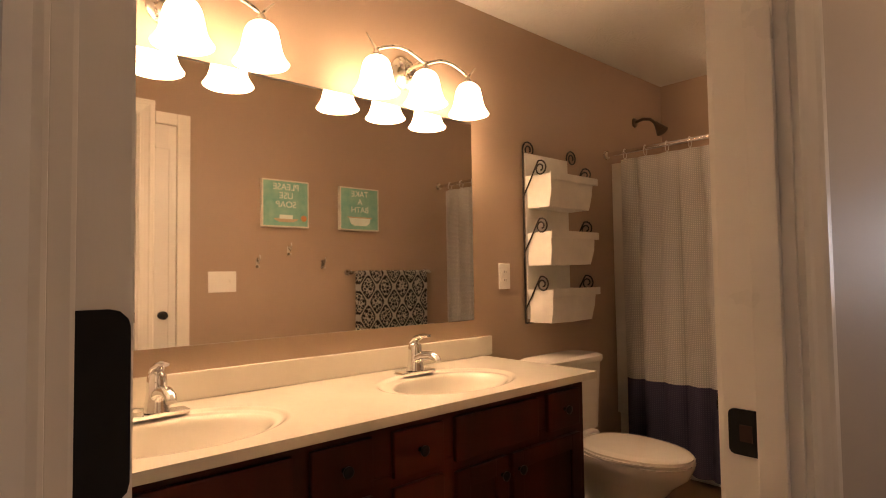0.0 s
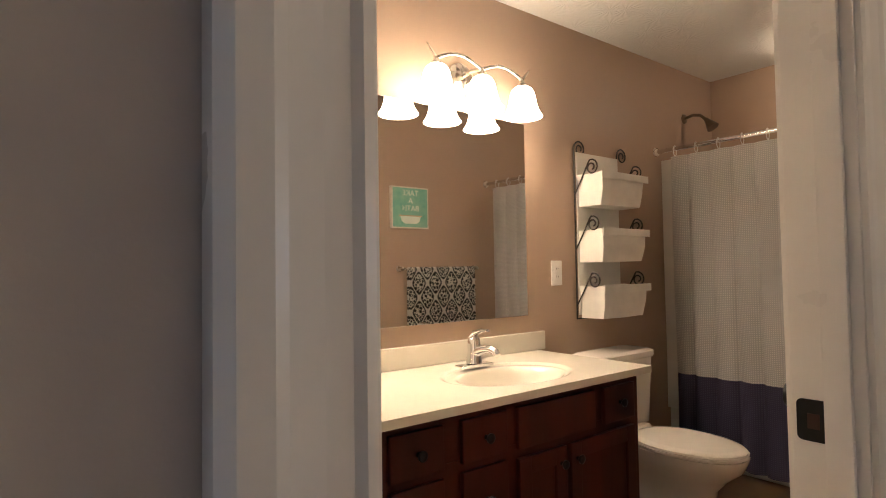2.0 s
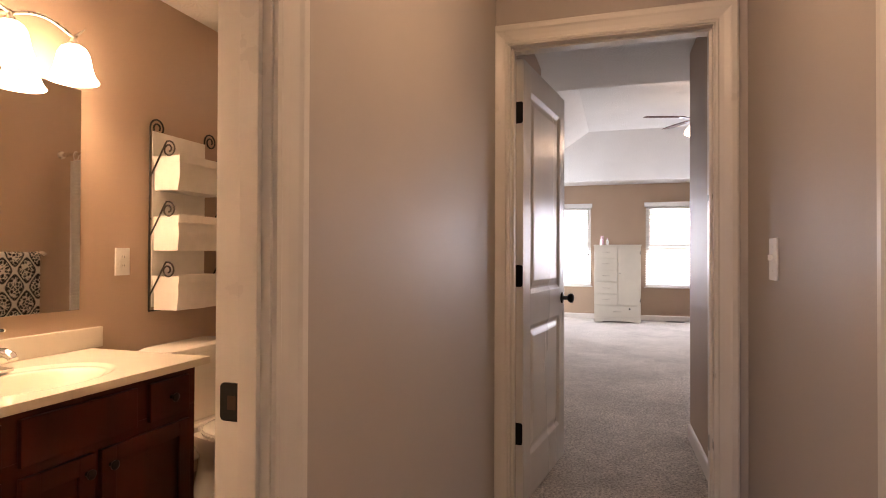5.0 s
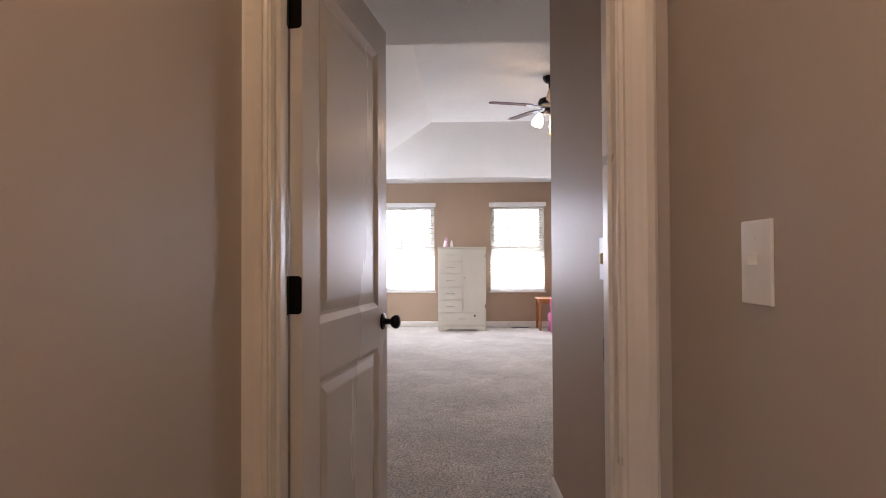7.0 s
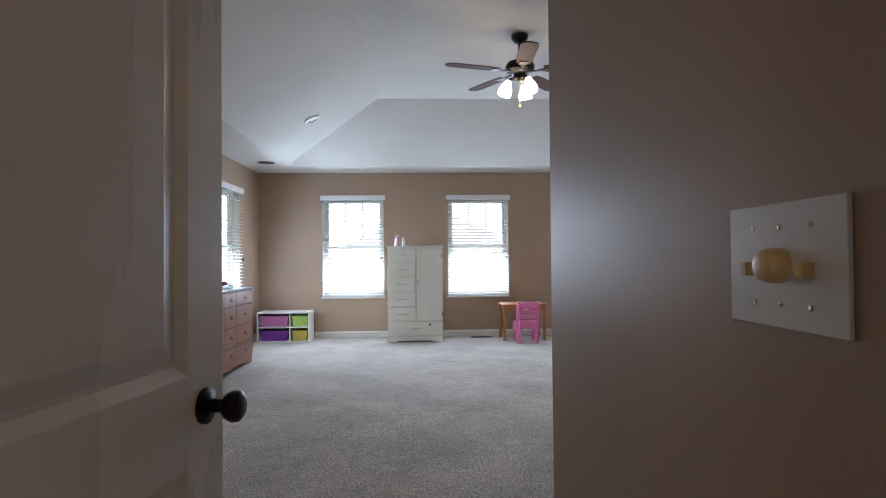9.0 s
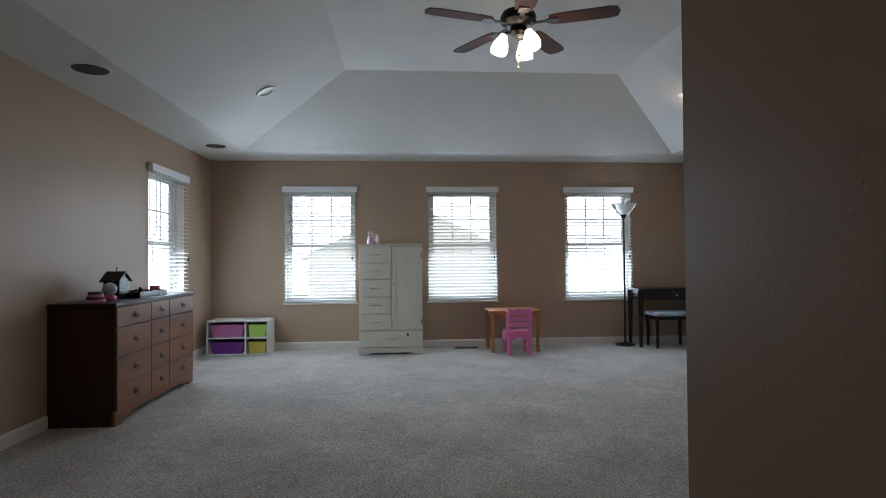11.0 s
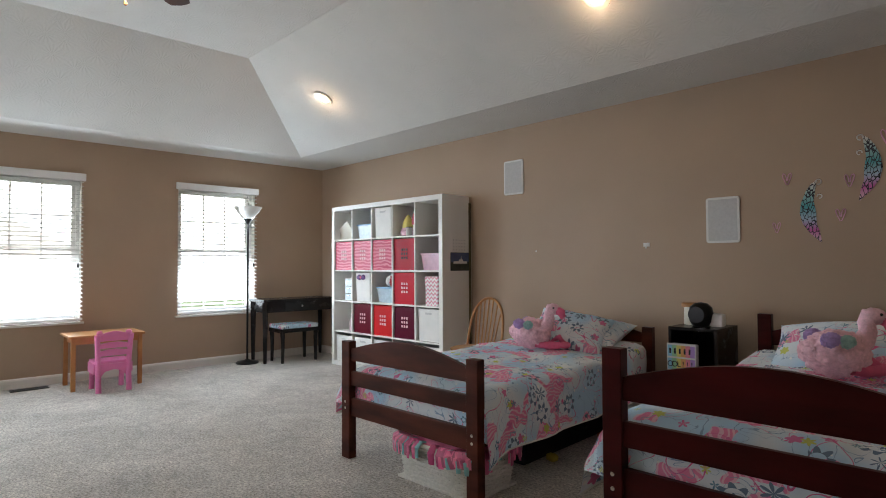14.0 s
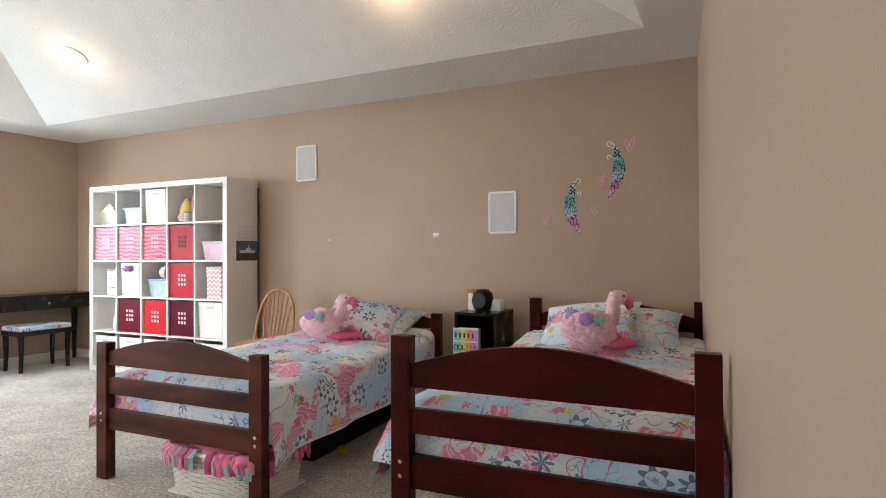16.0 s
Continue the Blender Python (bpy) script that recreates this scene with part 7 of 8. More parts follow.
def wicker_basket():
    ob = thing("wicker_basket", (6.01, -2.72, 0), "white wicker basket under the bed filled with a fringed blanket", "basket", 3.6)
    L, Wd, Ht = 0.30, 0.20, 0.21
    bm = bmesh.new()
    add_box(bm, (-L * 0.9, -Wd * 0.9, 0), (L * 0.9, Wd * 0.9, 0.012), 0.004)
    part("basket_bottom", bm, WICKER, ob)

    def loop(k, z, ph):
        pts = []
        n = 96
        for i in range(n + 1):
            a = 2 * math.pi * i / n
            c, s = math.cos(a), math.sin(a)
            wob = 0.004 * math.sin(a * 24 + ph)
            x = (L * k + wob) * math.copysign(abs(c) ** 0.45, c)
            y = (Wd * k + wob) * math.copysign(abs(s) ** 0.45, s)
            pts.append((x, y, z))
        return pts
    for r in range(16):
        part("weaver", tube(loop(0.9 + 0.1 * r / 15, 0.014 + r * 0.0122, math.pi * (r % 2)), 0.0056, 5), WICKER, ob)
    part("basket_rim", tube(loop(1.02, Ht + 0.006, 0), 0.011, 8), WICKER, ob)
    for i in range(44):
        a = 2 * math.pi * (i + 0.5) / 44
        c, s = math.cos(a), math.sin(a)
        f = lambda k: (L * k * math.copysign(abs(c) ** 0.45, c), Wd * k * math.copysign(abs(s) ** 0.45, s))
        part("stake", tube([(*f(0.895), 0.008), (*f(0.995), Ht)], 0.004, 5), WICKER, ob)


wicker_basket()
FLEECE = material("pink_fleece", (0.66, 0.08, 0.24), color2=(0.85, 0.30, 0.42), rough=1.0, scale=7, bump=0.5, bump_scale=120, per_object=0.35)
FLEECE2 = material("teal_fleece", (0.24, 0.50, 0.50), rough=1.0, bump=0.5, bump_scale=120, per_object=0.2)
_o = thing("fleece_blanket", (6.01, -2.72, 0), "pink and teal fleece blanket with a knotted fringe in the basket", "blanket", 3.6)
_bm = blob((0, 0, 0.215), (0.29, 0.19, 0.055), 4, 0.25, 3.0)
part("folds", _bm, FLEECE, _o, "", True)
random.seed(5)
for _k in range(170):
    _a = 2 * math.pi * _k / 170 + random.uniform(-0.03, 0.03)
    _c, _s = math.cos(_a), math.sin(_a)
    _x, _y = 0.30 * math.copysign(abs(_c) ** 0.45, _c), 0.20 * math.copysign(abs(_s) ** 0.45, _s)
    _l = random.uniform(0.03, 0.085)
    _w = random.uniform(0.012, 0.022)
    _tw = random.uniform(-0.4, 0.4)
    _pts = [(_x * 0.82, _y * 0.80, 0.225), (_x * 1.02, _y * 1.02, 0.236), (_x * 1.10, _y * 1.16, 0.235 - _l * 0.4), (_x * (1.10 + 0.03 * _tw), _y * (1.13 + 0.05 * _tw), 0.225 - _l)]
    part("fringe_strip", tube(_pts, [_w, _w, _w * 1.1, _w * 0.9], 6, 0.3), FLEECE2 if _k % 6 == 0 else FLEECE, _o)


def nightstand():
    ob = thing("nightstand", (5.412, -4.590, 0), "black open cube nightstand between the beds", "nightstand", 2)
    a, D, Ht, t = 0.155, 0.36, 0.745, 0.02
    for lo, hi, nm in (((-a, 0, 0), (-a + t, D, Ht - t), "side_panel"), ((a - t, 0, 0), (a, D, Ht - t), "side_panel"), ((-a, 0, Ht - t + 0.0005), (a, D, Ht), "top_panel"), ((-a + t, 0.001, 0.03), (a - t, D, 0.05), "bottom_panel"), ((-a + t, 0.001, 0.435), (a - t, D, 0.455), "shelf_board"), ((-a + t, 0.001, 0.05), (a - t, 0.006, Ht - t), "back_panel")):
        part(nm, box(lo, hi, 0.002), BLACKWOOD, ob)
    return ob


nightstand()
NZ = 0.746
_o = thing("light_box_sign", (5.470, -4.250, 0.456), "small light box sign with rainbow letter tiles", "sign", 182)
_o.matrix_basis = _o.matrix_basis @ Matrix.Diagonal((0.9, 0.9, 0.9, 1))
part("sign_case", box((-0.105, -0.03, 0), (0.105, 0.02, 0.20), 0.004), PLASTIC, _o)
RAIN = [(0.30, 0.62, 0.80), (0.36, 0.66, 0.40), (0.80, 0.72, 0.20), (0.84, 0.45, 0.16), (0.80, 0.26, 0.34), (0.50, 0.30, 0.66)]
for _r, _word in ((0, " OOL!!!"), (1, "LETTAJ")):
    for _k in range(6):
        _x = -0.098 + 0.0327 * _k
        part("tile", box((_x, -0.0325, 0.012 + 0.095 * _r), (_x + 0.0318, -0.0303, 0.094 + 0.095 * _r), 0.0005), material("tile_tint", RAIN[_k], rough=0.4), _o)
for _k, _ch in enumerate("OOL!!!"):
    lettering(_o, _ch, 0.058, Matrix.Translation((-0.078 + 0.031 * _k, -0.0333, 0.052)) @ pose(0, 0, 0, 90, 0, 0), DARKINK)
for _k in range(5):
    part("letter_bar", box((-0.085 + 0.035 * _k, -0.0340, 0.128), (-0.072 + 0.035 * _k, -0.0327, 0.166), 0.0005), DARKINK, _o)
_o = thing("round_speaker", (5.402, -4.374, NZ), "black round smart speaker on the nightstand", "speaker")
part("ball", lathe([(0, 0), (0.05, 0), (0.07, 0.03), (0.078, 0.075), (0.068, 0.125), (0.04, 0.150), (0, 0.158)], 28), BLACKMETAL, _o, "", True)
part("face_ring", lathe([(0.030, 0), (0.052, 0), (0.052, 0.006), (0.030, 0.006)], 24, m=Matrix.Translation((0, 0.072, 0.078)) @ pose(0, 0, 0, -90, 0, 0)), DARKINK, _o, "", True)
_o = thing("candle_jar", (5.494, -4.444, NZ), "pale tan jar with a wide lid on the nightstand", "jar")
part("jar_body", lathe([(0, 0), (0.05, 0), (0.048, 0.12), (0, 0.12)], 24), CREAM, _o, "", True)
part("jar_lid", lathe([(0, 0.1205), (0.065, 0.1205), (0.066, 0.14), (0.06, 0.146), (0, 0.147)], 24), PINE, _o, "", True)
_o = thing("white_speaker", (5.310, -4.404, NZ), "small white rounded speaker on the nightstand", "speaker")
part("shell", box((-0.045, -0.04, 0), (0.045, 0.04, 0.085), 0.03, 4), PLASTIC, _o, "", True)
part("foot_pad", lathe([(0, -0.0), (0.03, 0.0), (0.03, 0.002), (0, 0.002)], 16), GREYGRILLE, _o)

# on the south wall


def wall_speaker(x, z, label):
    ob = thing("wall_speaker", (x, south_y(x) + 0.0005, z), label, "speaker", 180 + SOUTH_TURN, "in-wall speakers")
    out = rounded_rect(0.224, 0.322, 0.018)
    part("bezel", prism(out, -0.010, 0, 0.002), PLASTIC, ob)
    part("grille", box((-0.097, -0.0115, -0.146), (0.097, -0.0095, 0.146), 0.001), GREYGRILLE, ob, "pale grey mesh grille")


wall_speaker(7.257, 1.977, "white framed in-wall speaker above the chair")
wall_speaker(5.395, 1.464, "white framed in-wall speaker above the nightstand")
WINGS = material("wing_print", (0.10, 0.45, 0.48), rough=0.6)
_nt, _b, _node = node_kit(WINGS)
_co = _node("ShaderNodeTexCoord")
_sp = _node("ShaderNodeSeparateXYZ", {0: _co.outputs["Object"]})
_rp = _node("ShaderNodeValToRGB", {0: _node("ShaderNodeMapRange", {"Value": _sp.outputs[2], 1: -0.20, 2: 0.20}).outputs[0]})
_e = _rp.color_ramp.elements
_e[0].position, _e[0].color = 0.0, (0.75, 0.62, 0.66, 1)
_e[1].position, _e[1].color = 1.0, (0.76, 0.72, 0.66, 1)
for _p, _c in ((0.22, (0.56, 0.10, 0.36, 1)), (0.40, (0.40, 0.50, 0.62, 1)), (0.60, (0.06, 0.34, 0.36, 1)), (0.78, (0.30, 0.48, 0.48, 1))):
    _n = _e.new(_p)
    _n.color = _c
_cell = _node("ShaderNodeTexVoronoi", {"Vector": _node("ShaderNodeMapping", {0: _co.outputs["Object"], "Scale": (55.0, 1.0, 26.0)}).outputs[0], "Scale": 1.0}, feature="DISTANCE_TO_EDGE")
_ln = _node("ShaderNodeMath", {0: _cell.outputs[0], 1: 0.07}, operation="GREATER_THAN")
_mx = _node("ShaderNodeMix", {"Factor": _ln.outputs[0], 6: (0.02, 0.02, 0.03, 1), 7: _rp.outputs[0]}, data_type="RGBA")
_nt.links.new(_mx.outputs[2], _b.inputs["Base Color"])


def wing(x, z, mirror):
    """A feathered wing cut-out, curled at its tip."""
    ob = thing("wing_decal", (x, south_y(x) + 0.0005, z), "teal and pink feather wing wall decal", "wall decal", 180 + SOUTH_TURN, "wing decals")
    mid = [(0.035, 0.20), (0.02, 0.185), (0.0, 0.14), (-0.015, 0.07), (-0.018, 0.0), (-0.005, -0.07), (0.02, -0.13), (0.055, -0.19)]
    half = [0.006, 0.014, 0.024, 0.036, 0.043, 0.040, 0.026, 0.004]
    s = -1 if mirror else 1
    left = [(s * (u - w), v) for (u, v), w in zip(mid, half)]
    right = [(s * (u + w * (1.0 + 0.1 * (-1) ** i)), v) for i, ((u, v), w) in enumerate(zip(mid, half))]
    part("wing_shape", prism(left + right[::-1], -0.003, 0), WINGS, ob)
    for cx, cz, r in ((0.045, 0.192, 0.016), (0.05, 0.10, 0.013)):
        pts = [(s * (cx + r * math.cos(a)), -0.002, cz + r * math.sin(a)) for a in [radians(200 - 300 * i / 12) for i in range(13)]]
        part("curl", tube(pts, 0.004, 6), MUSLIN, ob, "pale curled tip", True)
        part("curl_outline", tube([(p[0] * 1.0, -0.003, p[2] + 0.003) for p in pts], 0.0016, 5), DARKINK, ob)


wing(4.863, 1.479, False)
wing(4.552, 1.726, True)
HEART = material("pink_heart_decal", (0.76, 0.42, 0.58), rough=0.6)
for _x, _z, _s in ((4.463, 1.898, 1.3), (4.992, 1.707, 1.0), (4.655, 1.662, 1.0), (4.704, 1.453, 1.0), (5.058, 1.392, 0.9)):
    _o = thing("heart_decal", (_x, south_y(_x) + 0.0005, _z), "small pink sketched heart wall decal", "wall decal", 180 + SOUTH_TURN, "heart decals")
    for _d in (-1, 1):
        _pts = [(_d * _s * u, -0.002, _s * w) for u, w in ((0.003, -0.038), (0.012, -0.016), (0.022, 0.010), (0.026, 0.028), (0.020, 0.038), (0.010, 0.030), (0.005, 0.012), (0.003, -0.010))]
        part("stroke", tube(_pts, 0.0032 * _s, 5), HEART, _o)
_o = thing("adhesive_hook", (5.96, south_y(5.96) + 0.0005, 1.291), "small white adhesive hook on the wall", "hook", 180 + SOUTH_TURN)
part("hook_plate", box((-0.025, -0.005, 0.0), (0.025, 0, 0.03), 0.002), PLASTIC, _o)
part("hook_arm", tube([(0, -0.004, 0.01), (0, -0.014, -0.012), (0, -0.022, -0.008)], 0.005, 8), PLASTIC, _o)
_o = thing("wall_anchor", (7.008, south_y(7.008) + 0.0005, 1.278), "tiny leftover wall anchor", "wall anchor", 180 + SOUTH_TURN)
part("anchor", lathe([(0, 0), (0.008, 0), (0.006, 0.004), (0, 0.005)], 12, m=pose(0, 0, 0, 90, 0, 0)), PLASTIC, _o)

# ceiling fittings
can_tilt = math.degrees(math.atan2(TOP - H, tray_head(7) - tray_foot(7)))
for _x, _side, _t, _lit in ((8.50, "south", 0.495, True), (5.61, "south", 0.475, True), (8.44, "north", 0.466, False)):
    _p = slope_point(_side, _x, _t)
    _ob = can_light((_p[0], _p[1], _p[2] - 0.003), _lit, can_tilt if _side == "south" else -math.degrees(math.atan2(TOP - H, OY1 - IY1)))
    if _lit:
        point_lamp("can_bulb", (_p[0], _p[1] + 0.03, _p[2] - 0.13), 1.2, WARM, 0.03)
for _x in (7.015, 9.594):
    _o = thing("ceiling_speaker", (_x, 1.59, H - 0.001), "round grey in-ceiling speaker grille", "speaker", group="ceiling speakers")
    part("ring", lathe([(0.115, 0), (0.132, 0), (0.130, -0.002), (0.115, -0.003)], 36), TRIM, _o, "", True)
    part("mesh", lathe([(0, -0.006), (0.110, -0.006), (0.1145, -0.001), (0, -0.001)], 36), material("dark_grille", (0.09, 0.083, 0.078), spec=0.1, rough=0.9), _o, "dark grey grille mesh")
_o = thing("floor_vent", (10.40, -1.32, 0.0005), "dark bronze floor vent in the carpet", "floor vent", 90)
part("vent_frame", boxes([((-0.15, -0.055, 0), (0.15, -0.043, 0.006)), ((-0.15, 0.043, 0), (0.15, 0.055, 0.006)), ((-0.15, -0.043, 0), (-0.138, 0.043, 0.006)), ((0.138, -0.043, 0), (0.15, 0.043, 0.006))], 0.001), BLACKMETAL, _o)
for _k in range(16):
    part("vent_slat", box((-0.132 + 0.017 * _k, -0.043, 0.001), (-0.124 + 0.017 * _k, 0.043, 0.005), 0.0005), BLACKMETAL, _o)
part("vent_pan", box((-0.138, -0.043, 0.0), (0.138, 0.043, 0.0006), 0), DARKINK, _o)
_o = plate("outlet", (9.80, N_Y - 0.0005, 0.40), 0, 0.072, 0.118, "white double outlet low on the wall", "outlet")
for _z in (-0.02, 0.02):
    part("socket", box((-0.016, -0.0085, _z - 0.013), (0.016, -0.005, _z + 0.013), 0.002), PLASTIC, _o)

BLADE = material("dark_cherry_fan_blade", (0.09, 0.035, 0.022), color2=(0.05, 0.018, 0.012), spec=0.15, rough=0.6, scale=6, stretch=(0.2, 1, 1))


def ceiling_fan():
    ob = thing("ceiling_fan", (6.862, -1.302, TOP), "black ceiling fan with dark wood blades and lit glass shades", "ceiling fan")
    part("canopy", lathe([(0, -0.001), (0.072, -0.001), (0.070, -0.03), (0.045, -0.062), (0.02, -0.07), (0, -0.07)], 28), BLACKMETAL, ob, "", True)
    part("downrod", cyl((0, 0, -0.06), (0, 0, -0.21), 0.013, 12), BLACKMETAL, ob, "", True)
    part("motor_housing", lathe([(0, -0.16), (0.05, -0.165), (0.11, -0.185), (0.125, -0.215), (0.12, -0.25), (0.085, -0.275), (0.06, -0.285), (0, -0.285)], 32), BLACKMETAL, ob, "", True)
    for k in range(5):
        m = pose(0, 0, -0.255, 0, 0, 72 * k + 33)
        out = [(0.21, -0.055), (0.30, -0.066), (0.60, -0.070), (0.655, -0.055), (0.67, 0.0), (0.655, 0.055), (0.60, 0.070), (0.30, 0.066), (0.21, 0.055)]
        bm = bmesh.new()
        up = [bm.verts.new((x, y, 0.003 + 0.20 * -y * 0.6)) for x, y in out]
        dn = [bm.verts.new((x, y, -0.004 + 0.20 * -y * 0.6)) for x, y in out]
        bm.faces.new(up)
        bm.faces.new(dn[::-1])
        for i in range(len(out)):
            j = (i + 1) % len(out)
            bm.faces.new((up[i], dn[i], dn[j], up[j]))
        bmesh.ops.transform(bm, matrix=m, verts=bm.verts[:])
        bl = part("blade", bm, BLADE, ob, "dark wood blade")
        bm = bmesh.new()
        add_box(bm, (0.09, -0.016, -0.012), (0.20, 0.016, -0.005), 0.003)
        add_box(bm, (0.19, -0.035, -0.012), (0.27, 0.035, -0.0055), 0.003)
        bmesh.ops.transform(bm, matrix=m, verts=bm.verts[:])
        part("blade_iron", bm, BLACKMETAL, bl)
    part("light_hub", lathe([(0, -0.285), (0.055, -0.287), (0.06, -0.32), (0.04, -0.345), (0, -0.35)], 24), BLACKMETAL, ob, "", True)
    for k in range(3):
        a = radians(120 * k + 90)
        c, s = math.cos(a), math.sin(a)
        part("light_arm", tube([(0.04 * c, 0.04 * s, -0.32), (0.085 * c, 0.085 * s, -0.325), (0.10 * c, 0.10 * s, -0.345)], 0.011, 10), BLACKMETAL, ob, "", True)
        m = Matrix.Translation((0.10 * c, 0.10 * s, -0.335)) @ pose(0, 0, 0, 0, 0, math.degrees(a)) @ pose(0, 0, 0, 0, -18, 0)
        part("glass_shade", lathe([(0.024, -0.005), (0.034, -0.03), (0.052, -0.07), (0.060, -0.105), (0.055, -0.135), (0.050, -0.135), (0.054, -0.105), (0.046, -0.07), (0.028, -0.03)], 24, m=m), FAN_GLOW, ob, "lit frosted glass shade", True)
        part("bulb", blob((0.10 * c + 0.02 * c, 0.10 * s + 0.02 * s, -0.42), (0.026, 0.026, 0.034), 2), FAN_GLOW, ob, "lit bulb", True)
    for dx, l in ((0.02, 0.19), (-0.015, 0.12)):
        part("pull_chain", cyl((dx, 0.0, -0.34), (dx, 0.0, -0.35 - l), 0.0016, 6), NICKEL, ob)
        part("chain_fob", lathe([(0, 0.012), (0.007, 0.006), (0.009, -0.006), (0, -0.014)], 10, (dx, 0.0, -0.36 - l)), PINE, ob, "small wooden fob", True)


ceiling_fan()
for _c in bpy.data.objects["ceiling_fan"].children:
    if _c.name.split(".")[0] not in ("canopy", "downrod"):
        _c.location.z -= 0.055
point_lamp("fan_bulbs", (6.862, -1.322, TOP - 0.55), 5.0, (1.0, 0.78, 0.54), 0.08)

# under the bed: a black box added as its shade, and two toys
SHADE_BLACK = material("underbed_shade_black", (0.015, 0.014, 0.016), rough=0.9, spec=0.1, vary=0.2, scale=12, bump=0.2, bump_scale=300)
_o = thing("underbed_shade_box", on_bed(BED1, 0, 0, 0.002), "low black box added to stand in for the shade under the bed", "storage box", BED1[1])
part("box_body", box((-0.42, 0.62, 0), (0.36, 1.86, 0.17), 0.012, 3), SHADE_BLACK, _o)
part("box_lid", box((-0.425, 0.615, 0.171), (0.365, 1.865, 0.20), 0.008, 3), SHADE_BLACK, _o)
part("box_handle", tube([(0.362, 1.16, 0.10), (0.385, 1.20, 0.085), (0.385, 1.28, 0.085), (0.362, 1.32, 0.10)], 0.008, 8), SHADE_BLACK, _o, "", True)
for _nm, _x, _y, _c, _w in (("yellow", 0.43, 0.80, (0.55, 0.42, 0.05), "yellow"), ("orange", 0.44, 1.38, (0.55, 0.13, 0.03), "orange")):
    _o = thing("small_toy", on_bed(BED1, _x, _y, 0.024), "small " + _w + " plush toy on the carpet under the bed", "toy", 20)
    part("toy_body", blob((0, 0, 0), (0.036, 0.028, 0.024), 3, 0.2, 6.0), material(_nm + "_plush", _c, rough=1.0, bump=0.4, bump_scale=200), _o, "", True)

# hall ceiling lamp, never in view; added for the warm light on the walls
_o = thing("unseen_hall_light", (0.95, -0.36, H), "unseen lit dome light added for the hall's warm light", "ceiling light")
part("dome", lathe([(0.14, -0.012), (0.125, -0.05), (0.08, -0.085), (0.03, -0.10), (0, -0.102)], 32), SHADE_GLOW, _o, "lit frosted dome", True)
part("pan", lathe([(0, 0), (0.155, 0), (0.155, -0.012), (0, -0.012)], 32), NICKEL, _o, "", True)
point_lamp("hall_bulb", (0.95, -0.36, H - 0.22), 2.7, WARM, 0.08)

# ---- outdoors, seen through the blinds ----
SKYGLOW = material("overcast_sky_backdrop", (0.8, 0.85, 0.9), rough=1.0, spec=0.0, vary=0.03, scale=0.02, emit=(0.90, 0.96, 1.0), strength=4.0)
structure("backdrop_east", box((75, -80, -6), (75.3, 80, 45), 0), SKYGLOW, "bright overcast sky beyond the windows", "sky")
structure("backdrop_north", box((-60, 75, -6), (75, 75.3, 45), 0), SKYGLOW, "bright overcast sky beyond the windows", "sky")
GRASS = material("lawn_grass", (0.10, 0.14, 0.05), rough=1.0, spec=0.1, vary=0.3, scale=0.6, bump=0.5, bump_scale=20)
structure("ground", box((-60, -80, -3.3), (75, 75, -3.1), 0), GRASS, "green lawn below the upper storey windows", "lawn")
SIDING = material("pale_grey_siding", (0.86, 0.86, 0.84), rough=0.7, vary=0.05, scale=2)
ROOFING = material("grey_shingles", (0.84, 0.84, 0.84), rough=0.9, vary=0.15, scale=6)
_o = thing("neighbour_house", (46, -1.2, -3.9), "pale grey neighbouring house with a gabled shingle roof", "house")
part("house_wall", box((-4.5, -7, 0), (4.5, 7, 5.2), 0.02), SIDING, _o)
_bm = prism([(-7.6, 5.0), (0, 8.6), (7.6, 5.0), (7.6, 5.2), (0, 8.85), (-7.6, 5.2)], -4.55, 4.55)
bmesh.ops.transform(_bm, matrix=pose(0, 0, 0, 0, 0, 90), verts=_bm.verts[:])
part("roof", _bm, ROOFING, _o)
_bm = prism([(-7.2, 5.2), (7.2, 5.2), (0, 8.61)], -4.52, 4.52)
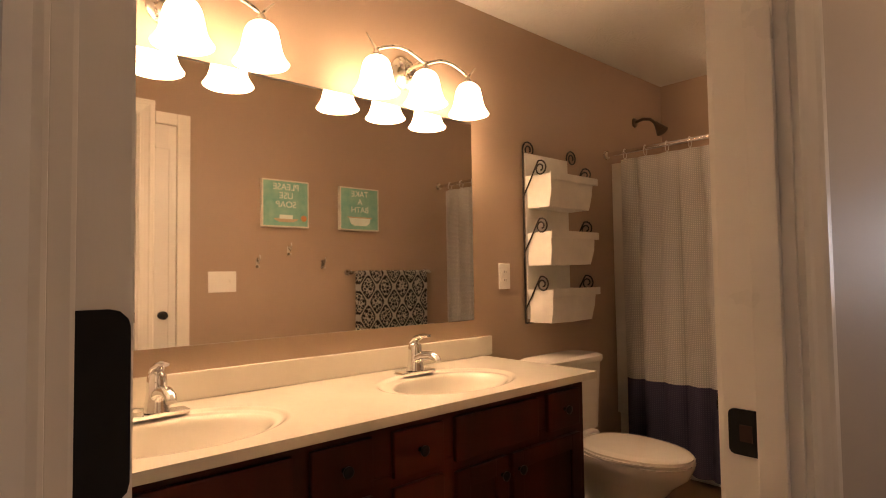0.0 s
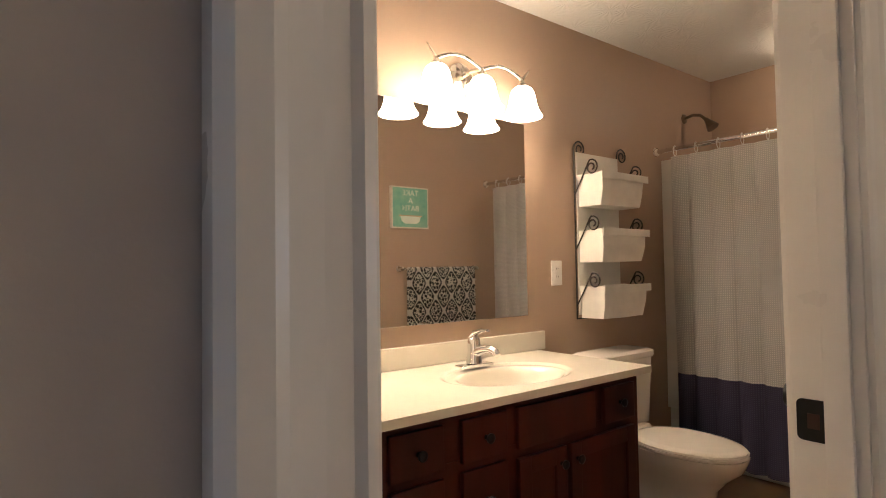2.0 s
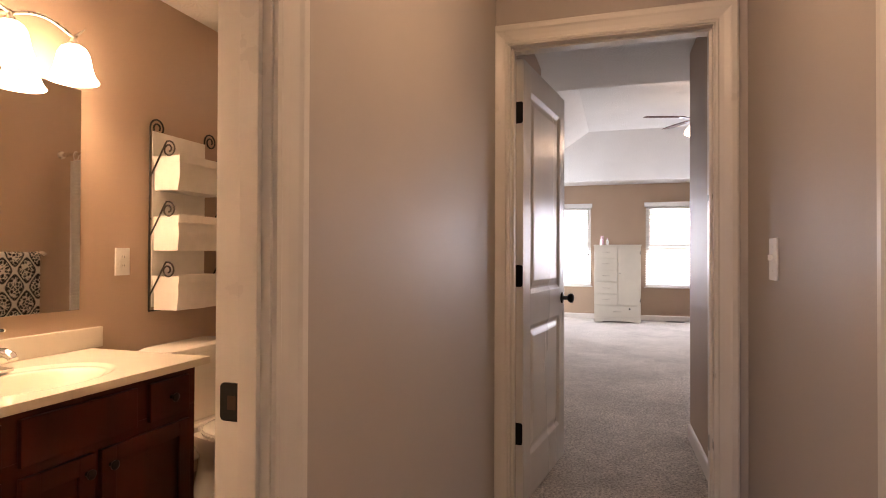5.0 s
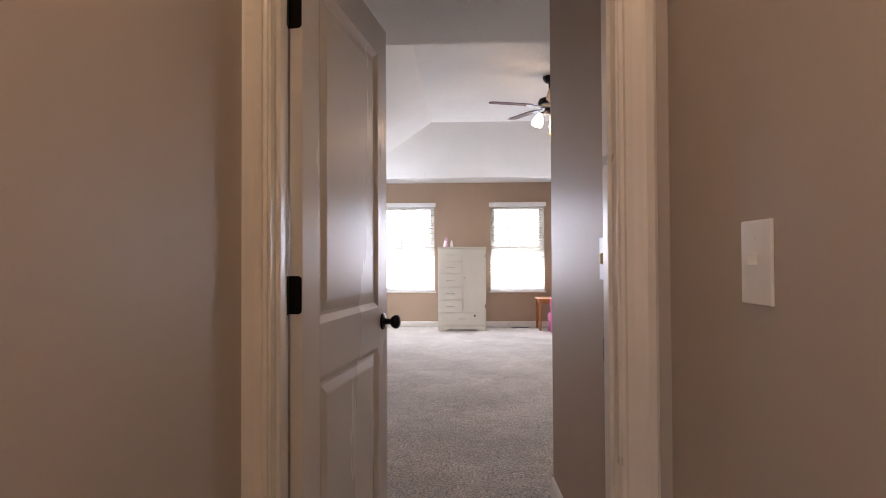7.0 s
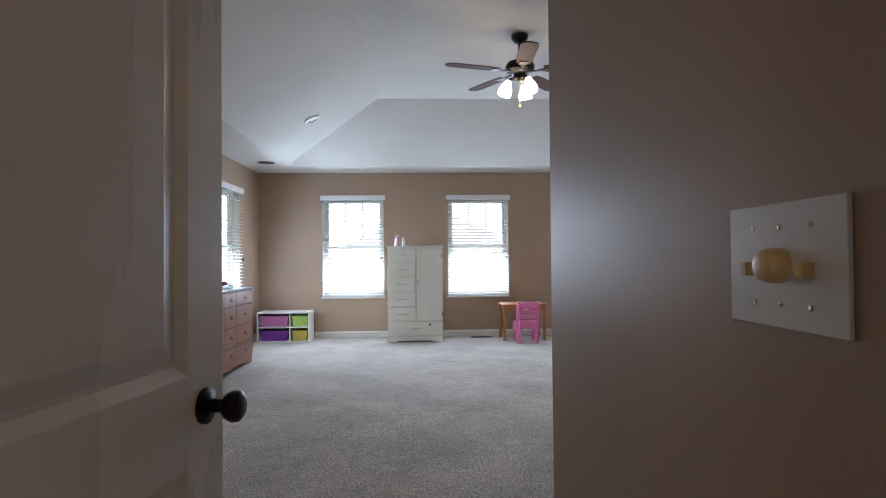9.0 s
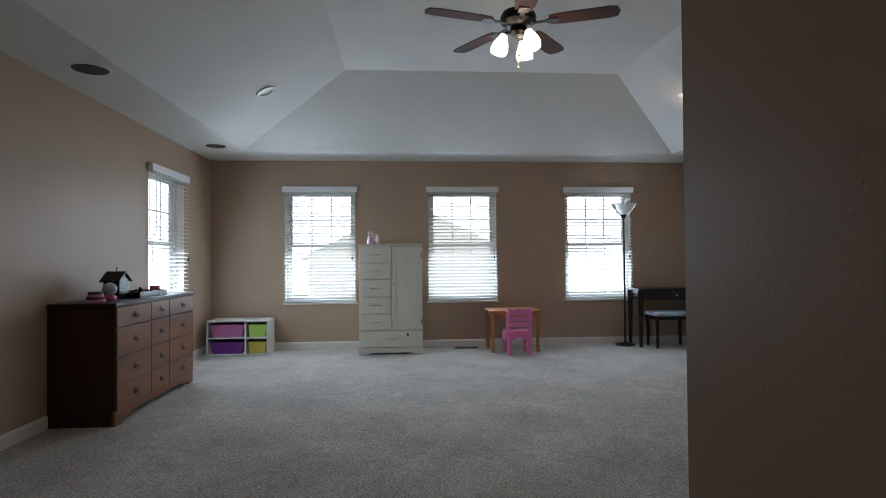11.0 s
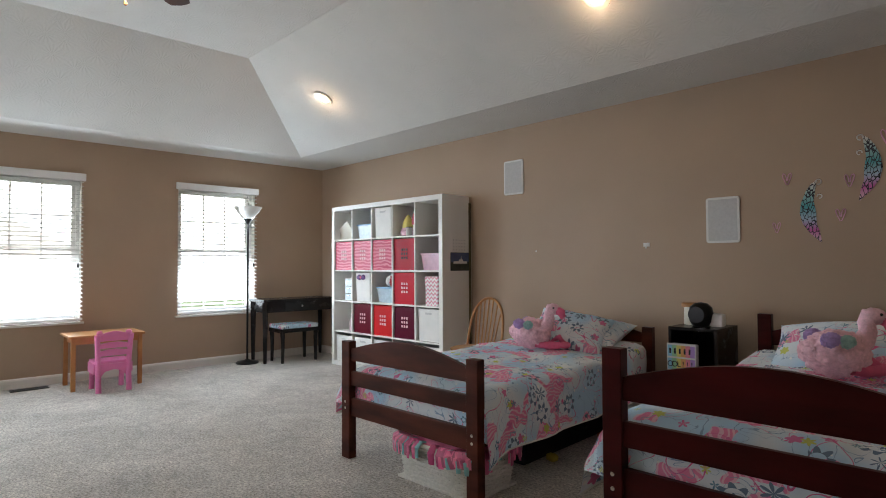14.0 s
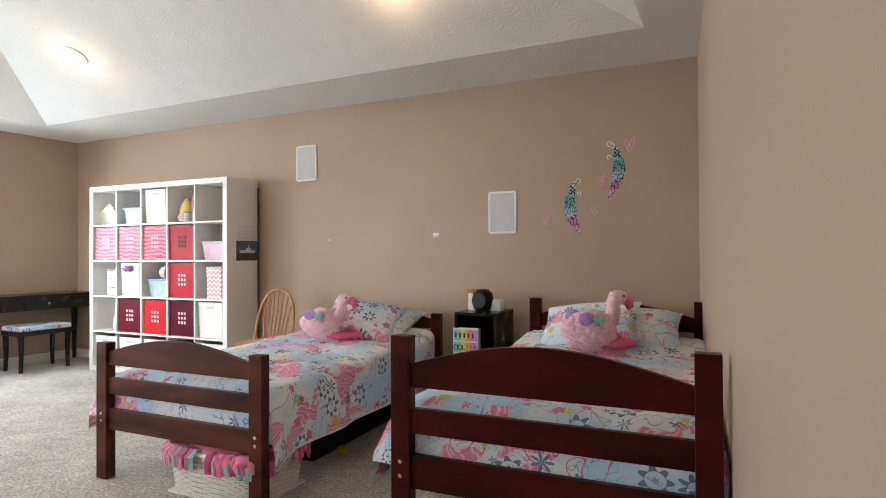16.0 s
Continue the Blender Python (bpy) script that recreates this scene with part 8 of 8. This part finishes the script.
bmesh.ops.transform(_bm, matrix=pose(0, 0, 0, 0, 0, 90), verts=_bm.verts[:])
part("gable", _bm, SIDING, _o)
LEAF = material("tree_leaves", (0.07, 0.11, 0.04), rough=0.8, vary=0.4, scale=2)
BARK = material("grey_bark", (0.14, 0.11, 0.09), rough=0.9, vary=0.2, scale=8)


def tree(place, height, seed):
    ob = thing("tree", place, "leafy green garden tree beyond the windows", "tree", group="garden trees")
    rng = random.Random(seed)
    bm = tube([(0, 0, 0), (0.1, 0, height * 0.3), (0.0, 0.15, height * 0.6)], [0.22, 0.16, 0.08], 10)
    for k in range(6):
        a = k * 1.05 + rng.random()
        add_tube(bm, [(0.05, 0.05, height * (0.25 + 0.05 * k)), (0.8 * math.cos(a), 0.8 * math.sin(a), height * (0.4 + 0.05 * k)), (1.6 * math.cos(a), 1.6 * math.sin(a), height * (0.5 + 0.06 * k))], [0.07, 0.05, 0.02], 6)
    part("trunk", bm, BARK, ob)
    verts, faces = [], []
    for _ in range(1800):
        u, v, w = rng.gauss(0, 1), rng.gauss(0, 1), rng.gauss(0, 1)
        n = math.sqrt(u * u + v * v + w * w) or 1
        r = rng.random() ** 0.4
        c = Vector((u / n * r * height * 0.30, v / n * r * height * 0.30, height * 0.66 + w / n * r * height * 0.33))
        c *= 1 + 0.18 * noise.noise(c * 0.9)
        a, b = Vector((rng.uniform(-1, 1), rng.uniform(-1, 1), rng.uniform(-1, 1))).normalized() * 0.16, Vector((rng.uniform(-1, 1), rng.uniform(-1, 1), rng.uniform(-1, 1))).normalized() * 0.10
        i = len(verts)
        verts += [c - a, c + b, c + a, c - b]
        faces.append((i, i + 1, i + 2, i + 3))
    me = bpy.data.meshes.new("crown")
    me.from_pydata([tuple(v) for v in verts], [], faces)
    me.materials.append(LEAF)
    cr = new("crown", me)
    cr.parent = ob


for _p, _h, _s in (((48, -24, -3.1), 4.6, 1), ((50, -29, -3.1), 4.2, 2), ((55, -34, -3.1), 5.0, 3)):
    tree(_p, _h, _s)
